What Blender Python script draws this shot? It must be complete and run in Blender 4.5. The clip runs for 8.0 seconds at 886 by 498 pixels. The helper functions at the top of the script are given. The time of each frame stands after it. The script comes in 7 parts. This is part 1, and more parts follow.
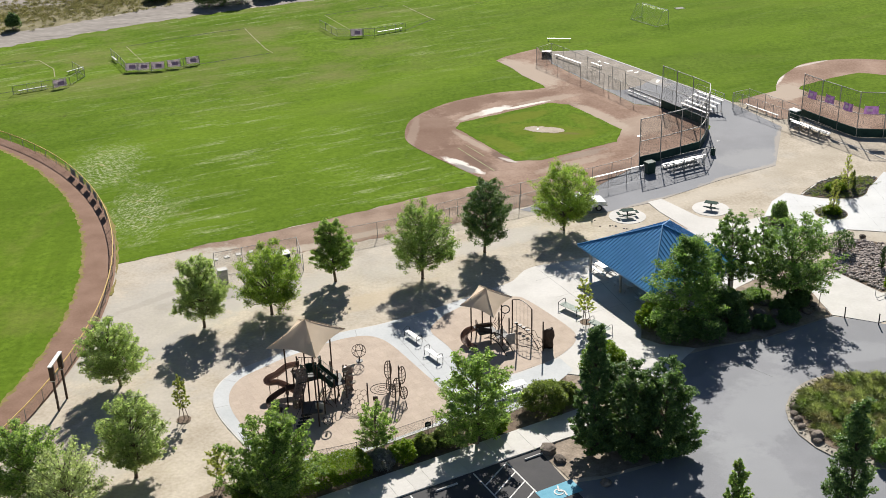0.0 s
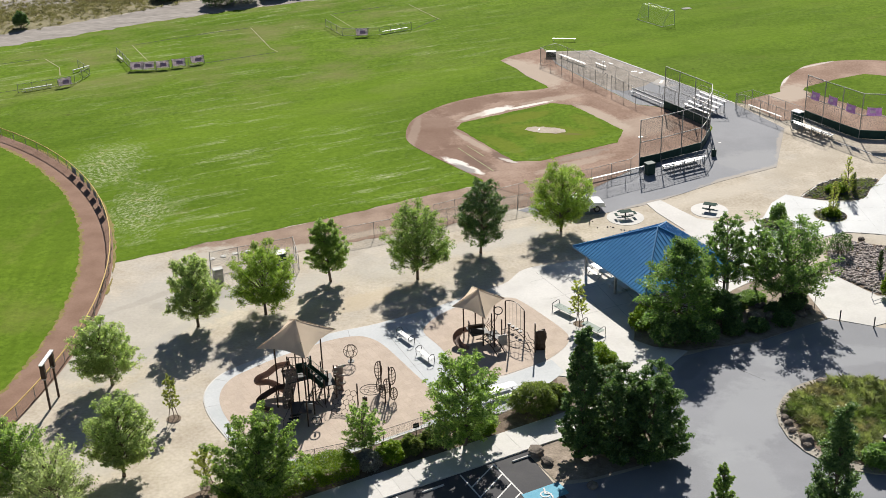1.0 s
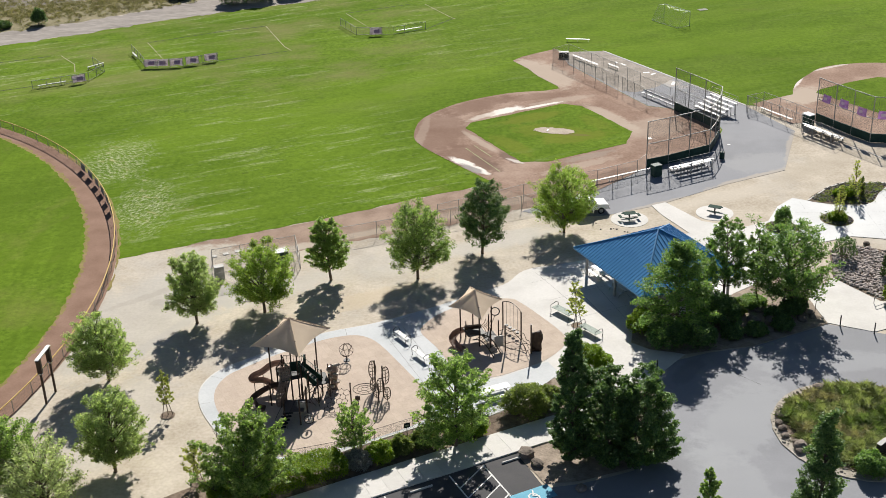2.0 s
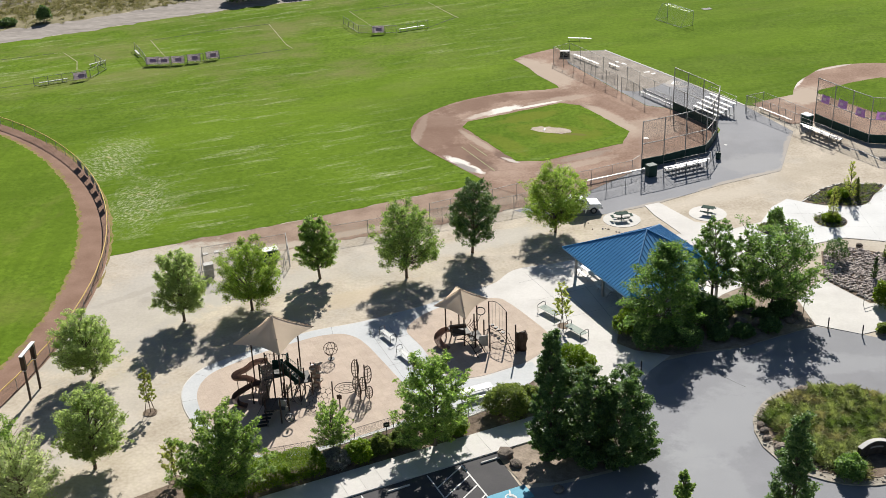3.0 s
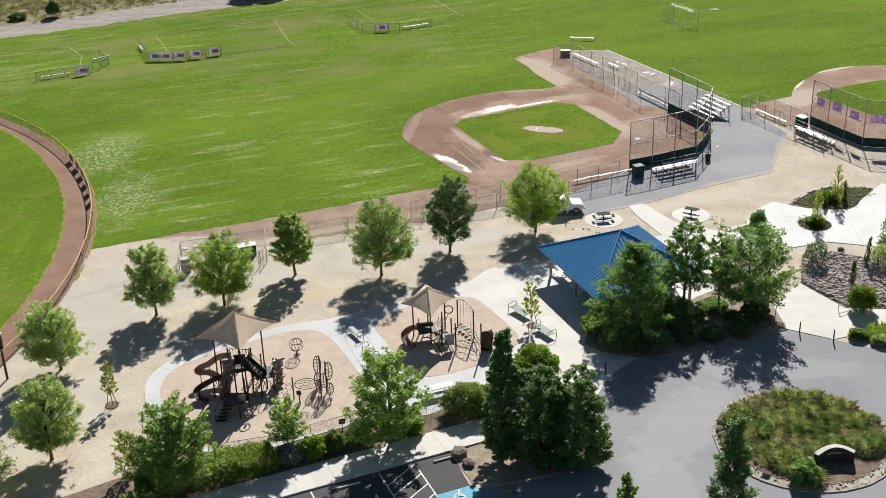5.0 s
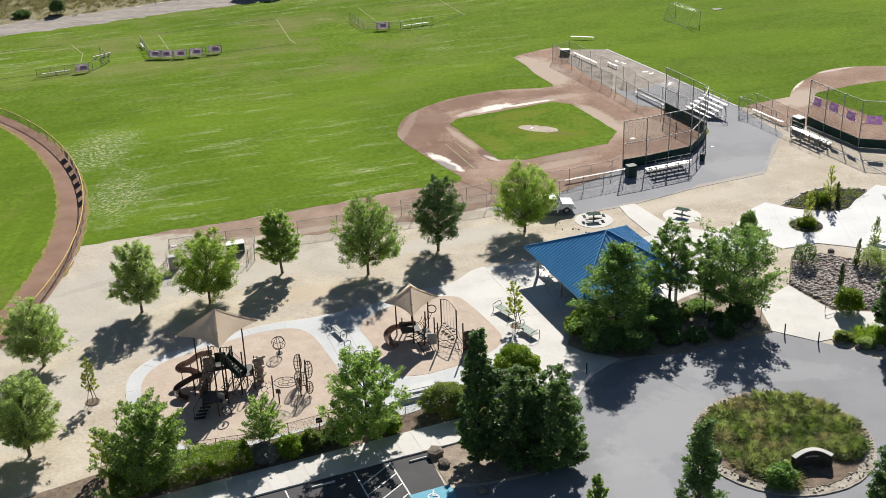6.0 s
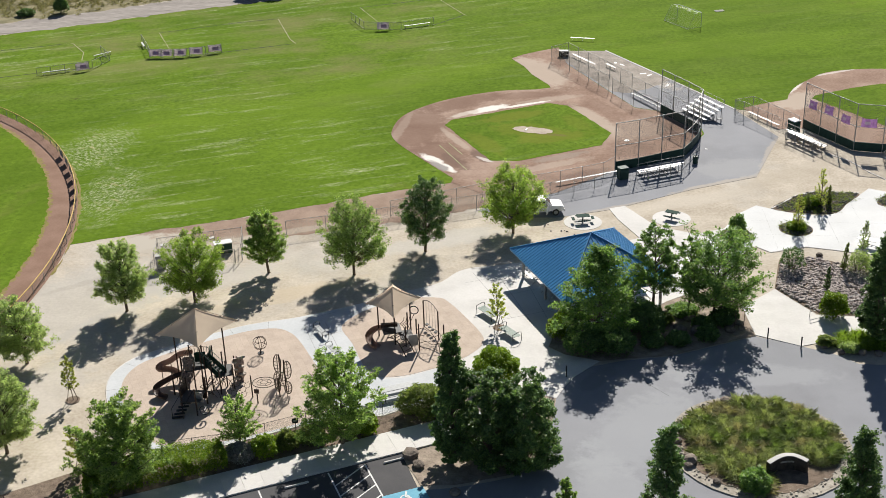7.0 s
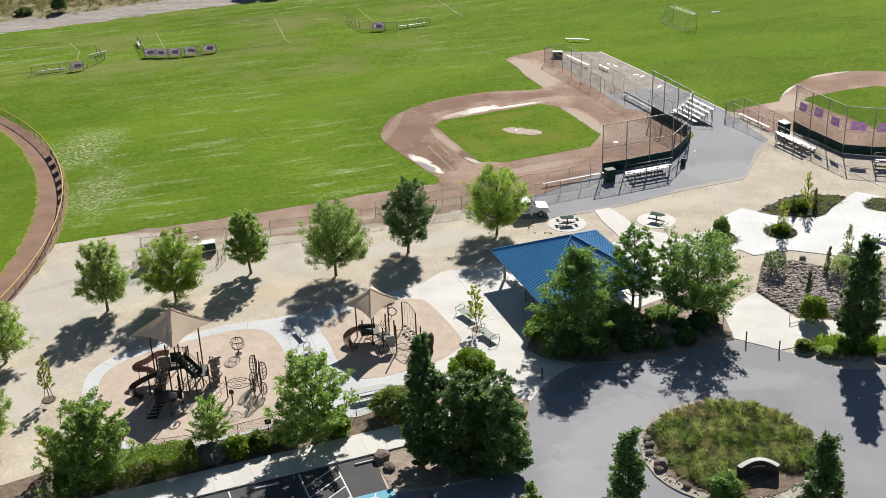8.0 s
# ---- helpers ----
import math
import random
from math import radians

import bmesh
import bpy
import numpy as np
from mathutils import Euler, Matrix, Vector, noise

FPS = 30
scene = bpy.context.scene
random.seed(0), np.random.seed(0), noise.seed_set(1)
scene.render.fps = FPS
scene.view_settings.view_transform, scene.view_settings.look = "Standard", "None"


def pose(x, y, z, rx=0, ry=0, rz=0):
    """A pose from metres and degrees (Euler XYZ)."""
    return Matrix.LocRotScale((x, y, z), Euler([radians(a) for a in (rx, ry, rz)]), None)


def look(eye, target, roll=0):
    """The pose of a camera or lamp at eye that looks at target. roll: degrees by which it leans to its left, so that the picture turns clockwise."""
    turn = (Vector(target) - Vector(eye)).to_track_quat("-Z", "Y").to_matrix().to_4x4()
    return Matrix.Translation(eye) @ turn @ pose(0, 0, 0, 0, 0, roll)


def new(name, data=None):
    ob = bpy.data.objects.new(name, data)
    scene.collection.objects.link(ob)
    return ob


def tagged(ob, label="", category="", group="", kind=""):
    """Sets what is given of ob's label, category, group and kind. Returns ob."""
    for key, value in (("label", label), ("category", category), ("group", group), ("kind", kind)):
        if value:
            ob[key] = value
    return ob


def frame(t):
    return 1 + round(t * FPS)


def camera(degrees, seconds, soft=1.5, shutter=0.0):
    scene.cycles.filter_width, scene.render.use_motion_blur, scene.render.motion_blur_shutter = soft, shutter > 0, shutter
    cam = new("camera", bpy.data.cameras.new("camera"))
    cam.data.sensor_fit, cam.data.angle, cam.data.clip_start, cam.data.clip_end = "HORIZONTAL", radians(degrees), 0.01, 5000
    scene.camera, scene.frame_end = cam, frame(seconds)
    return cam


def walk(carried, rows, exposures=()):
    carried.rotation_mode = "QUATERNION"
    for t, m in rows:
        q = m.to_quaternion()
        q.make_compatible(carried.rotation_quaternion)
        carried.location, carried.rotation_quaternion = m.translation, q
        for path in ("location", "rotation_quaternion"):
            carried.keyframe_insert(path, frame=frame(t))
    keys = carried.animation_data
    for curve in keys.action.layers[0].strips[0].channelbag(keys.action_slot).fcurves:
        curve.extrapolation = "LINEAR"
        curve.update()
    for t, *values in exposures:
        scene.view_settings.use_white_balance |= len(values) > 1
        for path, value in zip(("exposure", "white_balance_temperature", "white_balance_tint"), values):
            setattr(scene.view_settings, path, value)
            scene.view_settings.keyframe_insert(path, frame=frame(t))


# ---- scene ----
cam = camera(39.9, 8.0, soft=0.85)
PATH = [
    (0, (0.0, 0.0, 56.039), (-0.028, 1.801, 55.17), -1.8),
    (0.5, (1.104, 0.126, 56.031), (1.062, 1.926, 55.162), -1.8),
    (1, (2.264, 0.226, 56.074), (2.207, 2.026, 55.204), -1.9),
    (1.5, (3.617, 0.302, 56.041), (3.535, 2.101, 55.172), -1.9),
    (3, (8.091, 0.772, 55.922), (7.956, 2.567, 55.051), -2.0),
    (3.5, (9.596, 0.945, 55.813), (9.446, 2.739, 54.943), -2.0),
    (4, (11.195, 1.065, 55.743), (11.029, 2.858, 54.873), -2.0),
    (4.5, (12.798, 1.229, 55.615), (12.616, 3.021, 54.745), -2.0),
    (6, (17.506, 2.04, 55.307), (17.278, 3.826, 54.436), -2.1),
    (6.5, (19.091, 2.326, 55.223), (18.848, 4.11, 54.353), -2.1),
    (7, (20.711, 2.577, 55.271), (20.453, 4.359, 54.401), -2.1),
    (7.5, (22.299, 2.895, 55.339), (22.027, 4.675, 54.467), -2.1),
    (8, (23.779, 3.167, 55.339), (23.5, 4.946, 54.468), -2.1),
]
walk(cam, [(t, look(eye, target, roll)) for t, eye, target, roll in PATH])

# world, sun and exposure
SUN_EL, SUN_AZ = radians(36.0), radians(5.2)
world = bpy.data.worlds.new("sky")
scene.world = world
world.use_nodes = True
wn = world.node_tree.nodes
sky = wn.new("ShaderNodeTexSky")
sky.sky_type = 'NISHITA'
sky.sun_disc = False
sky.sun_elevation = SUN_EL
sky.sun_rotation = SUN_AZ
sky.altitude = 1400.0
world.node_tree.links.new(sky.outputs[0], wn["Background"].inputs[0])
wn["Background"].inputs[1].default_value = 0.040
sun_data = bpy.data.lights.new("sun", 'SUN')
sun_data.energy = 5.0
sun_data.angle = radians(0.53)
sun_data.color = (1.0, 0.955, 0.88)
sun = new("sun", sun_data)
sun_to = Vector((math.sin(SUN_AZ) * math.cos(SUN_EL), math.cos(SUN_AZ) * math.cos(SUN_EL), math.sin(SUN_EL)))
sun.matrix_world = look(sun_to * 300, (0, 0, 0))
scene.view_settings.exposure = 0.61

# materials
def material(name, low, high, scale=3.0, rough=0.85, metal=0.0, fine=25.0, fine_amount=0.35, bump=0.3, bump_dist=0.02,
             stretch=(1, 1, 1), turn=0.0, spread=0.0, stain=None, stain_scale=0.3, stain_amount=0.5, spec=0.3, space="Object"):
    """A surface of two colours mixed by coarse and fine noise, with bump, random tint from piece to piece and stains."""
    m = bpy.data.materials.new(name)
    m.use_nodes = True
    nt = m.node_tree
    n, ln = nt.nodes, nt.links
    bsdf = n["Principled BSDF"]
    bsdf.inputs["Roughness"].default_value = rough
    bsdf.inputs["Metallic"].default_value = metal
    bsdf.inputs["Specular IOR Level"].default_value = spec
    tc = n.new("ShaderNodeTexCoord")
    mp = n.new("ShaderNodeMapping")
    mp.inputs["Rotation"].default_value = (0, 0, radians(turn))
    mp.inputs["Scale"].default_value = stretch
    ln.new(tc.outputs[space], mp.inputs[0])
    a = n.new("ShaderNodeTexNoise")
    a.inputs["Scale"].default_value = scale
    a.inputs["Detail"].default_value = 6
    ln.new(mp.outputs[0], a.inputs["Vector"])
    b = n.new("ShaderNodeTexNoise")
    b.inputs["Scale"].default_value = fine
    b.inputs["Detail"].default_value = 4
    ln.new(mp.outputs[0], b.inputs["Vector"])
    mix = n.new("ShaderNodeMix")
    mix.data_type = 'FLOAT'
    mix.inputs[0].default_value = fine_amount
    ln.new(a.outputs[0], mix.inputs[2])
    ln.new(b.outputs[0], mix.inputs[3])
    ramp = n.new("ShaderNodeValToRGB")
    ramp.color_ramp.elements[0].position = 0.32
    ramp.color_ramp.elements[1].position = 0.68
    ramp.color_ramp.elements[0].color = (*low, 1)
    ramp.color_ramp.elements[1].color = (*high, 1)
    ln.new(mix.outputs[0], ramp.inputs[0])
    col = ramp.outputs[0]
    if stain:
        s = n.new("ShaderNodeTexNoise")
        s.inputs["Scale"].default_value = stain_scale
        s.inputs["Detail"].default_value = 5
        s.inputs["Roughness"].default_value = 0.65
        ln.new(mp.outputs[0], s.inputs["Vector"])
        sr = n.new("ShaderNodeMapRange")
        sr.inputs[1].default_value, sr.inputs[2].default_value = 0.5, 0.72
        sr.inputs[4].default_value = stain_amount
        ln.new(s.outputs[0], sr.inputs[0])
        sm = n.new("ShaderNodeMix")
        sm.data_type = 'RGBA'
        ln.new(sr.outputs[0], sm.inputs[0])
        ln.new(col, sm.inputs[6])
        sm.inputs[7].default_value = (*stain, 1)
        col = sm.outputs[2]
    if spread:
        oi = n.new("ShaderNodeObjectInfo")
        hv = n.new("ShaderNodeHueSaturation")
        vr = n.new("ShaderNodeMapRange")
        vr.inputs[3].default_value, vr.inputs[4].default_value = 1 - spread, 1 + spread
        ln.new(oi.outputs["Random"], vr.inputs[0])
        ln.new(vr.outputs[0], hv.inputs["Value"])
        ln.new(col, hv.inputs["Color"])
        col = hv.outputs[0]
    ln.new(col, bsdf.inputs["Base Color"])
    if bump:
        bp = n.new("ShaderNodeBump")
        bp.inputs["Strength"].default_value = bump
        bp.inputs["Distance"].default_value = bump_dist
        ln.new(b.outputs[0], bp.inputs["Height"])
        ln.new(bp.outputs[0], bsdf.inputs["Normal"])
    return m


def leaf_material(name, low, high, light=0.58, spread=0.12, vivid=1.1):
    """Leaves: colour varies from leaf to leaf; some light passes through."""
    m = bpy.data.materials.new(name)
    m.use_nodes = True
    nt = m.node_tree
    n, ln = nt.nodes, nt.links
    n.remove(n["Principled BSDF"])
    geo = n.new("ShaderNodeNewGeometry")
    ramp = n.new("ShaderNodeValToRGB")
    ramp.color_ramp.elements[0].color = (*low, 1)
    ramp.color_ramp.elements[1].color = (*high, 1)
    ln.new(geo.outputs["Random Per Island"], ramp.inputs[0])
    oi = n.new("ShaderNodeObjectInfo")
    hv = n.new("ShaderNodeHueSaturation")
    vr = n.new("ShaderNodeMapRange")
    vr.inputs[3].default_value, vr.inputs[4].default_value = 1 - spread, 1 + spread
    ln.new(oi.outputs["Random"], vr.inputs[0])
    hv.inputs["Saturation"].default_value = vivid
    hv.inputs["Hue"].default_value = 0.494
    ln.new(vr.outputs[0], hv.inputs["Value"])
    ln.new(ramp.outputs[0], hv.inputs["Color"])
    d = n.new("ShaderNodeBsdfPrincipled")
    d.inputs["Roughness"].default_value = 0.5
    d.inputs["Specular IOR Level"].default_value = 0.38
    ln.new(hv.outputs[0], d.inputs["Base Color"])
    tr = n.new("ShaderNodeBsdfTranslucent")
    bright = n.new("ShaderNodeMix")
    bright.data_type = 'RGBA'
    bright.blend_type = 'MULTIPLY'
    bright.inputs[0].default_value = 1.0
    ln.new(hv.outputs[0], bright.inputs[6])
    bright.inputs[7].default_value = (1.5, 1.6, 0.85, 1)
    ln.new(bright.outputs[2], tr.inputs[0])
    mx = n.new("ShaderNodeMixShader")
    mx.inputs[0].default_value = light
    ln.new(d.outputs[0], mx.inputs[1])
    ln.new(tr.outputs[0], mx.inputs[2])
    ln.new(mx.outputs[0], n["Material Output"].inputs[0])
    return m


def mesh_wire_material(name, color, cover=0.2, pitch=0.06):
    """Chain link: crossing thin wires, the gaps between them clear."""
    m = bpy.data.materials.new(name)
    m.use_nodes = True
    nt = m.node_tree
    n, ln = nt.nodes, nt.links
    bsdf = n["Principled BSDF"]
    bsdf.inputs["Base Color"].default_value = (*color, 1)
    bsdf.inputs["Roughness"].default_value = 0.45
    bsdf.inputs["Metallic"].default_value = 0.4
    tc = n.new("ShaderNodeTexCoord")
    outs = []
    for sign in (1, -1):
        dot = n.new("ShaderNodeVectorMath")
        dot.operation = 'DOT_PRODUCT'
        dot.inputs[1].default_value = (1 / pitch * 0.88, 0.47 / pitch, sign / pitch)
        ln.new(tc.outputs["Object"], dot.inputs[0])
        fr = n.new("ShaderNodeMath")
        fr.operation = 'FRACT'
        ln.new(dot.outputs["Value"], fr.inputs[0])
        lt = n.new("ShaderNodeMath")
        lt.operation = 'LESS_THAN'
        lt.inputs[1].default_value = cover / 2
        ln.new(fr.outputs[0], lt.inputs[0])
        outs.append(lt)
    mxv = n.new("ShaderNodeMath")
    mxv.operation = 'MAXIMUM'
    ln.new(outs[0].outputs[0], mxv.inputs[0])
    ln.new(outs[1].outputs[0], mxv.inputs[1])
    tr = n.new("ShaderNodeBsdfTransparent")
    mx = n.new("ShaderNodeMixShader")
    ln.new(mxv.outputs[0], mx.inputs[0])
    ln.new(tr.outputs[0], mx.inputs[1])
    ln.new(bsdf.outputs[0], mx.inputs[2])
    ln.new(mx.outputs[0], n["Material Output"].inputs[0])
    return m


SITE = 28.5  # the site's main axis, in degrees from +x
M_TAN = material("decomposed_granite", (0.355, 0.305, 0.240), (0.560, 0.500, 0.418), 0.35, 0.95, fine=3.2, fine_amount=0.42, bump=0.3, bump_dist=0.04, stain=(0.44, 0.425, 0.40), stain_scale=0.06, stain_amount=0.65, spec=0.05)


def turf_material(name, clippings=True):
    """Mown turf: mottled green, thin and worn spots, with pale streaks of dry clippings along the mowing or else with mowing stripes."""
    m = bpy.data.materials.new(name)
    m.use_nodes = True
    nt = m.node_tree
    n, ln = nt.nodes, nt.links
    bsdf = n["Principled BSDF"]
    bsdf.inputs["Roughness"].default_value = 1.0
    bsdf.inputs["Specular IOR Level"].default_value = 0.03
    tc = n.new("ShaderNodeTexCoord")

    def field(scale, stretch, turn, detail=5, rough=0.55, off=(0, 0, 0)):
        mp = n.new("ShaderNodeMapping")
        mp.vector_type = 'TEXTURE'
        mp.inputs["Location"].default_value = off
        mp.inputs["Rotation"].default_value = (0, 0, radians(turn))
        mp.inputs["Scale"].default_value = stretch
        ln.new(tc.outputs["Object"], mp.inputs[0])
        t = n.new("ShaderNodeTexNoise")
        t.inputs["Scale"].default_value = scale
        t.inputs["Detail"].default_value = detail
        t.inputs["Roughness"].default_value = rough
        ln.new(mp.outputs[0], t.inputs["Vector"])
        return t.outputs[0]

    def ramp(src, lo, hi, a, b):
        r = n.new("ShaderNodeMapRange")
        r.inputs[1].default_value, r.inputs[2].default_value = lo, hi
        r.inputs[3].default_value, r.inputs[4].default_value = a, b
        ln.new(src, r.inputs[0])
        return r.outputs[0]

    def blend(fac, a, b):
        x = n.new("ShaderNodeMix")
        x.data_type = 'RGBA'
        ln.new(fac, x.inputs[0])
        for k, c in ((6, a), (7, b)):
            if isinstance(c, tuple):
                x.inputs[k].default_value = (*c, 1)
            else:
                ln.new(c, x.inputs[k])
        return x.outputs[2]

    def times(a, b):
        x = n.new("ShaderNodeMath")
        x.operation = 'MULTIPLY'
        ln.new(a, x.inputs[0])
        ln.new(b, x.inputs[1])
        return x.outputs[0]

    patches = field(0.035, (1, 1, 1), 0)
    fine = field(1.5, (1, 1, 1), 0, 6, 0.7)
    band = field(0.30, (5, 0.9, 1), 26, 4, 0.65)
    tuft = field(0.32, (1.5, 1, 1), 20, 6, 0.72, (17, 5, 0))
    col = blend(ramp(patches, 0.35, 0.65, 0, 1), (0.092, 0.156, 0.013), (0.138, 0.220, 0.020))
    col = blend(ramp(band, 0.4, 0.62, 0, 0.4), col, (0.152, 0.230, 0.028))
    col = blend(ramp(tuft, 0.45, 0.66, 0, 0.75), col, (0.082, 0.142, 0.010))
    col = blend(ramp(fine, 0.42, 0.68, 0, 0.85), col, (0.058, 0.105, 0.009))
    clod = field(0.7, (1.5, 0.8, 1), 60, 3, 0.6, (2, 31, 0))
    col = blend(ramp(clod, 0.68, 0.74, 0, 0.6), col, (0.05, 0.06, 0.015))
    broad = field(0.05, (4, 1, 1), 24, 4, 0.6, (9, 2, 0))
    col = blend(ramp(broad, 0.50, 0.66, 0, 0.40), col, (0.158, 0.245, 0.020))
    if not clippings:
        lane = field(0.5, (14, 0.6, 1), 97, 3, 0.5, (4, 4, 0))
        col = blend(ramp(lane, 0.42, 0.6, 0, 0.45), col, (0.088, 0.145, 0.012))
        thin = field(0.1, (1.5, 1, 1), 80, 5, 0.65, (11, 8, 0))
        col = blend(ramp(thin, 0.52, 0.72, 0, 0.5), col, (0.19, 0.185, 0.055))
    # dry clippings left in streaks, thickest in loose patches
    streak = field(0.42, (5, 0.8, 1), 25, 7, 0.76, (3, 9, 0))
    where = ramp(field(0.03, (1, 1, 1), 0, 3, 0.5, (40, 11, 0)), 0.40, 0.54, 0, 1)
    sep = n.new("ShaderNodeSeparateXYZ")
    ln.new(tc.outputs["Object"], sep.inputs[0])
    where = times(where, ramp(sep.outputs[0], -6, 12, 1, 0.12))
    grit = ramp(field(2.2, (1.6, 0.9, 1), 25, 5, 0.75, (8, 8, 0)), 0.40, 0.60, 0.15, 1)
    col = blend(times(times(ramp(streak, 0.53, 0.66, 0, 0.8 if clippings else 0.0), grit), where), col, (0.40, 0.43, 0.24))
    # thin brownish turf round the practice diamonds
    dry = times(ramp(field(0.11, (1.4, 1, 1), 20, 5, 0.65, (70, 3, 0)), 0.45, 0.68, 0, 0.7), ramp(sep.outputs[1], 158, 176, 0, 1))
    col = blend(times(dry, ramp(sep.outputs[0], -15, 0, 1, 0.15)), col, (0.19, 0.185, 0.075))
    # two loose patches thick with clippings
    for cx, cy, rx, ry, lay, run in ((-44.2, 142.2, 4.8, 7.8, -40, 1.5), (-36.6, 127.6, 3.8, 8.5, 70, 1.2)) if clippings else ():
        d = n.new("ShaderNodeVectorMath")
        d.operation = 'SUBTRACT'
        d.inputs[1].default_value = (cx, cy, 0)
        ln.new(tc.outputs["Object"], d.inputs[0])
        sc = n.new("ShaderNodeVectorMath")
        sc.operation = 'MULTIPLY'
        sc.inputs[1].default_value = (1 / rx, 1 / ry, 0)
        ln.new(d.outputs[0], sc.inputs[0])
        le = n.new("ShaderNodeVectorMath")
        le.operation = 'LENGTH'
        ln.new(sc.outputs[0], le.inputs[0])
        wav = n.new("ShaderNodeMath")
        wav.operation = 'ADD'
        ln.new(le.outputs["Value"], wav.inputs[0])
        ln.new(ramp(field(0.35, (1, 1, 1), 0, 4, 0.6, (cy, cx, 0)), 0.3, 0.7, -0.45, 0.45), wav.inputs[1])
        near = ramp(wav.outputs[0], 0.35, 1.2, 1, 0)
        flakes = ramp(field(1.9, (run, 0.7, 1), lay, 6, 0.78, (cx, cy, 0)), 0.47, 0.63, 0, 0.72)
        col = blend(times(flakes, near), col, (0.50, 0.51, 0.36))
        bare = ramp(field(0.8, (2.2, 0.8, 1), -30, 5, 0.7, (cy, 3, 0)), 0.56, 0.68, 0, 0.55)
        col = blend(times(bare, near), col, (0.42, 0.36, 0.20))
    worn = field(0.16, (1.6, 1, 1), 30, 5, 0.6, (7, 3, 0))
    col = blend(ramp(worn, 0.62, 0.78, 0, 0.45), col, (0.16, 0.15, 0.045))
    ln.new(col, bsdf.inputs["Base Color"])
    bp = n.new("ShaderNodeBump")
    bp.inputs["Strength"].default_value = 0.5
    bp.inputs["Distance"].default_value = 0.06
    ln.new(fine, bp.inputs["Height"])
    ln.new(bp.outputs[0], bsdf.inputs["Normal"])
    return m


M_GRASS = turf_material("mown_grass")
M_GRASS2 = turf_material("striped_outfield_grass", False)


def patched(m, spots):
    """Dried or damp patches with soft, broken edges on a ground material: x, y, half sizes, turn, colour, amount."""
    nt = m.node_tree
    n, ln = nt.nodes, nt.links
    bsdf = n["Principled BSDF"]
    col = bsdf.inputs["Base Color"].links[0].from_socket
    tc = n.new("ShaderNodeTexCoord")
    nz = n.new("ShaderNodeTexNoise")
    nz.inputs["Scale"].default_value = 0.7
    nz.inputs["Detail"].default_value = 7
    nz.inputs["Roughness"].default_value = 0.7
    ln.new(tc.outputs["Object"], nz.inputs["Vector"])
    for x, y, rx, ry, turn, c, amount in spots:
        mp = n.new("ShaderNodeMapping")
        mp.vector_type = 'TEXTURE'
        mp.inputs["Location"].default_value = (x, y, 0)
        mp.inputs["Rotation"].default_value = (0, 0, radians(turn))
        mp.inputs["Scale"].default_value = (rx, ry, 100)
        ln.new(tc.outputs["Object"], mp.inputs[0])
        le = n.new("ShaderNodeVectorMath")
        le.operation = 'LENGTH'
        ln.new(mp.outputs[0], le.inputs[0])
        ad = n.new("ShaderNodeMath")
        ad.operation = 'MULTIPLY_ADD'
        ad.inputs[1].default_value = 1.6
        ln.new(nz.outputs[0], ad.inputs[0])
        ln.new(le.outputs["Value"], ad.inputs[2])
        mr = n.new("ShaderNodeMapRange")
        mr.interpolation_type = 'SMOOTHSTEP'
        mr.inputs[1].default_value, mr.inputs[2].default_value = 1.45, 1.95
        mr.inputs[3].default_value, mr.inputs[4].default_value = amount, 0
        ln.new(ad.outputs[0], mr.inputs[0])
        mx = n.new("ShaderNodeMix")
        mx.data_type = 'RGBA'
        ln.new(mr.outputs[0], mx.inputs[0])
        ln.new(col, mx.inputs[6])
        mx.inputs[7].default_value = (*c, 1)
        col = mx.outputs[2]
    ln.new(col, bsdf.inputs["Base Color"])
    return m


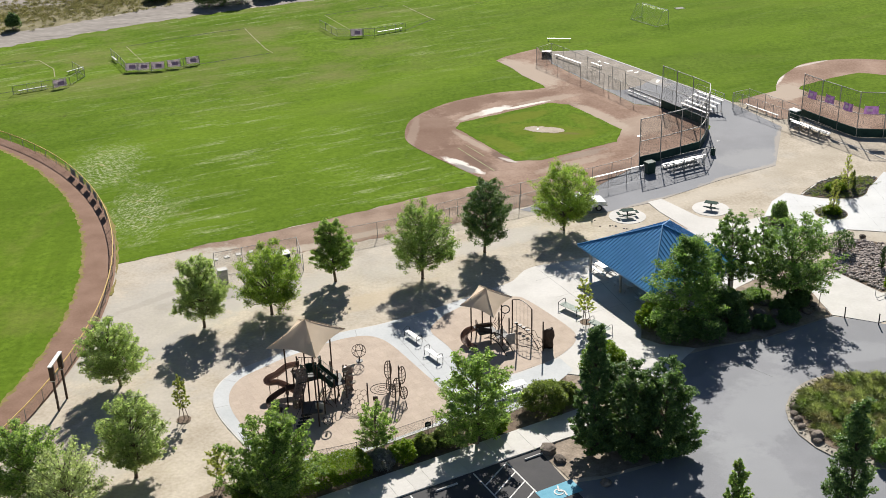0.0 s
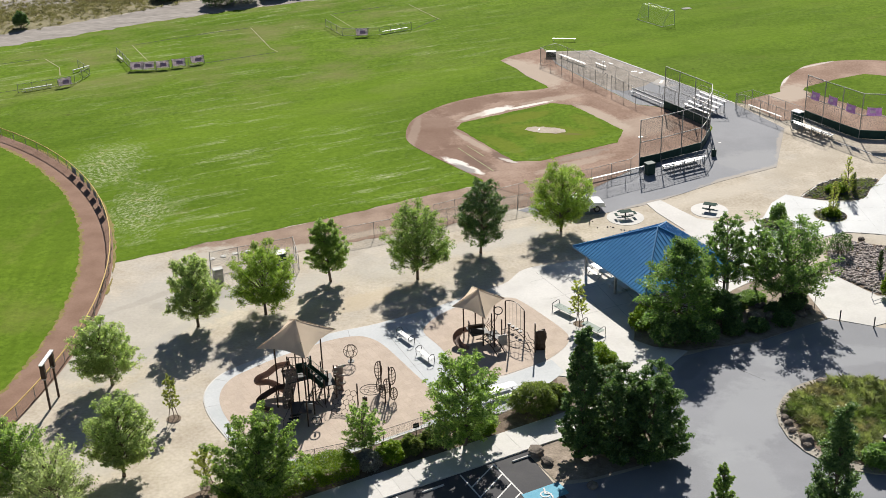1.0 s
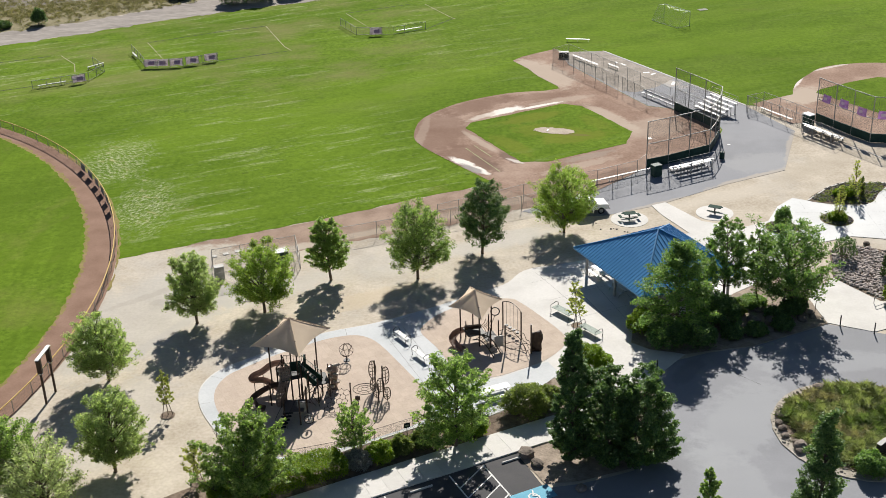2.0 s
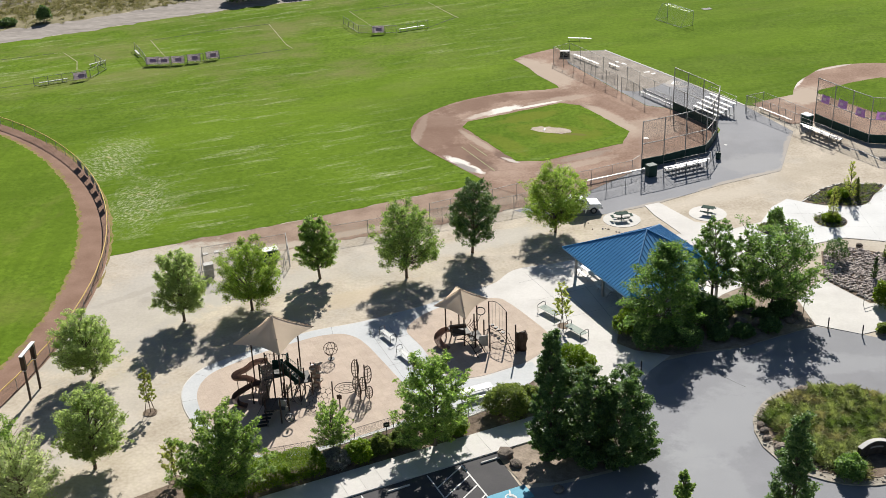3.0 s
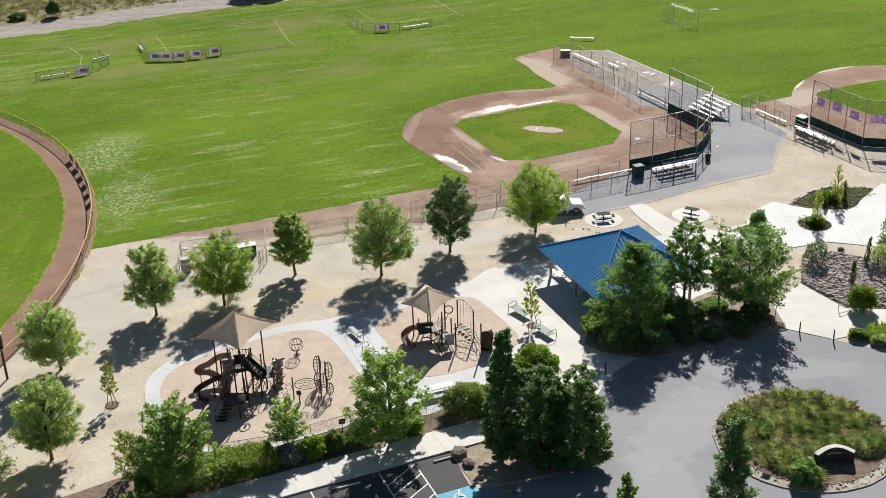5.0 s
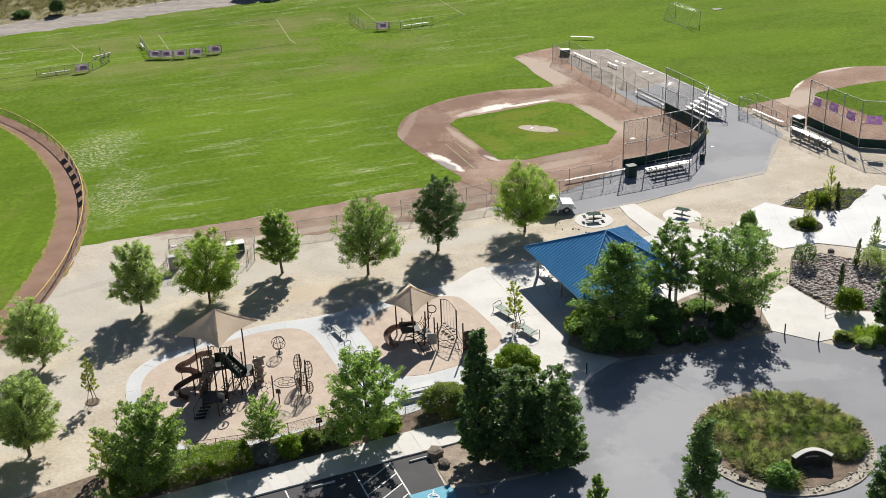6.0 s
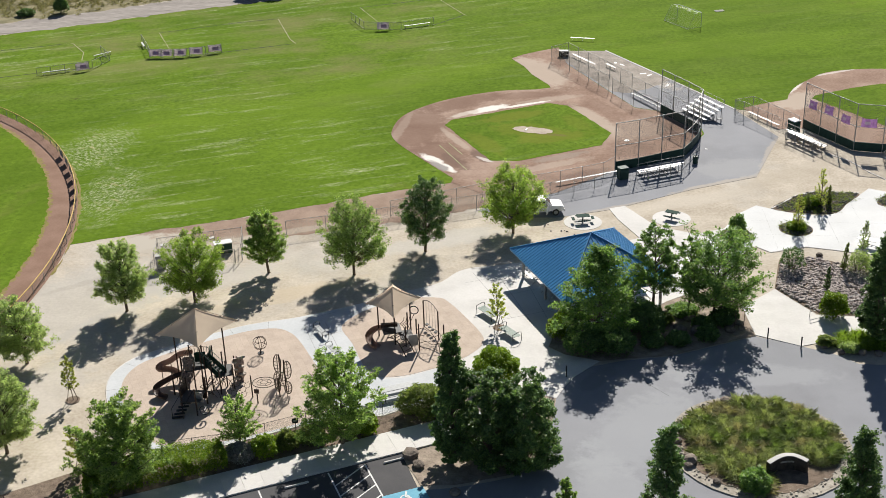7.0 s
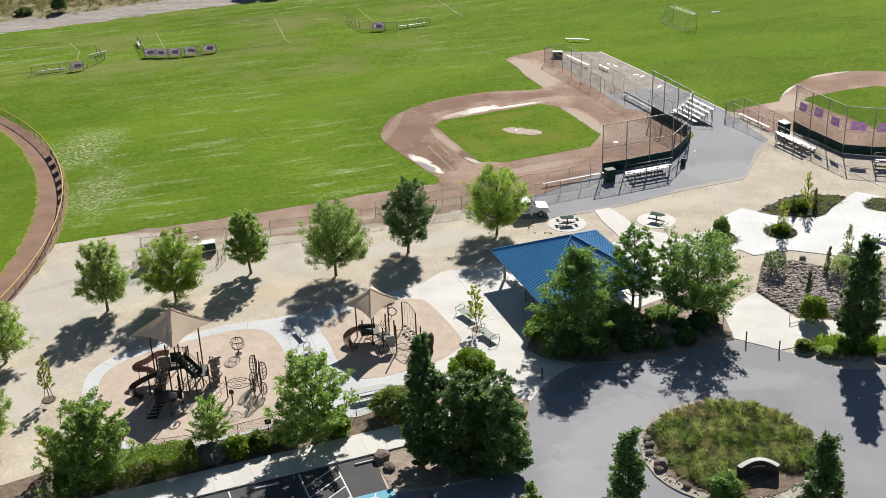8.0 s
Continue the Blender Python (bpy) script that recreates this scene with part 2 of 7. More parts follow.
M_DIRT = material("infield_clay", (0.205, 0.132, 0.098), (0.375, 0.268, 0.21), 0.2, 0.95, fine=3.0, fine_amount=0.35, bump=0.35, bump_dist=0.04, stain=(0.43, 0.335, 0.275), stain_scale=0.1, stain_amount=0.45, spec=0.05)
SILT, DUST, DAMP, RED = (0.74, 0.69, 0.64), (0.44, 0.365, 0.30), (0.15, 0.10, 0.08), (0.180, 0.112, 0.084)
patched(M_DIRT, [(-3.6, 151.5, 4.0, 9.5, 0, RED, 0.65), (0.6, 142.2, 5.5, 3.6, -58, RED, 0.65), (1.2, 161.8, 7.0, 2.2, 38, RED, 0.65), (9.0, 165.2, 6.0, 1.6, 14, RED, 0.5), (26.0, 147.5, 7.5, 5.0, 60, RED, 0.35), (20.5, 160.0, 6.5, 1.6, -58, RED, 0.35),
                 (10.8, 176.2, 8.5, 3.6, -63, DUST, 0.8), (19.3, 156.2, 6.5, 1.3, -60, DUST, 0.7), (13.0, 163.6, 5.0, 1.2, 24, DUST, 0.5), (1.8, 147.8, 5.0, 0.6, -60, DUST, 0.55),
                 (14.0, 139.2, 6.0, 1.0, 30, DUST, 0.5), (24.0, 152.0, 5.0, 4.0, 20, DUST, 0.45), (-5.9, 150.5, 8.0, 0.7, 86, DUST, 0.3), (5.6, 142.0, 2.6, 0.9, -58, DAMP, 0.75), (2.6, 140.2, 3.4, 1.1, -55, DAMP, 0.6), (18.5, 136.9, 4.5, 0.9, 32, DAMP, 0.4),
                 (5.0, 159.5, 3.2, 1.05, 36, SILT, 0.95), (2.0, 157.4, 2.6, 0.7, 42, (0.52, 0.45, 0.39), 0.8), (9.4, 161.2, 4.4, 0.42, 28, SILT, 0.9), (-0.1, 140.6, 2.6, 0.8, -48, SILT, 0.95), (1.9, 138.1, 2.0, 0.6, -55, SILT, 0.95), (6.3, 140.9, 1.3, 0.4, -40, SILT, 0.6), (0.9, 138.6, 2.3, 0.65, -50, (0.29, 0.27, 0.255), 0.95), (15.5, 142.2, 4.0, 0.9, 30, (0.30, 0.25, 0.21), 0.6),
                 (46.8, 170.0, 3.8, 0.5, 64, SILT, 0.75), (52.6, 176.5, 5.0, 0.35, 28, SILT, 0.5), (46.5, 164.2, 4.5, 2.8, 60, DUST, 0.9)])
OLIVE, LUSH = (0.158, 0.182, 0.026), (0.152, 0.245, 0.018)
patched(M_GRASS, [(8.6, 156.6, 5.0, 1.6, 28, OLIVE, 0.65), (14.0, 149.0, 5.0, 2.2, 20, OLIVE, 0.65), (5.8, 146.4, 4.5, 1.6, -55, OLIVE, 0.55), (10.5, 151.5, 5.0, 2.6, -14, OLIVE, 0.5), (17.0, 154.5, 3.5, 1.5, -60, OLIVE, 0.4), (-8.0, 172.0, 16.0, 5.0, 30, LUSH, 0.25), (40.0, 190.0, 22.0, 6.0, 20, LUSH, 0.25), (-16.0, 146.0, 7.0, 14.0, 10, LUSH, 0.2),
                  (13.0, 150.2, 3.2, 0.5, -14, (0.16, 0.14, 0.05), 0.6)])
M_TRACK = material("warning_track", (0.212, 0.148, 0.112), (0.365, 0.272, 0.214), 0.4, 0.95, fine=6, bump=0.3, spec=0.05)
patched(M_TAN, [(-30.0, 101.0, 13.0, 7.0, 60, (0.43, 0.415, 0.385), 0.5), (-26.5, 105.5, 3.5, 1.6, 30, (0.31, 0.285, 0.25), 0.4), (-23.0, 106.0, 2.0, 2.6, 20, (0.31, 0.285, 0.25), 0.35), (-30.5, 106.0, 5.0, 0.6, 40, (0.34, 0.31, 0.27), 0.4), (-27.0, 84.0, 9.0, 3.5, 75, (0.47, 0.445, 0.41), 0.45), (-20.0, 107.0, 9.0, 3.0, 25, (0.46, 0.435, 0.40), 0.6), (-10.0, 104.5, 9.0, 1.6, 30, (0.50, 0.42, 0.31), 0.6), (4.0, 118.0, 8.0, 2.0, 28, (0.47, 0.45, 0.42), 0.6),
                (-24.0, 94.0, 7.0, 1.0, 48, (0.39, 0.36, 0.32), 0.45), (-15.5, 101.0, 6.0, 0.8, 32, (0.38, 0.33, 0.26), 0.45), (-27.5, 97.0, 9.0, 0.7, 62, (0.40, 0.38, 0.35), 0.4), (31.0, 130.0, 8.0, 1.5, 25, (0.52, 0.47, 0.40), 0.5), (42.0, 138.0, 8.0, 2.0, 40, (0.42, 0.37, 0.30), 0.5)])
patched(M_TRACK, [(-29.5, 113.0, 8.0, 4.4, 24, (0.445, 0.405, 0.345), 1.0), (-23.0, 114.2, 9.0, 1.6, 24, (0.42, 0.375, 0.315), 0.7), (-14.0, 118.5, 14.0, 0.8, 25, (0.44, 0.385, 0.315), 0.6), (2.0, 126.5, 10.0, 1.0, 28, (0.40, 0.33, 0.27), 0.5)])
M_ASPH = material("old_asphalt", (0.208, 0.213, 0.230), (0.276, 0.280, 0.300), 0.12, 0.9, fine=9, bump=0.2, stain=(0.16, 0.16, 0.17), stain_scale=0.07, stain_amount=0.5)
M_ASPH2 = material("dark_asphalt", (0.055, 0.055, 0.06), (0.085, 0.082, 0.085), 0.5, 0.9, fine=12, bump=0.2)
patched(M_ASPH, [(34.0, 134.6, 7.0, 0.9, 30, (0.40, 0.35, 0.29), 0.7), (22.0, 127.0, 6.0, 0.7, 28, (0.40, 0.35, 0.29), 0.6), (40.6, 144.0, 8.0, 0.8, 74, (0.40, 0.35, 0.29), 0.6), (25.5, 176.0, 10.0, 1.6, -57, (0.42, 0.38, 0.33), 0.85), (17.6, 184.4, 5.0, 3.0, -50, (0.42, 0.38, 0.33), 0.95), (23.4, 180.2, 6.0, 0.8, -57, (0.24, 0.175, 0.135), 0.7),
                 (24.0, 84.0, 7.5, 3.2, 62, (0.322, 0.33, 0.345), 0.55), (33.0, 93.0, 8.0, 1.8, 4, (0.312, 0.32, 0.335), 0.5), (22.0, 76.0, 6.0, 2.5, -70, (0.322, 0.33, 0.345), 0.5), (20.6, 91.5, 3.0, 1.0, 60, (0.17, 0.17, 0.18), 0.5), (36.0, 139.5, 5.0, 3.0, 20, (0.31, 0.31, 0.315), 0.5)])
M_CONC = material("pale_concrete", (0.50, 0.485, 0.46), (0.62, 0.60, 0.575), 0.25, 0.85, fine=5, bump=0.12, stain=(0.42, 0.40, 0.375), stain_scale=0.2, stain_amount=0.5)
M_SLAB = material("slab_concrete", (0.50, 0.485, 0.46), (0.62, 0.60, 0.575), 0.6, 0.85, fine=7, bump=0.12, spread=0.05, stain=(0.40, 0.38, 0.355), stain_scale=0.5, stain_amount=0.45)
M_CONC2 = material("grey_concrete", (0.42, 0.44, 0.45), (0.55, 0.56, 0.57), 0.3, 0.85, fine=6, bump=0.12)
M_RUBBER = material("safety_surface", (0.42, 0.345, 0.285), (0.545, 0.455, 0.38), 0.7, 0.95, fine=9, fine_amount=0.5, bump=0.35, stain=(0.38, 0.31, 0.26), stain_scale=0.35, stain_amount=0.6, spec=0.05)
rub = M_RUBBER.node_tree
rub_in = rub.nodes["Principled BSDF"].inputs["Base Color"]
cells = rub.nodes.new("ShaderNodeTexBrick")
cells.offset = 0.0
cells.inputs["Scale"].default_value = 1.0
cells.inputs["Brick Width"].default_value = 0.61
cells.inputs["Row Height"].default_value = 0.61
cells.inputs["Mortar Size"].default_value = 0.012
cells.inputs["Color1"].default_value = (0.95, 0.95, 0.95, 1)
cells.inputs["Color2"].default_value = (1.04, 1.04, 1.04, 1)
cells.inputs["Mortar"].default_value = (0.88, 0.88, 0.88, 1)
cells_at = rub.nodes.new("ShaderNodeMapping")
cells_at.inputs["Rotation"].default_value = (0, 0, radians(-SITE))
rub.links.new(rub.nodes["Texture Coordinate"].outputs["Object"], cells_at.inputs[0])
rub.links.new(cells_at.outputs[0], cells.inputs["Vector"])
tinted = rub.nodes.new("ShaderNodeMix")
tinted.data_type, tinted.blend_type = 'RGBA', 'MULTIPLY'
tinted.inputs[0].default_value = 1.0
rub.links.new(rub_in.links[0].from_socket, tinted.inputs[6])
rub.links.new(cells.outputs[0], tinted.inputs[7])
rub.links.new(tinted.outputs[2], rub_in)
M_TRACK2 = material("dark_warning_track", (0.20, 0.125, 0.09), (0.29, 0.19, 0.145), 0.4, 0.95, fine=6, bump=0.3, spec=0.05)
M_DRY = material("dry_turf", (0.17, 0.165, 0.045), (0.30, 0.225, 0.11), 0.6, 0.95, fine=5, spec=0.05)
M_CONC3 = material("white_concrete", (0.53, 0.535, 0.535), (0.64, 0.645, 0.645), 0.25, 0.85, fine=5, bump=0.1, stain=(0.55, 0.545, 0.53), stain_scale=0.2, stain_amount=0.5)
M_PALE = material("pale_dirt", (0.33, 0.27, 0.215), (0.50, 0.435, 0.36), 0.5, 0.95, fine=5, spec=0.05)
M_RIM = material("pale_kerb_stone", (0.24, 0.215, 0.18), (0.46, 0.42, 0.36), 0.9, 0.95, fine=4, fine_amount=0.5, bump=0.8, bump_dist=0.05, spec=0.05)
M_STRIP = material("dusty_gravel", (0.22, 0.195, 0.17), (0.42, 0.375, 0.33), 0.5, 0.95, fine=3.5, fine_amount=0.5, spec=0.05)
M_ROAD = material("pale_dirt_road", (0.19, 0.17, 0.155), (0.40, 0.365, 0.335), 0.25, 0.95, fine=1.6, fine_amount=0.5, stretch=(0.4, 1.6, 1), turn=-SITE, spec=0.05)
M_MULCH = material("bark_mulch", (0.11, 0.083, 0.064), (0.25, 0.195, 0.152), 2.0, 0.95, fine=9, bump=0.8, bump_dist=0.06, spec=0.05)
M_EARTH = material("pale_bed_earth", (0.19, 0.155, 0.122), (0.40, 0.33, 0.27), 1.2, 0.95, fine=6, bump=0.8, bump_dist=0.05, spec=0.05)
M_SCRUB = material("dry_scrub", (0.15, 0.14, 0.078), (0.31, 0.27, 0.175), 0.3, 0.95, fine=2, bump=0.8, bump_dist=0.2, spec=0.05)
M_STEEL = material("galvanised_steel", (0.28, 0.275, 0.265), (0.40, 0.395, 0.38), 3, 0.6, 0.2, bump=0)
M_ALU = material("aluminium", (0.50, 0.50, 0.50), (0.64, 0.64, 0.64), 2, 0.5, 0.2, bump=0)
M_BROWN = material("brown_steel", (0.035, 0.02, 0.014), (0.055, 0.032, 0.022), 4, 0.45, bump=0)
M_BLACK = material("black_steel", (0.015, 0.016, 0.018), (0.03, 0.03, 0.033), 4, 0.5, bump=0)
M_DGREEN = material("green_panel", (0.008, 0.035, 0.028), (0.016, 0.06, 0.048), 1.5, 0.6, bump=0)
M_BLUE = material("blue_roof_steel", (0.045, 0.215, 0.45), (0.062, 0.26, 0.52), 0.7, 0.36, 0.0, fine=20, bump=0, spec=0.5)
M_TANFAB = material("tan_shade_cloth", (0.62, 0.50, 0.38), (0.72, 0.595, 0.46), 1.0, 0.95, fine=40, bump=0.1, spec=0.05)
tn = M_TANFAB.node_tree
glow = tn.nodes.new("ShaderNodeBsdfTranslucent")
glow.inputs[0].default_value = (0.82, 0.67, 0.51, 1)
both = tn.nodes.new("ShaderNodeMixShader")
both.inputs[0].default_value = 0.16
tn.links.new(tn.nodes["Principled BSDF"].outputs[0], both.inputs[1])
tn.links.new(glow.outputs[0], both.inputs[2])
tn.links.new(both.outputs[0], tn.nodes["Material Output"].inputs[0])
M_BARK = material("bark", (0.10, 0.075, 0.055), (0.20, 0.16, 0.12), 6, 0.95, stretch=(1, 1, 0.2), bump=0.8)
M_YELLOW = material("yellow_cap", (0.46, 0.31, 0.09), (0.60, 0.42, 0.15), 3, 0.6, bump=0)
M_WHITE = material("white_paint", (0.70, 0.70, 0.69), (0.82, 0.82, 0.81), 3, 0.6, bump=0)
M_ROCK = material("boulder", (0.10, 0.08, 0.065), (0.28, 0.235, 0.20), 1.2, 0.95, fine=8, bump=0.9, bump_dist=0.08, spread=0.3)
M_MAT = material("black_rubber", (0.03, 0.03, 0.03), (0.05, 0.05, 0.05), 3, 1.0, bump=0.3, spec=0.02)
M_PURPLE2 = material("faded_purple_print", (0.36, 0.20, 0.36), (0.50, 0.33, 0.48), 3, 0.8, bump=0, spec=0.1)
M_PURPLE = material("purple_banner", (0.36, 0.20, 0.42), (0.60, 0.42, 0.64), 3, 0.7, bump=0)
M_LINK = mesh_wire_material("chain_link", (0.30, 0.30, 0.29), 0.16)
M_LINKD = mesh_wire_material("dark_chain_link", (0.06, 0.07, 0.07), 0.22)
L_MAPLE = leaf_material("leaf_mid_green", (0.108, 0.190, 0.062), (0.378, 0.478, 0.205))
L_DARK = leaf_material("leaf_dark_green", (0.050, 0.108, 0.044), (0.190, 0.282, 0.112), 0.32)
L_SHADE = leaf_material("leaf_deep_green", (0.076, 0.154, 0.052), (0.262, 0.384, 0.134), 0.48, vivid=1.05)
L_BRIGHT = leaf_material("leaf_bright_green", (0.168, 0.268, 0.062), (0.400, 0.500, 0.168))
L_PALE = leaf_material("leaf_pale_green", (0.197, 0.263, 0.131), (0.421, 0.483, 0.268))
L_SILVER = leaf_material("leaf_silver_green", (0.28, 0.34, 0.19), (0.60, 0.65, 0.44))
L_YELL = leaf_material("leaf_yellow_green", (0.280, 0.330, 0.095), (0.510, 0.525, 0.190), vivid=1.0)
L_HEDGE = leaf_material("leaf_hedge", (0.085, 0.158, 0.020), (0.240, 0.330, 0.050), 0.40)
L_OLIVE = leaf_material("leaf_olive_shrub", (0.098, 0.140, 0.049), (0.238, 0.280, 0.112))
L_LAVENDER = leaf_material("leaf_grey_lavender", (0.16, 0.17, 0.16), (0.36, 0.36, 0.36), 0.3, vivid=1.0)
L_GRASS = leaf_material("grass_blades", (0.20, 0.26, 0.085), (0.44, 0.48, 0.23), 0.35, vivid=0.95)


# building tools
def link_mesh(name, verts, faces, mat, parent=None, label="", smooth=False):
    me = bpy.data.meshes.new(name)
    me.from_pydata([tuple(map(float, v)) for v in verts], [], [tuple(int(i) for i in f) for f in faces])
    me.materials.append(mat)
    if smooth:
        me.polygons.foreach_set("use_smooth", [True] * len(me.polygons))
    ob = new(name, me)
    if parent:
        ob.parent = parent
    if label:
        tagged(ob, label)
    return ob


def part(name, bm, mat, parent=None, label="", smooth=False):
    me = bpy.data.meshes.new(name)
    bm.normal_update()
    bm.to_mesh(me)
    bm.free()
    me.materials.append(mat)
    if smooth:
        me.polygons.foreach_set("use_smooth", [True] * len(me.polygons))
    ob = new(name, me)
    if parent:
        ob.parent = parent
    if label:
        tagged(ob, label)
    return ob


def thing(name, m, label, category, group="", kind=""):
    ob = new(name)
    ob.matrix_world = m
    ob.empty_display_size = 0.3
    return tagged(ob, label, category, group, kind)


def again(ob, name, m=None, parent=None):
    """One more piece on the same mesh."""
    o = new(name, ob.data)
    if parent:
        o.parent = parent
    if m is not None:
        o.matrix_basis = m
    return o


def box(bm, cx, cy, cz, sx, sy, sz, rz=0.0, bev=0.0, m=None):
    mt = Matrix.Translation((cx, cy, cz)) @ Matrix.Rotation(radians(rz), 4, 'Z') @ Matrix.Diagonal((sx, sy, sz, 1))
    if m is not None:
        mt = m @ mt
    r = bmesh.ops.create_cube(bm, size=1.0, matrix=mt)
    if bev:
        es = {e for v in r["verts"] for e in v.link_edges}
        bmesh.ops.bevel(bm, geom=list(es), offset=bev, segments=1, affect='EDGES')


def beam(bm, a, b, w, h):
    """A square bar from a to b."""
    a, b = Vector(a), Vector(b)
    d = b - a
    q = d.to_track_quat('Z', 'Y').to_matrix().to_4x4()
    mt = Matrix.Translation((a + b) / 2) @ q @ Matrix.Diagonal((w, h, d.length, 1))
    bmesh.ops.create_cube(bm, size=1.0, matrix=mt)


def tube(bm, pts, r, seg=6, r_end=None, closed=False):
    """A round bar along points; r may taper to r_end."""
    pts = [Vector(p) for p in pts]
    rings = []
    n = len(pts)
    ref = None
    for i, p in enumerate(pts):
        if closed:
            d = pts[(i + 1) % n] - pts[i - 1]
        else:
            d = pts[min(i + 1, n - 1)] - pts[max(i - 1, 0)]
        d.normalize()
        if ref is None:
            ref = Vector((0, 0, 1)) if abs(d.z) < 0.9 else Vector((1, 0, 0))
        u = d.cross(ref)
        if u.length < 1e-4:
            u = d.cross(Vector((0.3, 1, 0.2)))
        u.normalize()
        v = u.cross(d)
        ref = v
        rr = r if r_end is None else r + (r_end - r) * i / max(1, n - 1)
        rings.append([bm.verts.new(p + rr * (math.cos(2 * math.pi * k / seg) * u + math.sin(2 * math.pi * k / seg) * v)) for k in range(seg)])
    for i in range(n if closed else n - 1):
        a, b = rings[i], rings[(i + 1) % n]
        for k in range(seg):
            bm.faces.new((a[k], a[(k + 1) % seg], b[(k + 1) % seg], b[k]))
    if not closed:
        bm.faces.new(rings[0][::-1])
        bm.faces.new(rings[-1])


def one(fn, *args, **kw):
    bm = bmesh.new()
    fn(bm, *args, **kw)
    return bm


def spline(pts, steps=6, closed=True):
    """Catmull-Rom through points."""
    out, n = [], len(pts)
    P = [np.array(p, float) for p in pts]
    for i in range(n if closed else n - 1):
        p0 = P[i - 1] if closed or i > 0 else P[i]
        p1, p2 = P[i], P[(i + 1) % n]
        p3 = P[(i + 2) % n] if closed or i + 2 < n else P[(i + 1) % n]
        for k in range(steps):
            t = k / steps
            out.append(0.5 * (2 * p1 + (p2 - p0) * t + (2 * p0 - 5 * p1 + 4 * p2 - p3) * t * t + (3 * p1 - p0 - 3 * p2 + p3) * t ** 3))
    if not closed:
        out.append(P[-1])
    return [tuple(p) for p in out]


def arc(cx, cy, r, a0, a1, n=48):
    return [(cx + r * math.cos(radians(a0 + (a1 - a0) * i / n)), cy + r * math.sin(radians(a0 + (a1 - a0) * i / n))) for i in range(n + 1)]


def ragged(pts, amount, every, seed=0):
    """The outline, cut into short steps that wander a little."""
    rnd = random.Random(seed)
    out, n = [], len(pts)
    for i in range(n):
        a, b = Vector(pts[i]), Vector(pts[(i + 1) % n])
        k = max(1, int((b - a).length / every))
        for j in range(k):
            p = a.lerp(b, j / k)
            out.append((p.x + rnd.uniform(-amount, amount), p.y + rnd.uniform(-amount, amount)))
    return out


def sheet(name, outline, z, mat, label, category, thick=0.0, holes=(), kind="structure"):
    """A flat surface with the given outline, laid at height z; with thick it gets sides down to z - thick."""
    bm = bmesh.new()
    edges = []
    for ring in (outline, *holes):
        vs = [bm.verts.new((x, y, z)) for x, y in ring]
        edges += [bm.edges.new((vs[i], vs[(i + 1) % len(vs)])) for i in range(len(vs))]
    bmesh.ops.triangle_fill(bm, use_beauty=True, use_dissolve=False, edges=edges)
    for f in bm.faces:
        if f.normal.z < 0:
            f.normal_flip()
    if thick:
        r = bmesh.ops.extrude_edge_only(bm, edges=[e for e in bm.edges if e.is_boundary])
        for v in r["geom"]:
            if isinstance(v, bmesh.types.BMVert):
                v.co.z -= thick
    ob = part(name, bm, mat)
    return tagged(ob, label, category, kind=kind)


# plants
def leaf_cloud(centres, radii, counts, size, rng, flat=0.75, droop=0.0):
    """Folded leaves round many spray centres; arrays of points and quads."""
    allp = []
    if len(centres) > 2000:
        centres, radii, counts = np.asarray(centres) + rng.normal(size=(len(centres), 3)) * radii[0] * 0.5, [], []
        allp.append(centres)
        centres = []
    for c, r, k in zip(centres, radii, counts):
        d = rng.normal(size=(k, 3))
        d /= np.linalg.norm(d, axis=1)[:, None]
        rad = r * rng.random(k)[:, None] ** 0.45
        p = np.array(c) + d * rad * np.array([1, 1, flat])
        allp.append(p)
    p = np.concatenate(allp)
    n = len(p)
    u = rng.normal(size=(n, 3)) * np.array([1, 1, 0.6])
    u /= np.linalg.norm(u, axis=1)[:, None]
    w = rng.normal(size=(n, 3)) + np.array([0, 0.25, 1.1])
    v = np.cross(w, u)
    v /= np.linalg.norm(v, axis=1)[:, None]
    s = size * rng.uniform(0.6, 1.25, (n, 1))
    nn = np.cross(u, v)
    pts = np.stack([p - u * s * 0.55, p + v * s * 0.36 + nn * s * 0.1, p + u * s * 0.6, p - v * s * 0.36 + nn * s * 0.1], 1).reshape(-1, 3)
    pts[:, 2] = np.maximum(pts[:, 2], 0.03)
    idx = np.arange(n * 4).reshape(-1, 4)
    return pts, idx


def quads_object(name, pts, idx, mat, parent=None, label=""):
    me = bpy.data.meshes.new(name)
    k = idx.shape[1]
    me.vertices.add(len(pts))
    me.vertices.foreach_set("co", pts.astype(np.float32).ravel())
    me.loops.add(idx.size)
    me.loops.foreach_set("vertex_index", idx.astype(np.int32).ravel())
    me.polygons.add(len(idx))
    me.polygons.foreach_set("loop_start", np.arange(0, idx.size, k, dtype=np.int32))
    me.update(calc_edges=True)
    me.materials.append(mat)
    ob = new(name, me)
    if parent:
        ob.parent = parent
    if label:
        tagged(ob, label)
    return ob


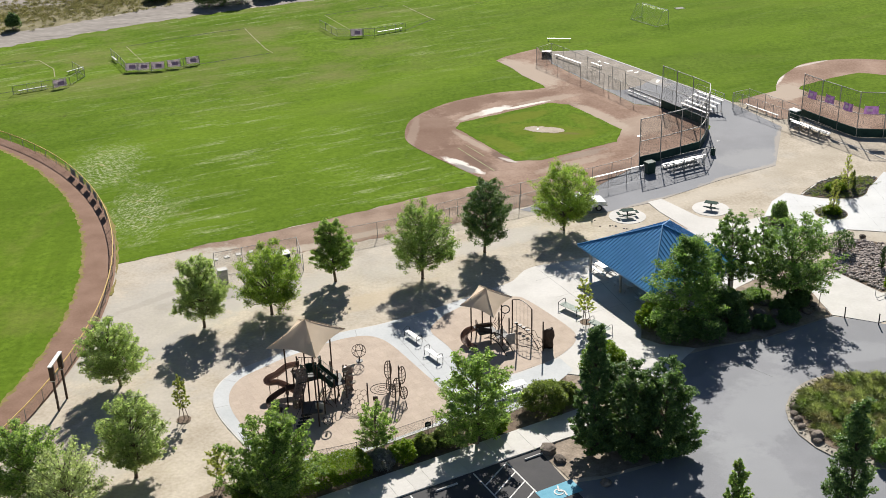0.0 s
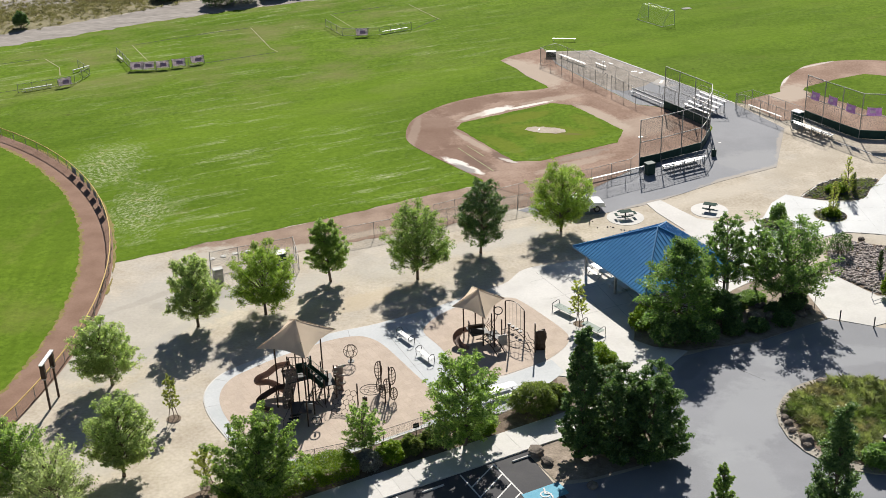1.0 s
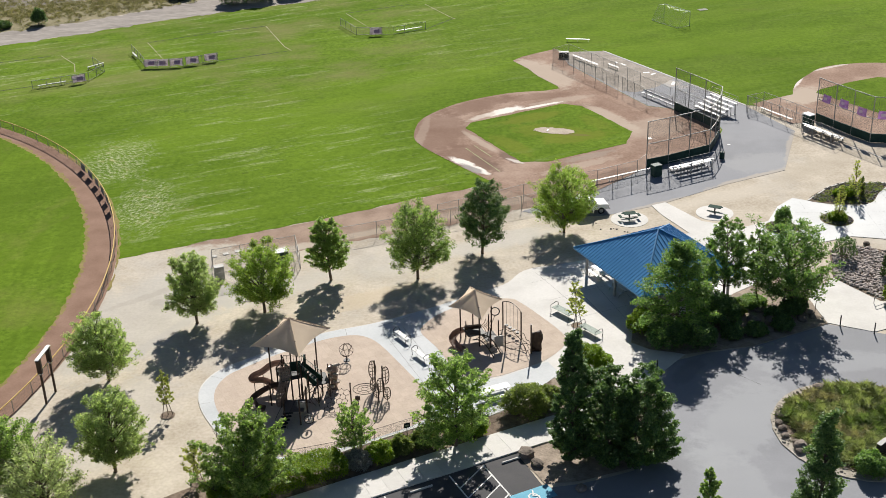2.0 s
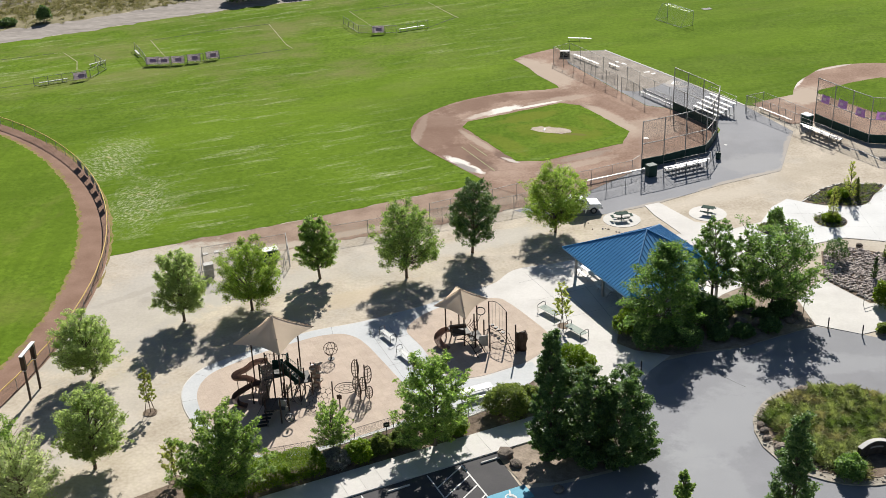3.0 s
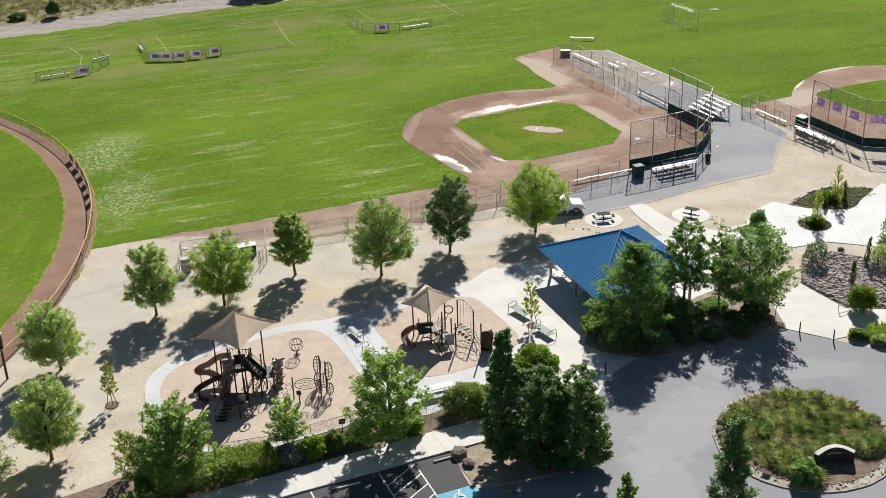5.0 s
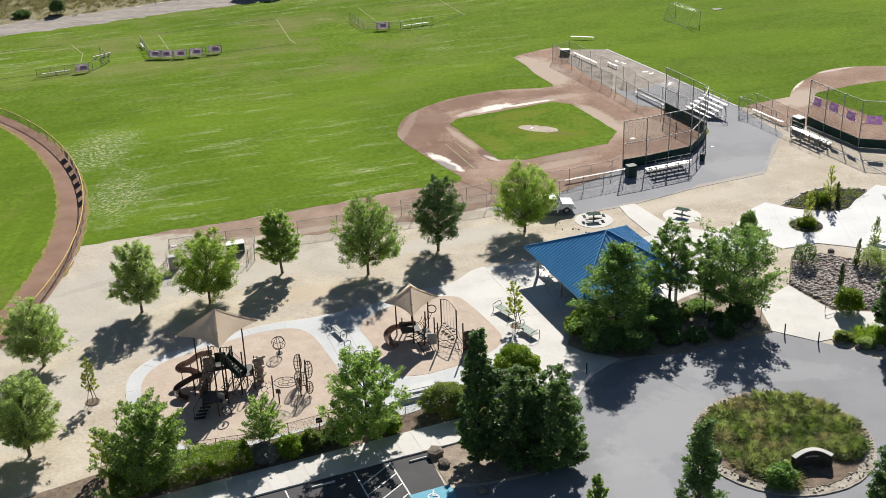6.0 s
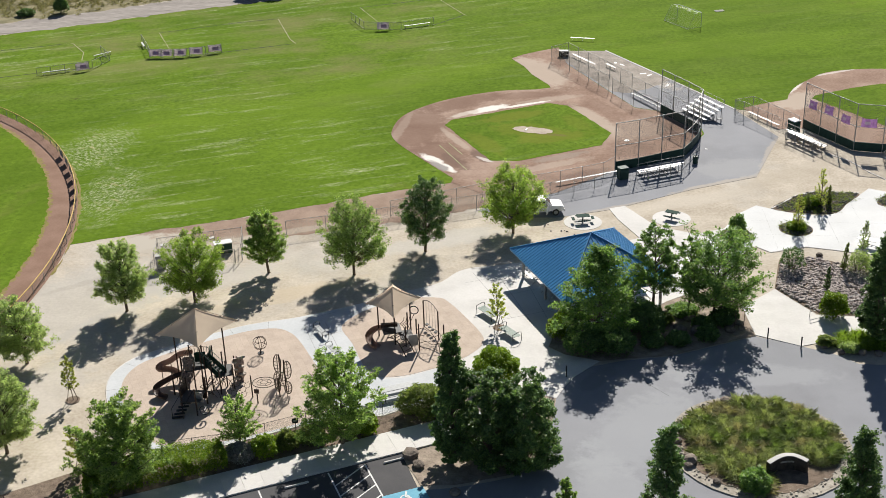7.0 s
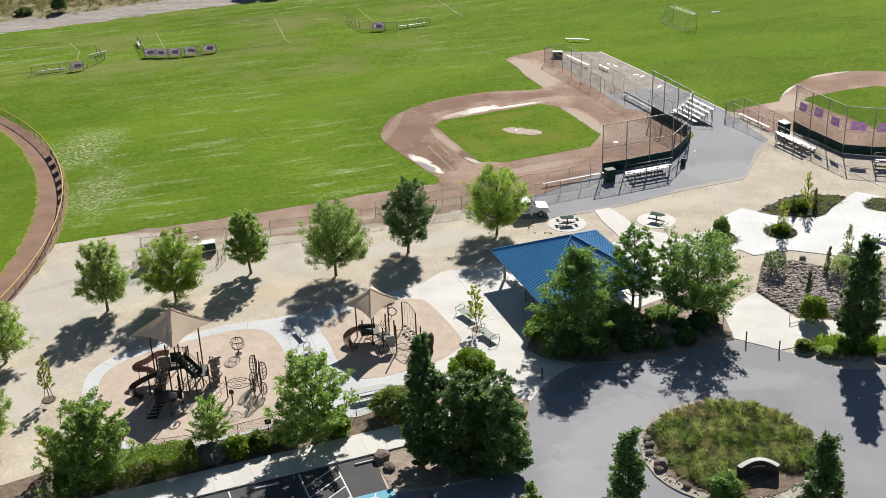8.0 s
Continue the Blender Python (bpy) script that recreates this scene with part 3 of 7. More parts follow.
def tree(x, y, height, radius, mat, seed, label, category="tree", shape="round", trunk_r=0.13, clear=0.17, leaves=20000, size=0.18, limbs=54, group="shade trees", gap=1.0, lean=None, wild=False, full=False):
    """A tapered trunk with limbs that end on an uneven crown outline; leaf sprays along the outer part of every limb."""
    rng = np.random.default_rng(seed)
    t = thing("tree" if category == "tree" else category.replace(" ", "_"), pose(x, y, 0, 0, 0, 0), label, category, group)
    bm = bmesh.new()
    top = height * 0.9
    lean = rng.normal(size=2) * 0.18 if lean is None else np.array(lean)
    spine = [(lean[0] * f + 0.05 * math.sin(7 * f + seed), lean[1] * f + 0.05 * math.cos(5 * f + seed), top * f) for f in np.linspace(0, 1, 8)]
    tube(bm, [(0, 0, -0.1), (0, 0, 0.02)], trunk_r * 1.6, 8, trunk_r * 1.25)
    tube(bm, spine, trunk_r * 1.15, 8, 0.025)
    cz0 = height * clear
    centres, radii = [], []
    ph = rng.uniform(0, 6.28, 4)
    for i in range(limbs):
        f = (i + rng.random()) / limbs
        ang = i * 2.39996 + rng.normal() * 0.3
        if shape == "round":
            prof = (0.66 + 0.34 * min(1, f / 0.28)) if f < 0.28 else (1 - ((f - 0.28) / 0.75) ** 2.1) ** 0.6
            if full:
                prof = max(0.05, 1 - ((f - 0.40) / (0.62 if f > 0.40 else 0.66)) ** 2) ** 0.5
            steep = 0.45 + 0.9 * f
        elif shape == "column":
            prof = min(1, 1.4 * f + 0.78) * (1 - max(0, f - 0.42) / 0.60) ** 0.6
            steep = 1.6
        elif shape == "spire":
            prof = (1 - f) ** 0.7 + 0.08
            steep = 1.6
        elif shape == "cone":
            prof = (1 - f) ** 0.75 * 0.95 + 0.1
            steep = 0.4
        elif shape == "pyramid":
            prof = (0.72 + 0.28 * min(1, f / 0.25)) if f < 0.25 else max(0.08, 1 - (f - 0.25) / 0.80) ** 1.3
            steep = 0.15 + 0.5 * f
        elif shape == "spread":
            prof = (0.5 + 0.5 * min(1, f / 0.35)) if f < 0.35 else (1 - ((f - 0.35) / 0.7) ** 2) ** 0.55
            steep = 0.30 + 0.8 * f
        else:
            prof = (0.8 + 0.2 * min(1, f / 0.3)) if f < 0.3 else (1 - ((f - 0.3) / 0.74) ** 2.4) ** 0.55
            steep = 0.7 + 0.7 * f
        lobe = 1 + 0.13 * math.sin(2 * ang + ph[0] + 3 * f) + 0.10 * math.sin(5 * ang + 8 * f + ph[1])
        loose = shape in ("column", "spire", "oval", "cone")
        out = radius * prof * lobe * (rng.uniform(0.80, 1.06) if loose else rng.uniform(0.58, 1.16) if wild else rng.uniform(0.50, 1.02) ** 0.5 if full else rng.uniform(0.78, 1.05))
        z = cz0 + (height - cz0) * (0.05 + 0.92 * f) + rng.normal() * 0.03 * height
        kz = min(z, height) / height
        tip = np.array([out * math.cos(ang) + lean[0] * kz, out * math.sin(ang) + lean[1] * kz, min(z, height * 0.985)])
        zb = max(cz0 * 0.75, tip[2] - steep * out - 0.2)
        k = min(zb / top, 1)
        base = np.array([lean[0] * k, lean[1] * k, zb])
        mid = base * 0.45 + tip * 0.55 + np.array([0, 0, -0.06 * out])
        tube(bm, [base, mid, tip], trunk_r * 0.34, 5, 0.012)
        n = 4 + int(rng.random() * 2.5)
        for q in range(n):
            w = 0.38 + 0.60 * (q + rng.random() * 0.8) / n
            c = (base * (1 - w) ** 2 + 2 * mid * w * (1 - w) + tip * w * w) + rng.normal(size=3) * radius * 0.07
            centres.append(c)
            radii.append(radius * rng.uniform(0.10, 0.19) * (1.08 - 0.4 * w) * (0.7 + 0.3 * prof) * gap)
        # twigs that fork from the outer half and carry small sprays past the outline
        for q in range(3):
            w = rng.uniform(0.5, 0.95)
            fork = base * (1 - w) ** 2 + 2 * mid * w * (1 - w) + tip * w * w
            go = tip - base
            go = go / np.linalg.norm(go) + rng.normal(size=3) * 0.55 + np.array([0, 0, 0.25])
            end = fork + go / np.linalg.norm(go) * radius * (rng.uniform(0.16, 0.34) if wild else rng.uniform(0.05, 0.15) if full else rng.uniform(0.10, 0.22))
            end[2] = min(max(end[2], cz0 * 0.9), height * 1.02)
            tube(bm, [fork, end], trunk_r * 0.16, 4, 0.008)
            for g in (0.55, 1.0):
                centres.append(fork + (end - fork) * g)
                radii.append(radius * rng.uniform(0.07, 0.12) * gap)
    part("trunk", bm, M_BARK, t, smooth=True)
    rad = np.array(radii)
    cnt = np.maximum(6, (leaves * rad ** 2 / (rad ** 2).sum())).astype(int)
    pts, idx = leaf_cloud(centres, radii, cnt, size, rng, 0.7 if full else 0.5)
    quads_object("crown", pts, idx, mat, t)
    return t


def shrub(x, y, rx, ry, hgt, mat, seed, label, category="shrub", rz=0.0, leaves=2600, size=0.15, group="", name=""):
    """A bush: twiggy stems and a lumpy, uneven shell of small leaves."""
    rng = np.random.default_rng(seed)
    leaves = int(leaves * 2.6)
    t = thing(name or category, pose(x, y, 0, 0, 0, rz), label, category, group)
    bm = bmesh.new()
    for i in range(9):
        a = rng.uniform(0, 6.28)
        k = rng.uniform(0.3, 0.7)
        tube(bm, [(rx * 0.2 * math.cos(a), ry * 0.2 * math.sin(a), 0), (rx * k * math.cos(a), ry * k * math.sin(a), hgt * 0.75)], 0.03, 5, 0.01)
    part("stems", bm, M_BARK, t)
    d = rng.normal(size=(leaves, 3))
    d[:, 2] = np.abs(d[:, 2]) * 1.1 - 0.28
    d /= np.linalg.norm(d, axis=1)[:, None]
    lump = np.array([noise.noise(Vector((a * 2.1 + seed, b * 2.1, c * 2.1))) + 0.6 * noise.noise(Vector((a * 5 + seed, b * 5, c * 5))) for a, b, c in d])
    r = (0.90 + 0.26 * lump) * np.where(rng.random(leaves) < 0.75, rng.uniform(0.86, 1.04, leaves), rng.uniform(0.4, 0.9, leaves))
    q = d * r[:, None] * np.array([rx, ry, hgt * 0.62]) + np.array([0, 0, hgt * 0.38])
    pts, idx = leaf_cloud(q, np.full(leaves, 0.05), np.ones(leaves, int), size, rng)
    quads_object("leaves", pts, idx, mat, t)
    return t


def hedge(x, y, rx, ry, hgt, mat, seed, label, rz, leaves=9000, size=0.12):
    """A clipped hedge: a soft-edged block of small leaves on twiggy stems."""
    rng = np.random.default_rng(seed)
    t = thing("hedge", pose(x, y, 0, 0, 0, rz), label, "hedge", "hedges")
    bm = bmesh.new()
    for i in range(12):
        px, py = rng.uniform(-0.85, 0.85) * rx, rng.uniform(-0.6, 0.6) * ry
        tube(bm, [(px, py, 0), (px * 1.05, py * 1.15, hgt * 0.8)], 0.03, 5, 0.012)
    part("stems", bm, M_BARK, t)
    p = rng.uniform(-1, 1, (leaves, 3))
    axis = rng.integers(0, 3, leaves)
    push = rng.random(leaves) < 0.8
    row = np.arange(leaves)
    p[row[push], axis[push]] = np.sign(p[row[push], axis[push]]) * rng.uniform(0.86, 1.0, push.sum())
    p[:, 2] = np.abs(p[:, 2]) * 0.5 + 0.5 * np.where(axis == 2, 1, rng.random(leaves) * 2 - 1)
    p[:, 2] = np.clip(p[:, 2], -1, 1)
    q = p * np.array([rx, ry, hgt / 2]) + np.array([0, 0, hgt / 2])
    wob = np.array([noise.noise(Vector((a * 0.9, b * 0.9, c * 0.9 + seed))) for a, b, c in q])
    q[:, 2] *= 1 + 0.14 * wob
    q[:, :2] *= (1 + 0.10 * wob)[:, None]
    pts, idx = leaf_cloud(q, np.full(leaves, 0.06), np.ones(leaves, int), size, rng)
    quads_object("leaves", pts, idx, mat, t)
    return t


# ground and surfaces
ground = sheet("ground", [(-2500, -2500), (2500, -2500), (2500, 2500), (-2500, 2500)], 0.0, M_TAN, "pale tan decomposed granite ground of the park", "ground")
GRASS_EDGE = [(-37.0, 113.7), (-35.5, 114.6), (-26.8, 119.0), (-19.9, 122.0), (-13.0, 125.5), (-4.2, 130.4), (2.5, 133.3)]
sheet("grass_field", ragged([(-101, 99.5), *GRASS_EDGE, (4.0, 134.5), (22, 142), (33, 150), (37.7, 160.5), (45, 158), (52, 148), (62, 146), (160, 150), (180, 320), (-20, 320),
      (-25.5, 223.8), (-42.7, 216.6), (-56.4, 209.3), (-65, 203.9), (-76, 197.6), (-100, 184), (-190, 140), (-190, 99)], 0.22, 1.3, 3), 0.02, M_GRASS, "bright green mown grass of the open ball field", "grass field")
sheet("gravel_path", ragged([(-25.5, 223.8), (-42.7, 216.6), (-56.4, 209.3), (-65, 203.9), (-76, 197.6), (-100, 184), (-190, 140), (-190, 150), (-100, 193), (-78.4, 205.2), (-69.8, 209.9), (-61.5, 216.3), (-52.7, 223.3), (-40, 230), (-20, 236)], 0.8, 1.6, 4),
      0.03, M_ROAD, "pale gravel service track beside the field", "path")
sheet("scrub_ground", [(-190, 150), (-100, 193), (-78.4, 205.2), (-69.8, 209.9), (-61.5, 216.3), (-52.7, 223.3), (-40, 230), (-20, 236), (-20, 420), (-300, 420), (-300, 150)], 0.015, M_SCRUB, "dry weedy ground beyond the gravel track", "ground")
sheet("gravel_flat", ragged([(-140, 208), (-100, 218), (-84, 222.5), (-74, 225), (-66, 228.5), (-60, 230), (-58, 300), (-220, 300)], 0.6, 2.0, 23), 0.025, M_ROAD, "bare grey gravel beyond the weedy ground", "gravel")
LEFT_C, LEFT_R = (-101.24, 100.39), 66.45
sheet("outfield_track", arc(*LEFT_C, LEFT_R + 0.2, 0, 360, 160)[:-1], 0.035, M_TRACK2, "red-brown clay warning track inside the curved fence", "warning track")
sheet("dry_fringe", ragged(arc(-103.15, 100.9, 65.15, 0, 360, 160)[:-1], 0.3, 0.3, 18), 0.042, M_DRY, "dry yellowed grass edge along the warning track", "grass edge")
sheet("dry_fringe", ragged(arc(*LEFT_C, LEFT_R + 0.5, 6, 46, 60) + arc(*LEFT_C, LEFT_R + 0.22, 46, 6, 60), 0.15, 0.5, 28), 0.042, M_DRY, "dry yellowed weeds along the outside of the fence", "grass edge")
sheet("outfield_grass", ragged(arc(-103.3, 100.76, 65.0, 0, 360, 120)[:-1], 0.16, 0.35, 5), 0.05, M_GRASS2, "green mown outfield grass of the neighbouring field", "grass field")
sheet("field_track", ragged([(-30.5, 116.5), *GRASS_EDGE[2:], (6, 136), (22.2, 138.6), (15.4, 131.3), (6.8, 126.2), (-2.2, 121.9), (-8.9, 119.4), (-17, 116.0), (-25.9, 112.4), (-28.0, 113.2), (-29.2, 115.0)], 0.3, 0.9, 6), 0.012, M_TRACK, "red-brown clay warning track along the chain link fence", "warning track")
sheet("infield_clay", [(3.0, 133.6), *spline([(3.1, 134.8), (-2, 141.4), (-5.9, 147), (-6.9, 151), (-6.2, 156.6), (-3, 161.4), (.5, 164.4), (5.8, 167.1), (10.8, 167.9)], 5, False), (12.9, 168.8), (12.6, 170.0), (9.9, 174.8), (8.6, 178.4), (6.3, 182.6), (7.8, 184.6), (10.2, 186.5), (13.2, 188.6), (14.8, 180), (21.1, 167.4), (24.6, 160.6),
      (28.1, 159.2), (32.6, 154.0), (33.0, 151.0), (30.4, 143.6), (22.2, 138.4), (15.4, 131.2), (10, 128.0)], 0.045, M_DIRT, "reddish clay infield of the baseball diamond", "infield")
sheet("infield_grass", ragged([(-.2, 152.9), (.4, 154.9), (12.9, 162.1), (15.6, 161.1), (21.6, 150.7), (20.3, 146.4), (10.3, 140.6), (7, 140.6)], 0.08, 0.7, 7), 0.06, M_GRASS, "green grass square inside the baseball diamond", "grass infield")
ca, sa = math.cos(radians(-14)), math.sin(radians(-14))
sheet("pitchers_mound", ragged([(11.5 + 2.75 * math.cos(a) * ca - 1.15 * math.sin(a) * sa, 151.35 + 2.75 * math.cos(a) * sa + 1.15 * math.sin(a) * ca) for a in np.linspace(0, 6.2832, 33)[:-1]], 0.16, 0.3, 8), 0.075, M_PALE, "worn clay pitching mound in the grass infield", "pitching mound")
sheet("asphalt_court", [(13.2, 184.4), (15.1, 186.8), (20.5, 186.9), (27.9, 175.7), (37.7, 160.5), (42.3, 150.2), (38.3, 137), (30.6, 132.8), (21.9, 126.9), (15.8, 124.3), (10, 124.0), (6.8, 125.8), (15.4, 131.1), (22.2, 138.3), (30.4, 143.5), (33.2, 151), (32.8, 154.1), (28.1, 159.4),
      (24.6, 160.8), (21.2, 167.4), (14.9, 180)], 0.025, M_ASPH, "grey asphalt apron behind the backstop", "asphalt")
# second diamond
sheet("infield_clay", [(38.9, 161), (42, 163), (45.1, 164.7), *spline([(45.5, 166.6), (46.8, 170), (49.1, 173.4), (51.8, 176.6), (56, 178.3), (61.3, 178.5), (68, 176), (74, 170), (78, 160)], 4, False), (72, 146), (55.6, 145.9), (53, 146.2), (50.6, 146.8), (45.7, 153.4), (42.5, 153)],
      0.04, M_DIRT, "reddish clay infield of the second diamond", "infield")
sheet("infield_grass", ragged([(48.4, 165.2), (48.9, 166.4), (54.7, 170.0), (58.8, 171.8), (66, 169), (68, 158), (62, 150), (56.9, 153.4), (51.9, 160.5)], 0.08, 0.7, 11), 0.055, M_GRASS, "green grass square inside the second diamond", "grass infield")
# concrete
sheet("concrete_plaza", [*spline([(-17.4, 80.6), (-18.8, 82.6), (-20.5, 85.4), (-21.4, 88.1), (-21.2, 90.3), (-20.2, 92.2), (-18.2, 93.9), (-15, 96.4), (-11.7, 98.6), (-8.1, 100), (-5.7, 101.2), (-3.1, 102.7), (-.9, 104.1), (1.6, 105.9), (3.6, 107.1), (5.2, 108.4), (6.4, 110.5), (7.9, 111.6), (10.4, 112.3)], 3, False),
      (14, 113.6), (21.0, 117.4), (24.6, 119.6), (22.3, 124.3), (21.4, 127), (23.1, 127.8), (26.4, 122.6), (30.5, 120.9), (33.5, 122.5), (35.3, 126.4), (37.4, 128.7), (41.2, 126.7), (44.1, 126.3), (45.3, 126.8), (47.5, 130), (50.3, 134.1), (53.2, 132.7), (62, 129), (62, 117.4),
      (50.6, 117.6), (47.3, 117), (44.2, 117.8), (41.4, 118.4), (37.7, 116.9), (36.3, 118.2), (34.6, 116.0), (33, 110.5), (30, 108.2), (27, 105.8), (24, 102.5), (20.5, 99.5), (16.6, 98.8), (16.2, 96.4), (17.8, 95.2), (20.8, 94.4), (20.0, 93.4), (18.7, 91.7), (18.0, 90.2), (17.3, 88.2), (12, 89.8),
      (8.9, 90.6), (6.1, 86.5), (3.4, 84.5), (-.8, 83.8), (-2.8, 82.7), (-8.3, 79.4), (-12, 77.8), (-15.5, 78.6)], 0.05, M_CONC, "pale concrete walks and plaza round the playground", "concrete paving", thick=0.05)
SURF_A = spline([(-18.6, 84.4), (-19.6, 86.5), (-20.0, 88.2), (-19.9, 89.8), (-19.3, 91.2), (-18, 92.5), (-16, 94.3), (-13.7, 95.9), (-11.3, 97.4), (-9, 98), (-7.4, 97.3), (-6.1, 95.7), (-4.7, 93.4), (-3.4, 91.2), (-2.4, 89.5), (-1.2, 86.6), (-1.9, 83.9), (-6, 81.2), (-9.9, 79.4), (-13.4, 79.0), (-16.5, 81)], 4)
SURF_B = spline([(-2.9, 98.5), (-2.4, 100.4), (-.9, 102.4), (2, 104.5), (5.2, 105), (6.5, 104), (8.4, 101.2), (9.9, 98.7), (10.4, 97.2), (10, 95.5), (8.3, 93.3), (6.1, 91.8), (4.1, 90.7), (2, 90.4), (.6, 91.7), (-1.3, 95.7)], 4)
sheet("playground_surface", SURF_A, 0.065, M_RUBBER, "pinkish tan rubber safety surface under the large play structure", "safety surface")
sheet("playground_surface", SURF_B, 0.065, M_RUBBER, "pinkish tan rubber safety surface under the small play structure", "safety surface")
sheet("concrete_landing", [(33.8, 105.1), (37.2, 108.9), (40.4, 104.0), (43.8, 103.9), (60, 105), (60, 101.9), (47, 101), (41.3, 99.5), (38.3, 98.2), (34.5, 99.9)], 0.05, M_CONC, "pale concrete landing beside the drive", "concrete paving", thick=0.05)
ax, ay = math.cos(radians(SITE)), math.sin(radians(SITE))


def site(u, v, origin=(7.7, 80.6)):
    """A point u metres along the kerb and v metres behind it."""
    return (origin[0] + u * ax - v * ay, origin[1] + u * ay + v * ax)


walk_base = sheet("sidewalk", [site(-60, 0), site(2.0, 0), site(5.5, 0.8), site(5.5, 3.0), site(-60, 3.0)], 0.13, M_CONC, "pale concrete pavement with a kerb beside the car park", "pavement", thick=0.15)
sheet("planting_bed", ragged([site(-60, 3.0), site(2.2, 3.0), (8.9, 90.4), (6.3, 86.4), (3.4, 84.4), (-.8, 83.7), (-2.8, 82.6), (-8.3, 79.3), (-12, 77.7), (-15.5, 77.5), (-19, 75), (-30, 67)], 0.06, 1.0, 12), 0.03, M_MULCH, "brown bark mulch bed along the hedge", "planting bed")
sheet("car_park", [site(-90, 0), site(-0.2, 0), (6, 78.9), (7.6, 75.4), (14, 62), (24, 30), (20, -40), (-100, -40)], 0.02, M_ASPH2, "dark asphalt car park", "car park")
sheet("drive", [(20.0, 93.4), (18.7, 91.7), (18.0, 90.2), (17.3, 88.2), (17.1, 84), (16.3, 79.0), (14.6, 77.2), (12.5, 76.3), (10.3, 75.5), (7.8, 75.0), (14, 60), (22, 30), (20, -40), (160, -40), (160, 95), (60, 98), (46.8, 96.1), (45, 95.5), (42.7, 95.6), (41, 97), (38.3, 98.2), (34.5, 99.7), (27, 95.7), (22.7, 94.6)], 0.015, M_ASPH, "grey asphalt drive with a turning circle", "road")
sheet("planting_bed", ragged([site(-0.2, 0), (6, 78.9), (7.8, 75.6), (10.3, 75.8), (12.5, 76.6), (14.6, 77.5), (16.3, 79.2), (17.1, 84), (17.3, 88.2), (12, 89.8), (8.9, 90.4), site(2.1, 3), site(1.2, 0)], 0.06, 1.0, 13), 0.04, M_EARTH, "brown earth bed with boulders under the dark trees", "planting bed")
sheet("planting_bed", ragged([(16.6, 98.7), (16.3, 96.5), (17.8, 95.2), (20.8, 94.4), (27, 95.8), (34.5, 99.8), (33.8, 105), (33.2, 110.4), (30, 108.1), (27, 105.7), (24, 102.4), (20.5, 99.4)], 0.06, 1.0, 14), 0.055, M_EARTH, "brown earth bed with boulders below the pavilion", "planting bed")
sheet("rock_bed", [(37.2, 109), (37.9, 113), (38.3, 115.2), (41.4, 116.2), (44.0, 115.0), (47.3, 115.0), (60, 115.4), (60, 105.1), (43.8, 104.1), (40.5, 104.2)], 0.03, M_MULCH, "bed strewn with grey river rock", "planting bed")
ISLE, ISLE_R = (33.1, 82.7), 6.9
sheet("island_bed", ragged(arc(*ISLE, ISLE_R - 0.85, 0, 360, 60)[:-1], 0.16, 0.5, 15), 0.125, M_MULCH, "round planted island in the turning circle", "planting bed", thick=0.12)

sheet("white_plaza", [(33.2, 121.6), (35.3, 126.3), (37.4, 128.6), (41.2, 126.6), (44.1, 126.2), (45.3, 126.7), (47.5, 129.9), (50.3, 134.0), (53.2, 132.6), (61.9, 128.9), (61.9, 117.5), (50.6, 117.7), (47.3, 117.1), (44.2, 117.9), (41.4, 118.5), (37.7, 117.0), (36.3, 118.4), (34.6, 116.4), (33.0, 114.5), (31.5, 119)],
      0.056, M_CONC3, "bright white concrete plaza with planting beds", "concrete paving")
sheet("concrete_walk", [*spline([(-17.4, 80.9), (-18.7, 82.7), (-20.4, 85.4), (-21.3, 88.1), (-21.1, 90.2), (-20.1, 92.1), (-18.1, 93.8), (-15, 96.3), (-11.7, 98.5), (-8.1, 99.9), (-5.7, 101.1), (-3.1, 102.6), (-.9, 104.0), (1.6, 105.8)], 3, False), (0.5, 103.9), (-2.4, 100.5), (-2.9, 98.5),
      (-1.3, 95.7), (.4, 91.7), (2.2, 90.0), (4.2, 90.4), (8.6, 93.2), (9.6, 91.2), (6.1, 86.7), (3.4, 84.7), (-.8, 84.0), (-2.8, 82.9), (-8.3, 79.6), (-12, 78.0), (-15.5, 78.8)], 0.058, M_CONC2, "blue-grey concrete walk round the playground", "concrete paving")
sheet("gravel_strip", ragged([(13.3, 184.3), (15.1, 186.6), (20.4, 186.7), (29.6, 172.6), (27.0, 169.0), (23.6, 166.6), (21.4, 167.6), (15.1, 180.2)], 0.15, 1.0, 17), 0.032, M_STRIP, "pale gravel strip behind the dugout", "gravel")


def joints(name, lines, z, w, label):
    """Narrow dark joints between concrete slabs."""
    v, f = [], []
    for (ax_, ay_), (bx_, by_) in lines:
        d = math.atan2(by_ - ay_, bx_ - ax_) + math.pi / 2
        ox, oy = w / 2 * math.cos(d), w / 2 * math.sin(d)
        k = len(v)
        v += [(ax_ + ox, ay_ + oy, z), (ax_ - ox, ay_ - oy, z), (bx_ - ox, by_ - oy, z), (bx_ + ox, by_ + oy, z)]
        f.append((k, k + 1, k + 2, k + 3))
    tagged(link_mesh(name, v, f, M_JOINT), label, "paving joint", kind="structure")


M_JOINT = material("joint_shadow", (0.20, 0.20, 0.20), (0.30, 0.29, 0.28), 2, 0.95, spec=0.05)
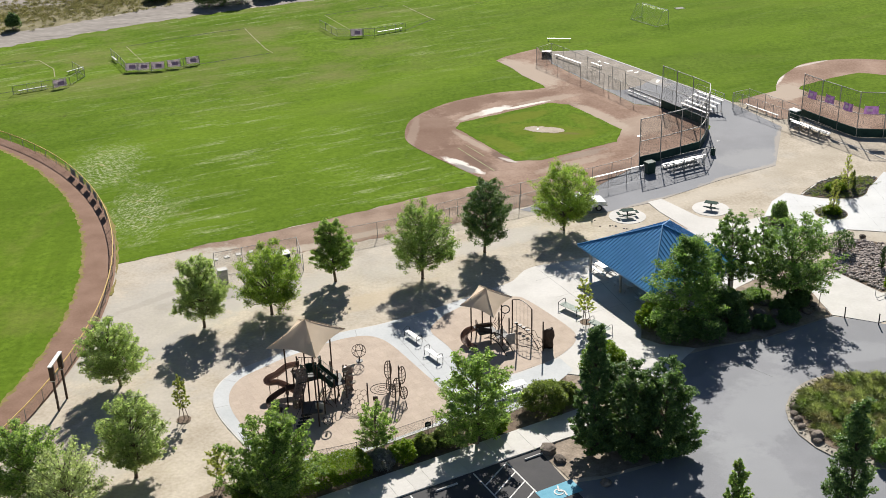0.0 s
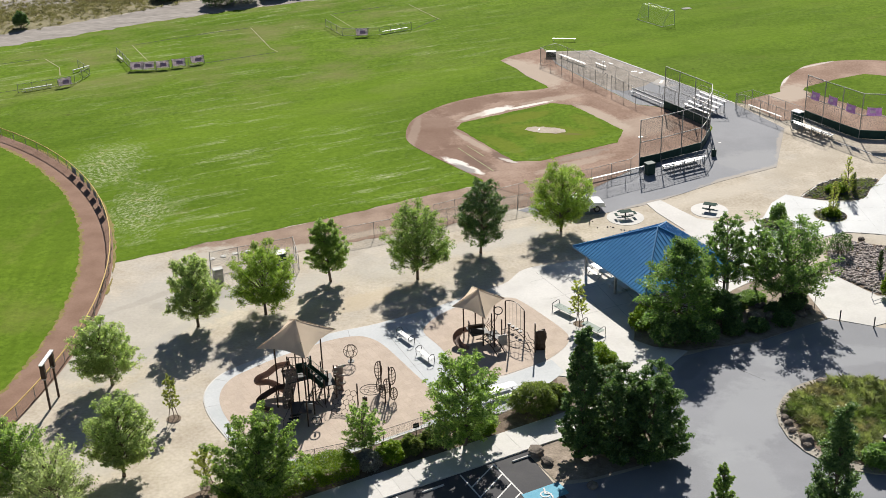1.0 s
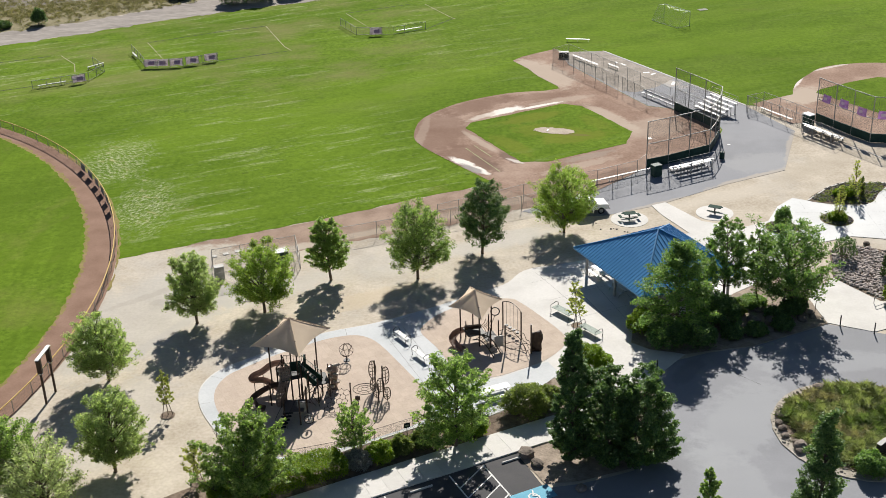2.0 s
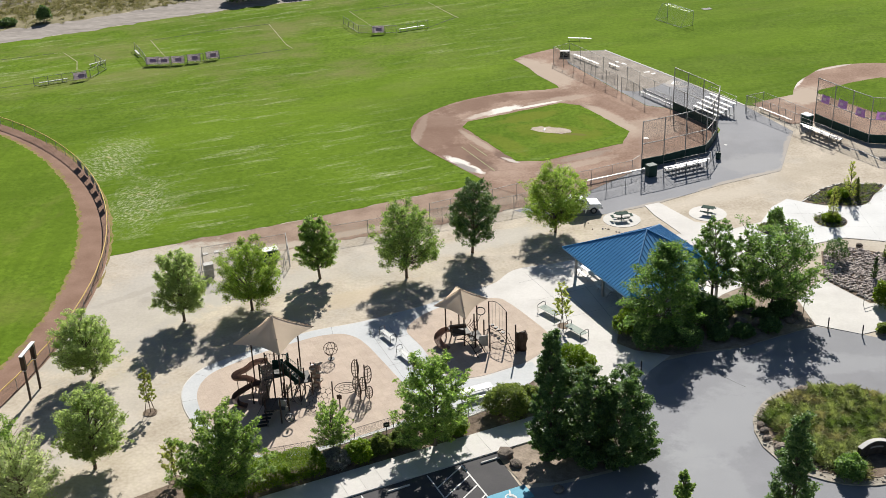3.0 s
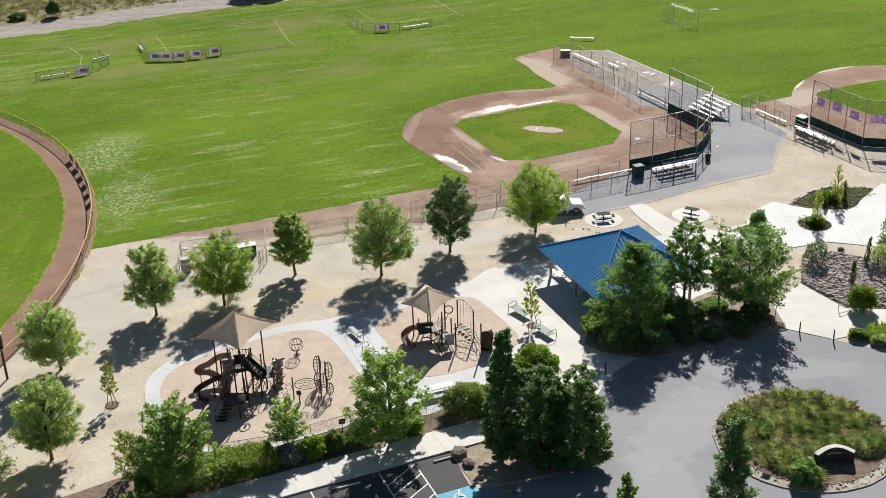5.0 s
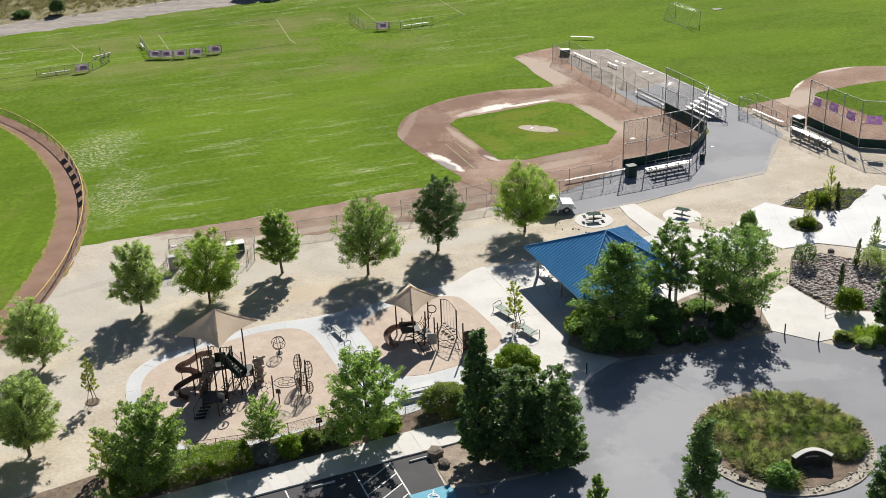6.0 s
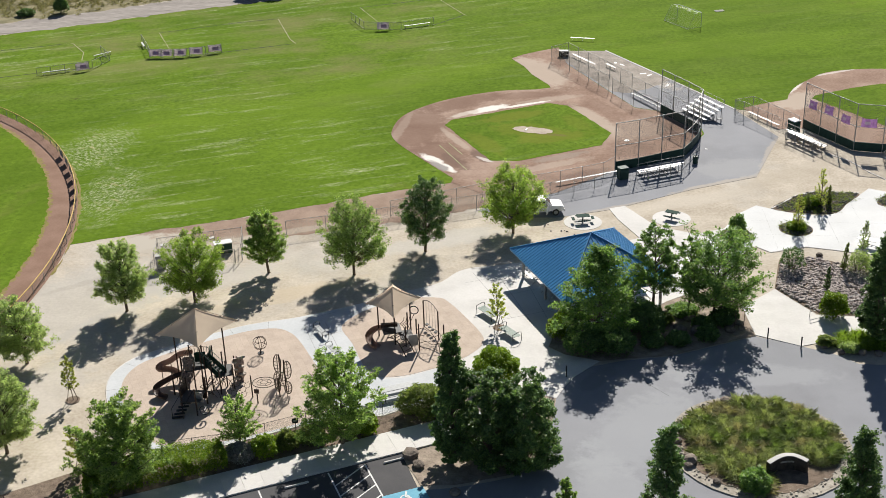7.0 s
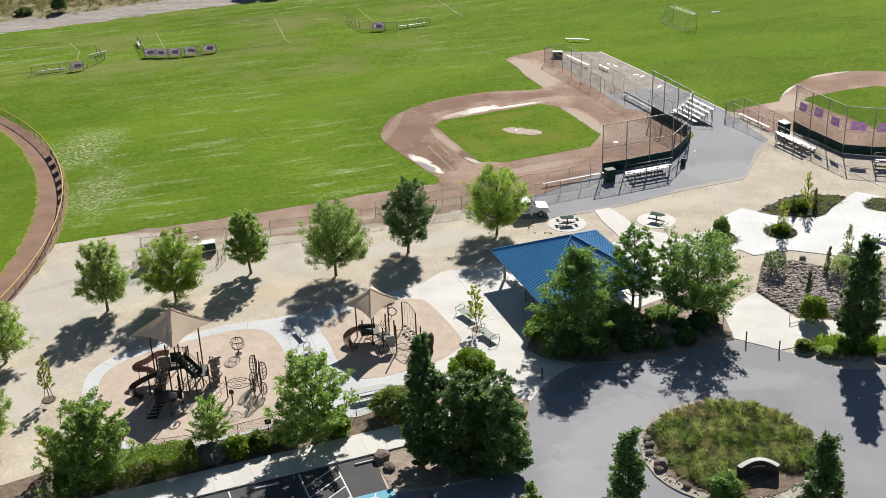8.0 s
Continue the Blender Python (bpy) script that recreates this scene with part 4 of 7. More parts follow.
# slabs of the pavement, each with its own edges
slab = part("slab", one(box, 0, 0, 0, 1.488, 2.96, 0.06, 0, 0.006), M_SLAB, walk_base)
slab.matrix_world = pose(*site(-39.25, 1.5), 0.112, 0, 0, SITE)
for k in range(1, 27):
    again(slab, "slab", pose(*site(-39.25 + 1.5 * k, 1.5), 0.112 + 0.002 * (k % 3), 0, 0, SITE), walk_base)
mid = [(-5.0, 100.9), (-3.2, 97.6), (-1.2, 93.8), (0.8, 89.6), (2.2, 86.0)]
joints("paving_joints", [((x - 2.0 - 0.35 * i, y - 1.4), (x + 0.9, y + 0.6)) for i, (x, y) in enumerate(mid)] + [((-6.3, 98.4), (-1.9, 89.2)), ((-4.6, 99.4), (-0.2, 90.2))] + [((-13.2, 97.5), (-12.5, 96.5)), ((-10.0, 99.2), (-9.7, 97.9)), ((-17.5, 94.3), (-16.6, 93.6)), ((-20.9, 90.9), (-19.8, 90.5)), ((-20.9, 86.4), (-19.8, 86.8))], 0.061, 0.03, "joints between walk slabs")
joints("paving_joints", [((8.0 + 2.6 * k, 110.5 - 0.4 * k), (12.6 + 2.2 * k, 101.5 - 1.6 * k)) for k in range(4)] + [((7.4, 108.2), (14.2, 111.8)), ((9.2, 104.6), (17.0, 108.8)), ((11.2, 100.8), (19.5, 105.0))], 0.053, 0.03, "joints between plaza slabs")
joints("paving_joints", [((38.5 + 3.2 * k, 117.8), (38.0 + 3.2 * k, 127.6 if k < 3 else 131)) for k in range(6)] + [((35.0, 121.2), (60, 121.2)), ((36.5, 124.6), (60, 124.6))], 0.0575, 0.012, "joints between plaza slabs")



# trees
LBL_A = "young broadleaf shade tree with a mid-green crown on tan ground"
for i, (x, y, hh, rr, mt, lab) in enumerate([
        (-24.3, 100.4, 7.4, 2.65, L_PALE, "young shade tree with a soft grey-green rounded crown"), (-18.2, 102.6, 7.2, 3.45, L_BRIGHT, "young shade tree with a bright yellow-green crown"),
        (-12.6, 109.3, 7.1, 2.15, L_MAPLE, LBL_A), (-3.8, 109.4, 8.5, 3.5, L_MAPLE, LBL_A), (2.6, 115.1, 8.4, 2.85, L_DARK, "young shade tree with a darker oval crown"), (11.3, 120.1, 7.8, 3.6, L_BRIGHT, "broad shade tree with a light green crown beside the truck"),
        (-29.8, 90.3, 6.8, 2.9, L_PALE, "young shade tree with a silvery green crown"), (-25.4, 77.0, 7.2, 2.8, L_PALE, "young shade tree with a silvery green crown"), (-32.4, 73.8, 7.3, 3.0, L_MAPLE, LBL_A), (-28.6, 71.0, 6.8, 3.3, L_SILVER, "young shade tree with a silvery green crown")]):
    tree(x, y, hh, rr, mt, 20 + i, lab, clear=0.23, full=True, limbs=84, leaves=17000 if mt is L_SILVER else 27000, size=0.15, gap=1.12)
tree(-15.4, 72.4, 8.3, 3.3, L_MAPLE, 41, "dense leafy tree with a mid-green crown above the hedge", leaves=28000, limbs=66, lean=(2.4, 0.2), wild=True)
tree(1.0, 80.3, 8.5, 3.4, L_MAPLE, 42, "mid-green leafy tree at the edge of the playground", leaves=22000, limbs=58, wild=True)
tree(-6.9, 78.8, 4.9, 1.65, L_MAPLE, 43, "small green tree with a thin trunk at the playground edge", leaves=7000, size=0.14, trunk_r=0.07, clear=0.3)
tree(9.8, 78.5, 11.9, 1.65, L_DARK, 44, "tall narrow dark green columnar tree", shape="column", leaves=44000, size=0.15, gap=1.35, limbs=110, clear=0.03, trunk_r=0.16)
tree(12.7, 78.8, 8.2, 2.7, L_DARK, 45, "dense dark green rounded tree beside the drive", leaves=44000, size=0.165, gap=1.2, limbs=80, clear=0.03, trunk_r=0.16, shape="oval")
tree(15.5, 78.6, 8.0, 2.7, L_DARK, 46, "dense dark green rounded tree beside the drive", leaves=44000, size=0.165, gap=1.2, limbs=80, clear=0.03, trunk_r=0.14, shape="oval")
tree(20.6, 98.6, 8.6, 4.6, L_SHADE, 47, "cone-shaped tree with loose spreading mid-green branches beside the pavilion", leaves=24000, clear=0.16, shape="pyramid", limbs=70, size=0.2, wild=True, lean=(0.1, 0.3))
tree(25.6, 103.4, 8.9, 2.6, L_SHADE, 48, "oval dark green tree behind the pavilion bed", leaves=15000, size=0.17, clear=0.3)
tree(29.0, 105.0, 7.2, 1.5, L_SHADE, 54, "slim dark green tree behind the pavilion bed", leaves=6000, size=0.17, clear=0.36, trunk_r=0.09, limbs=34)
tree(31.0, 102.6, 8.5, 4.5, L_SHADE, 49, "large spreading tree with mid-green foliage beside the drive", leaves=21000, clear=0.19, shape="spread", limbs=66, size=0.2, wild=True, lean=(0.3, 0.6))
tree(44.8, 99.4, 10.9, 2.0, L_DARK, 50, "tall narrow dark green columnar tree", shape="column", leaves=44000, size=0.16, gap=1.35, limbs=110, clear=0.08)
tree(25.1, 64.9, 13.6, 2.3, L_DARK, 51, "tall narrow green columnar tree beside the drive", shape="spire", leaves=34000, size=0.16, gap=1.3, limbs=100, clear=0.06)
tree(18.9, 68.8, 6.1, 1.3, L_MAPLE, 52, "small narrow green tree beside the drive", shape="column", leaves=8000, clear=0.06)
tree(36.7, 66.0, 13.3, 2.3, L_DARK, 53, "tall narrow dark green columnar tree beside the island", shape="spire", leaves=34000, size=0.16, gap=1.3, limbs=100, clear=0.06)


# pavilion
def pavilion():
    t = thing("pavilion", pose(11.75, 110.35, 0, 0, 0, 27.8), "open picnic pavilion with a blue ribbed metal hip roof", "pavilion")
    W, D, E, P, T = 11.45, 12.3, 2.9, 6.1, 0.16
    c = [(0, 0, E), (W, 0, E), (W, -D, E), (0, -D, E)]
    pk = (W / 2, -D / 2, P)
    bm = bmesh.new()
    v = [bm.verts.new(q) for q in c] + [bm.verts.new(pk)] + [bm.verts.new((q[0], q[1], E - T)) for q in c]
    for i in range(4):
        j = (i + 1) % 4
        bm.faces.new((v[i], v[4], v[j]))
        bm.faces.new((v[i], v[j], v[5 + j], v[5 + i]))
    bm.faces.new((v[5], v[6], v[7], v[8]))
    bmesh.ops.recalc_face_normals(bm, faces=bm.faces)
    roof = part("roof", bm, M_BLUE, t, "blue standing seam metal roof")
    # seams run down each slope
    for i in range(4):
        a, b = Vector(c[i]), Vector(c[(i + 1) % 4])
        top = Vector(pk)
        n = int((b - a).length / 0.41)
        mid = (a + b) / 2
        up = top - mid
        nrm = (b - a).cross(up).normalized()
        if nrm.z < 0:
            nrm = -nrm
        for k in range(1, n):
            f = k / n
            p = a.lerp(b, f)
            q = p + up * (1 - abs(2 * f - 1))
            part("seam", one(beam, p + nrm * 0.016, q + nrm * 0.016, 0.04, 0.055), M_BLUE, roof)
        part("hip_cap", one(tube, [a + Vector((0, 0, 0.03)), top + Vector((0, 0, 0.05))], 0.07, 6), M_BLUE, roof)
    for q in ((1.0, -1.0), (W - 1.0, -1.0), (1.0, -D + 1.0), (W - 1.0, -D + 1.0), (1.0, -D / 2), (W - 1.0, -D / 2)):
        part("post", one(box, q[0], q[1], E / 2, 0.22, 0.22, E, 0, 0.015), M_STEEL, t, "grey steel post")
    for a, b in (((0.9, -0.9), (W - 0.9, -0.9)), ((0.9, -D + 0.9), (W - 0.9, -D + 0.9)), ((0.9, -0.9), (0.9, -D + 0.9)), ((W - 0.9, -0.9), (W - 0.9, -D + 0.9))):
        part("beam", one(beam, (*a, E - 0.1), (*b, E - 0.1), 0.16, 0.24), M_STEEL, t)
    return t


pavilion()


def shade_sail(cx, cy, corners, z, peak, name_label):
    """A square pyramid of stretched cloth with curved hems on four posts."""
    t = thing("shade_canopy", pose(cx, cy, 0), name_label, "shade canopy")
    bm = bmesh.new()
    N = 8
    top = bm.verts.new((0, 0, peak))
    rings = []
    for k in range(1, N + 1):
        f = k / N
        ring = []
        for i in range(4):
            a, b = corners[i], corners[(i + 1) % 4]
            for j in range(N):
                s = j / N
                sag = 4 * s * (1 - s)
                px, py = a[0] + (b[0] - a[0]) * s - cx, a[1] + (b[1] - a[1]) * s - cy
                pull = 1 - 0.15 * sag * f
                zz = peak + (z - peak) * (f ** 0.92) + 0.10 * sag * f
                ring.append(bm.verts.new((px * f * pull, py * f * pull, zz)))
        rings.append(ring)
    m = len(rings[0])
    for i in range(m):
        bm.faces.new((top, rings[0][i], rings[0][(i + 1) % m]))
    for r0, r1 in zip(rings, rings[1:]):
        for i in range(m):
            bm.faces.new((r0[i], r1[i], r1[(i + 1) % m], r0[(i + 1) % m]))
    cloth = part("canopy", bm, M_TANFAB, t, "tan stretched shade cloth", smooth=False)
    for i in range(4):
        part("hip_rope", one(tube, [(0, 0, peak + 0.02), (corners[i][0] - cx, corners[i][1] - cy, z + 0.02)], 0.025, 5), M_TANFAB, cloth)
        k = 0.58
        x, y = (corners[i][0] - cx) * k, (corners[i][1] - cy) * k
        part("post", one(tube, [(x, y, 0.05), (x, y, z + (peak - z) * (1 - k) * 0.95)], 0.065, 8), M_BROWN, t, "dark brown round steel post")
    return t


shade_sail(-13.1, 89.2, [(-11.97, 85.78), (-9.94, 90.6), (-14.2, 92.4), (-16.26, 87.56)], 5.0, 6.8, "tan pyramid shade sail over the large play structure")
shade_sail(2.25, 97.7, [(2.84, 94.54), (4.67, 98.45), (1.66, 100.9), (-.17, 97.0)], 3.5, 4.9, "tan pyramid shade sail over the small play structure")


# fences
def panel(pts, z0, z1, base):
    """Upright strip of quads along points."""
    v, f = [], []
    for x, y in pts:
        v += [(x - base[0], y - base[1], z0), (x - base[0], y - base[1], z1)]
    for i in range(len(pts) - 1):
        f.append((2 * i, 2 * i + 2, 2 * i + 3, 2 * i + 1))
    return v, f


def along(pts, step):
    """Points at about even steps along a line, its corners kept."""
    out = [pts[0]]
    for a, b in zip(pts, pts[1:]):
        n = max(1, round(math.dist(a, b) / step))
        out += [(a[0] + (b[0] - a[0]) * k / n, a[1] + (b[1] - a[1]) * k / n) for k in range(1, n + 1)]
    return out


def fence(pts, hgt, label, step=3.0, link=None, rails=(1.0,), post_r=0.036, post_mat=None, cap=None, z0=0.06, name="fence", category="chain link fence", group="chain link fences"):
    post_mat = post_mat or M_STEEL
    P = along(pts, step)
    base = P[0]
    t = thing(name, pose(*base, 0), label, category, group)
    first = None
    for x, y in P:
        m = Matrix.Translation((x - base[0], y - base[1], 0))
        if first is None:
            bm = one(tube, [(0, 0, 0), (0, 0, hgt + 0.04)], post_r, 6)
            first = part("post", bm, post_mat, t)
        else:
            again(first, "post", m, t)
    for k in rails:
        part("rail", one(tube, [(x - base[0], y - base[1], hgt * k) for x, y in P], post_r * 0.75, 6), cap if cap and k == 1.0 else post_mat, t)
    v, f = panel(P, z0, hgt, base)
    link_mesh("mesh", v, f, link or M_LINK, t, "woven wire mesh")
    return t


M_SCREEN = material("grey_windscreen", (0.14, 0.145, 0.16), (0.30, 0.305, 0.31), 1.2, 0.8, bump=0)
curve = arc(*LEFT_C, LEFT_R, -36, 66, 40)
fl = fence(curve, 1.2, "curved chain link outfield fence with a yellow safety cap", 3.0, M_LINKD, cap=M_YELLOW, post_mat=M_STEEL)
b0 = curve[0]
part("yellow_cap", one(tube, [(x - b0[0], y - b0[1], 1.22) for x, y in curve], 0.06, 6), M_YELLOW, fl, "yellow plastic fence cap")
for k in range(6):
    a0 = 22.3 + k * 2.54
    q = arc(*LEFT_C, LEFT_R - 0.07, a0, a0 + 1.4, 3)
    bm = bmesh.new()
    for (xa, ya), (xb, yb) in zip(q, q[1:]):
        beam(bm, (xa - b0[0], ya - b0[1], 0.62), (xb - b0[0], yb - b0[1], 0.62), 0.03, 0.85)
    part("windscreen", bm, M_SCREEN, fl, "dark grey windscreen panel")

fence([(-25.4, 112.8), (-17.2, 116.1)], 1.8, "grey chain link fence along the clay track")
fence([(-12.9, 117.9), (-8.9, 119.5), (6.8, 125.9), (17.4, 131.2), (22.0, 133.8)], 1.8, "grey chain link fence along the clay track")
fence([(-2.5, 123.6), (4.4, 127.5), (7.1, 129.1), (15.8, 133.2), (20.7, 136.0), (22.0, 138.0)], 1.9, "grey chain link fence in front of the players bench", link=M_LINK)
fence([(-17.2, 116.1), (-16.1, 111.9)], 1.85, "open chain link gate leaf between the track and the park", 2.1, rails=(1.0, 0.5, 0.05), name="gate", category="gate", group="")
fence([(-25.4, 112.5), (-24.3, 107.6), (-16.6, 111.2)], 1.6, "low grey chain link fence round the bin enclosure", 3.0)


def backstop(wings, pad_h, top, label, group="backstops"):
    base = wings[0][0]
    t = thing("backstop", pose(*base, 0), label, "backstop", group)
    L = lambda p, z: (p[0] - base[0], p[1] - base[1], z)
    seen = set()
    for w in wings:
        for p in w:
            if p not in seen:
                seen.add(p)
                part("post", one(tube, [L(p, 0), L(p, top)], 0.06, 8), M_STEEL, t, "tall grey steel post")
        for z in (top - 0.05, top * 0.52):
            part("rail", one(tube, [L(p, z) for p in w], 0.05, 6), M_STEEL, t)
        v, f = panel(w, pad_h, top, base)
        link_mesh("mesh", v, f, M_LINKD, t, "woven wire mesh")
        for p, q in zip(w, w[1:]):
            bm = bmesh.new()
            beam(bm, L(p, pad_h / 2 + 0.03), L(q, pad_h / 2 + 0.03), 0.09, pad_h)
            bmesh.ops.bevel(bm, geom=list(bm.edges), offset=0.015, segments=1, affect='EDGES')
            part("pad", bm, M_DGREEN, t, "dark green padded wall panel")
    return t


backstop([[(22.0, 138.1), (24.75, 139.5), (27.5, 141.2), (30.2, 142.8)], [(30.2, 142.8), (31.3, 145.4), (32.2, 148.0), (32.75, 150.8)], [(32.75, 150.8), (31.15, 153.7), (29.5, 156.4), (28.0, 158.9)]], 1.15, 6.0,
         "tall chain link backstop with dark green padding behind home plate")
backstop([[(45.7, 153.8), (47.3, 151.0), (48.9, 148.5), (50.6, 145.9)], [(50.6, 145.9), (53.8, 145.3), (57.0, 145.2), (60.2, 145.6)]], 1.15, 6.0, "tall chain link backstop of the second diamond with dark green padding")
fence([(28.0, 158.9), (27.5, 157.6), (24.4, 161.0), (21.6, 166.3)], 2.4, "chain link fence in front of the players bench", 3.2)
fence([(21.1, 167.2), (12.4, 181.0), (14.9, 183.2), (24.3, 168.2)], 2.4, "chain link dugout enclosure beside the clay infield", 2.75, name="dugout", category="dugout", group="dugouts")
fence([(24.3, 168.2), (29.6, 159.9)], 2.0, "chain link fence behind the players bench", 3.0)
fence([(37.5, 158.1), (40.0, 159.5), (44.9, 151.9)], 2.2, "chain link dugout enclosure of the second diamond", 3.0, name="dugout", category="dugout", group="dugouts")
fence([(37.6, 157.9), (38.6, 157.2), (43.1, 150.2)], 2.2, "chain link fence behind the dugout of the second diamond", 2.8)


# benches and stands
def slat_bench(x, y, rz, length, label, back=False, mat=None, legs=3, name="players_bench", category="bench", group="players benches"):
    t = thing(name, pose(x, y, 0, 0, 0, rz), label, category, group)
    mat = mat or M_ALU
    part("seat", one(box, 0, 0, 0.45, length, 0.28, 0.05, 0, 0.01), mat, t)
    if back:
        part("backrest", one(box, 0, 0.2, 0.8, length, 0.05, 0.25, 0, 0.01), mat, t)
    for k in range(legs):
        px = -length * 0.44 + length * 0.88 * k / (legs - 1)
        bm = bmesh.new()
        beam(bm, (px, 0, 0), (px, 0, 0.43), 0.05, 0.05)
        beam(bm, (px, -0.2, 0.03), (px, 0.25, 0.03), 0.05, 0.05)
        if back:
            beam(bm, (px, 0.2, 0.4), (px, 0.2, 0.9), 0.04, 0.04)
        part("leg", bm, M_STEEL, t)
    return t


slat_bench(18.9, 135.2, 28, 8.2, "long aluminium players bench behind the near fence", legs=5)
slat_bench(26.3, 162.2, -58, 7.5, "long aluminium players bench with a backrest", True, legs=5)
slat_bench(17.3, 181.2, -56, 6.2, "aluminium players bench inside the dugout", legs=4)
slat_bench(21.3, 178.0, -56, 2.4, "short aluminium bench on the asphalt strip")
slat_bench(16.8, 192.4, -8, 3.8, "loose aluminium bench on the grass behind the dugout")
slat_bench(41.0, 155.9, -57, 6.0, "aluminium players bench in the second dugout", legs=4)


def bleacher(x, y, rz, length, rows, label):
    """Stepped stand of aluminium planks on a steel frame; it faces +y, its back is at -y."""
    t = thing("bleacher", pose(x, y, 0, 0, 0, rz), label, "bleacher", "bleachers")
    d, r0, rise = 0.66, 0.42, 0.30
    for i in range(rows):
        z = r0 + i * rise
        part("seat", one(box, 0, -i * d, z, length, 0.30, 0.05, 0, 0.008), M_ALU, t, "aluminium seat plank")
        if i:
            part("footboard", one(box, 0, -i * d + 0.36, z - 0.36, length, 0.40, 0.04, 0, 0.008), M_ALU, t)
    n = 4
    for k in range(n):
        px = -length * 0.45 + length * 0.9 * k / (n - 1)
        bm = bmesh.new()
        back = -(rows - 1) * d
        beam(bm, (px, 0.25, 0.04), (px, back - 0.2, 0.04), 0.06, 0.06)
        beam(bm, (px, 0.1, 0.1), (px, back, r0 + (rows - 1) * rise - 0.1), 0.05, 0.06)
        for i in range(rows):
            beam(bm, (px, -i * d, 0.04), (px, -i * d, r0 + i * rise - 0.03), 0.05, 0.05)
        beam(bm, (px, back - 0.2, 0.04), (px, back - 0.05, r0 + (rows - 1) * rise - 0.05), 0.05, 0.05)
        part("frame", bm, M_STEEL, t, "angle steel frame")
    zt = r0 + (rows - 1) * rise
    yb = -(rows - 1) * d - 0.2
    bm = bmesh.new()
    for z in (zt + 0.45, zt + 0.95):
        tube(bm, [(-length / 2, yb, z), (length / 2, yb, z)], 0.025, 6)
    for k in range(n):
        px = -length * 0.5 + length * k / (n - 1)
        tube(bm, [(px, yb, zt - 0.3), (px, yb, zt + 0.97)], 0.025, 6)
    for s in (-0.5, 0.5):
        tube(bm, [(length * s, yb, zt + 0.95), (length * s, 0.1, r0 + 0.75), (length * s, 0.1, 0.3)], 0.025, 6)
    part("guard_rail", bm, M_STEEL, t)
    return t


bleacher(26.8, 138.4, 28.5, 5.0, 4, "four row aluminium bleacher behind the backstop")
bleacher(32.2, 157.3, 121.5, 5.2, 5, "five row aluminium bleacher beside the far wing of the backstop")
bleacher(46.1, 148.5, -57, 5.2, 4, "four row aluminium bleacher behind the second diamond")


bleacher(56.0, 142.4, -6, 5.0, 4, "four row aluminium bleacher behind the second backstop")
bm = bmesh.new()
edging = [(47.4, 144.7), (49.6, 142.5), (51.4, 138.8), (53.7, 135.4), (59.0, 131.8)]
for a, b in zip(edging, edging[1:]):
    beam(bm, (*a, 0.02), (*b, 0.02), 0.14, 0.06)
tagged(part("trim", bm, M_CONC), "pale concrete edging behind the second backstop", "edging", kind="structure")


def drum_bin(x, y, label):
    t = thing("litter_bin", pose(x, y, 0.025), label, "bin")
    part("drum", one(tube, [(0, 0, 0), (0, 0, 0.3), (0, 0, 0.85)], 0.31, 14), M_DGREEN, t)
    part("rim", one(tube, [(0.3 * math.cos(a), 0.3 * math.sin(a), 0.86) for a in np.linspace(0, 6.283, 17)[:-1]], 0.03, 5, closed=True), M_BLACK, t)


drum_bin(31.5, 141.0, "dark green litter drum beside the backstop")


def bin_box(x, y, rz, w, d, hgt, mat, label, name, category, lid=None):
    t = thing(name, pose(x, y, 0, 0, 0, rz), label, category)
    part("body", one(box, 0, 0, hgt * 0.46 + 0.04, w, d, hgt * 0.9, 0, 0.03), mat, t)
    part("lid", one(box, 0, 0, hgt * 0.955 + 0.04, w * 1.06, d * 1.06, hgt * 0.07, 0, 0.02), lid or mat, t)
    for s in (-1, 1):
        part("foot", one(box, s * w * 0.35, 0, 0.03, 0.1, d * 0.9, 0.06), M_BLACK, t)
    return t


bin_box(22.9, 135.7, 28, 1.1, 0.9, 1.45, M_DGREEN, "dark green storage locker beside the backstop", "storage_locker", "locker")
bin_box(44.3, 152.0, -57, 1.3, 1.0, 1.7, M_DGREEN, "dark green storage locker with a pale lid", "storage_locker", "locker", M_WHITE)
bin_box(14.2, 184.0, 0, 1.5, 0.8, 0.9, M_BLACK, "dark equipment box with a grey lid in the dugout", "equipment_box", "box", M_STEEL)
bin_box(-18.6, 113.6, 25, 1.8, 0.95, 1.2, M_DGREEN, "green refuse bin with a grey lid in the fenced enclosure", "refuse_bin", "bin", M_ALU)
bin_box(-24.0, 109.6, 25, 0.95, 0.7, 1.5, M_STEEL, "grey metal utility cabinet beside the fence", "utility_cabinet", "cabinet")

for k, (x, y, rz) in enumerate([(-25.7, 114.85, 24), (-24.6, 115.4, 26), (-23.45, 116.0, 24), (-22.2, 116.55, 23), (-20.95, 116.95, 26)]):
    ob = part("concrete_pad", one(box, 0, 0, 0, 0.55, 0.5, 0.06, 0, 0.01), M_CONC)
    ob.matrix_world = pose(x, y, 0.06, 0, 0, rz)
    tagged(ob, "small white concrete pad on the clay track", "concrete pad", "concrete pads")
for k, (x, y, w, d) in enumerate([(33.1, 145.6, 0.35, 0.22), (26.0, 175.6, 0.9, 0.35), (26.9, 174.9, 0.8, 0.35), (29.3, 170.4, 1.3, 0.4), (22.0, 180.8, 0.7, 0.4), (23.0, 179.8, 1.0, 0.3)]):
    ob = part("paper_sheet", one(box, 0, 0, 0, w, d, 0.02, 0, 0.005), M_WHITE)
    ob.matrix_world = pose(x, y, 0.04, 0, 0, -20 + 30 * k)
    tagged(ob, "flat white board lying on the asphalt", "board", "loose boards")


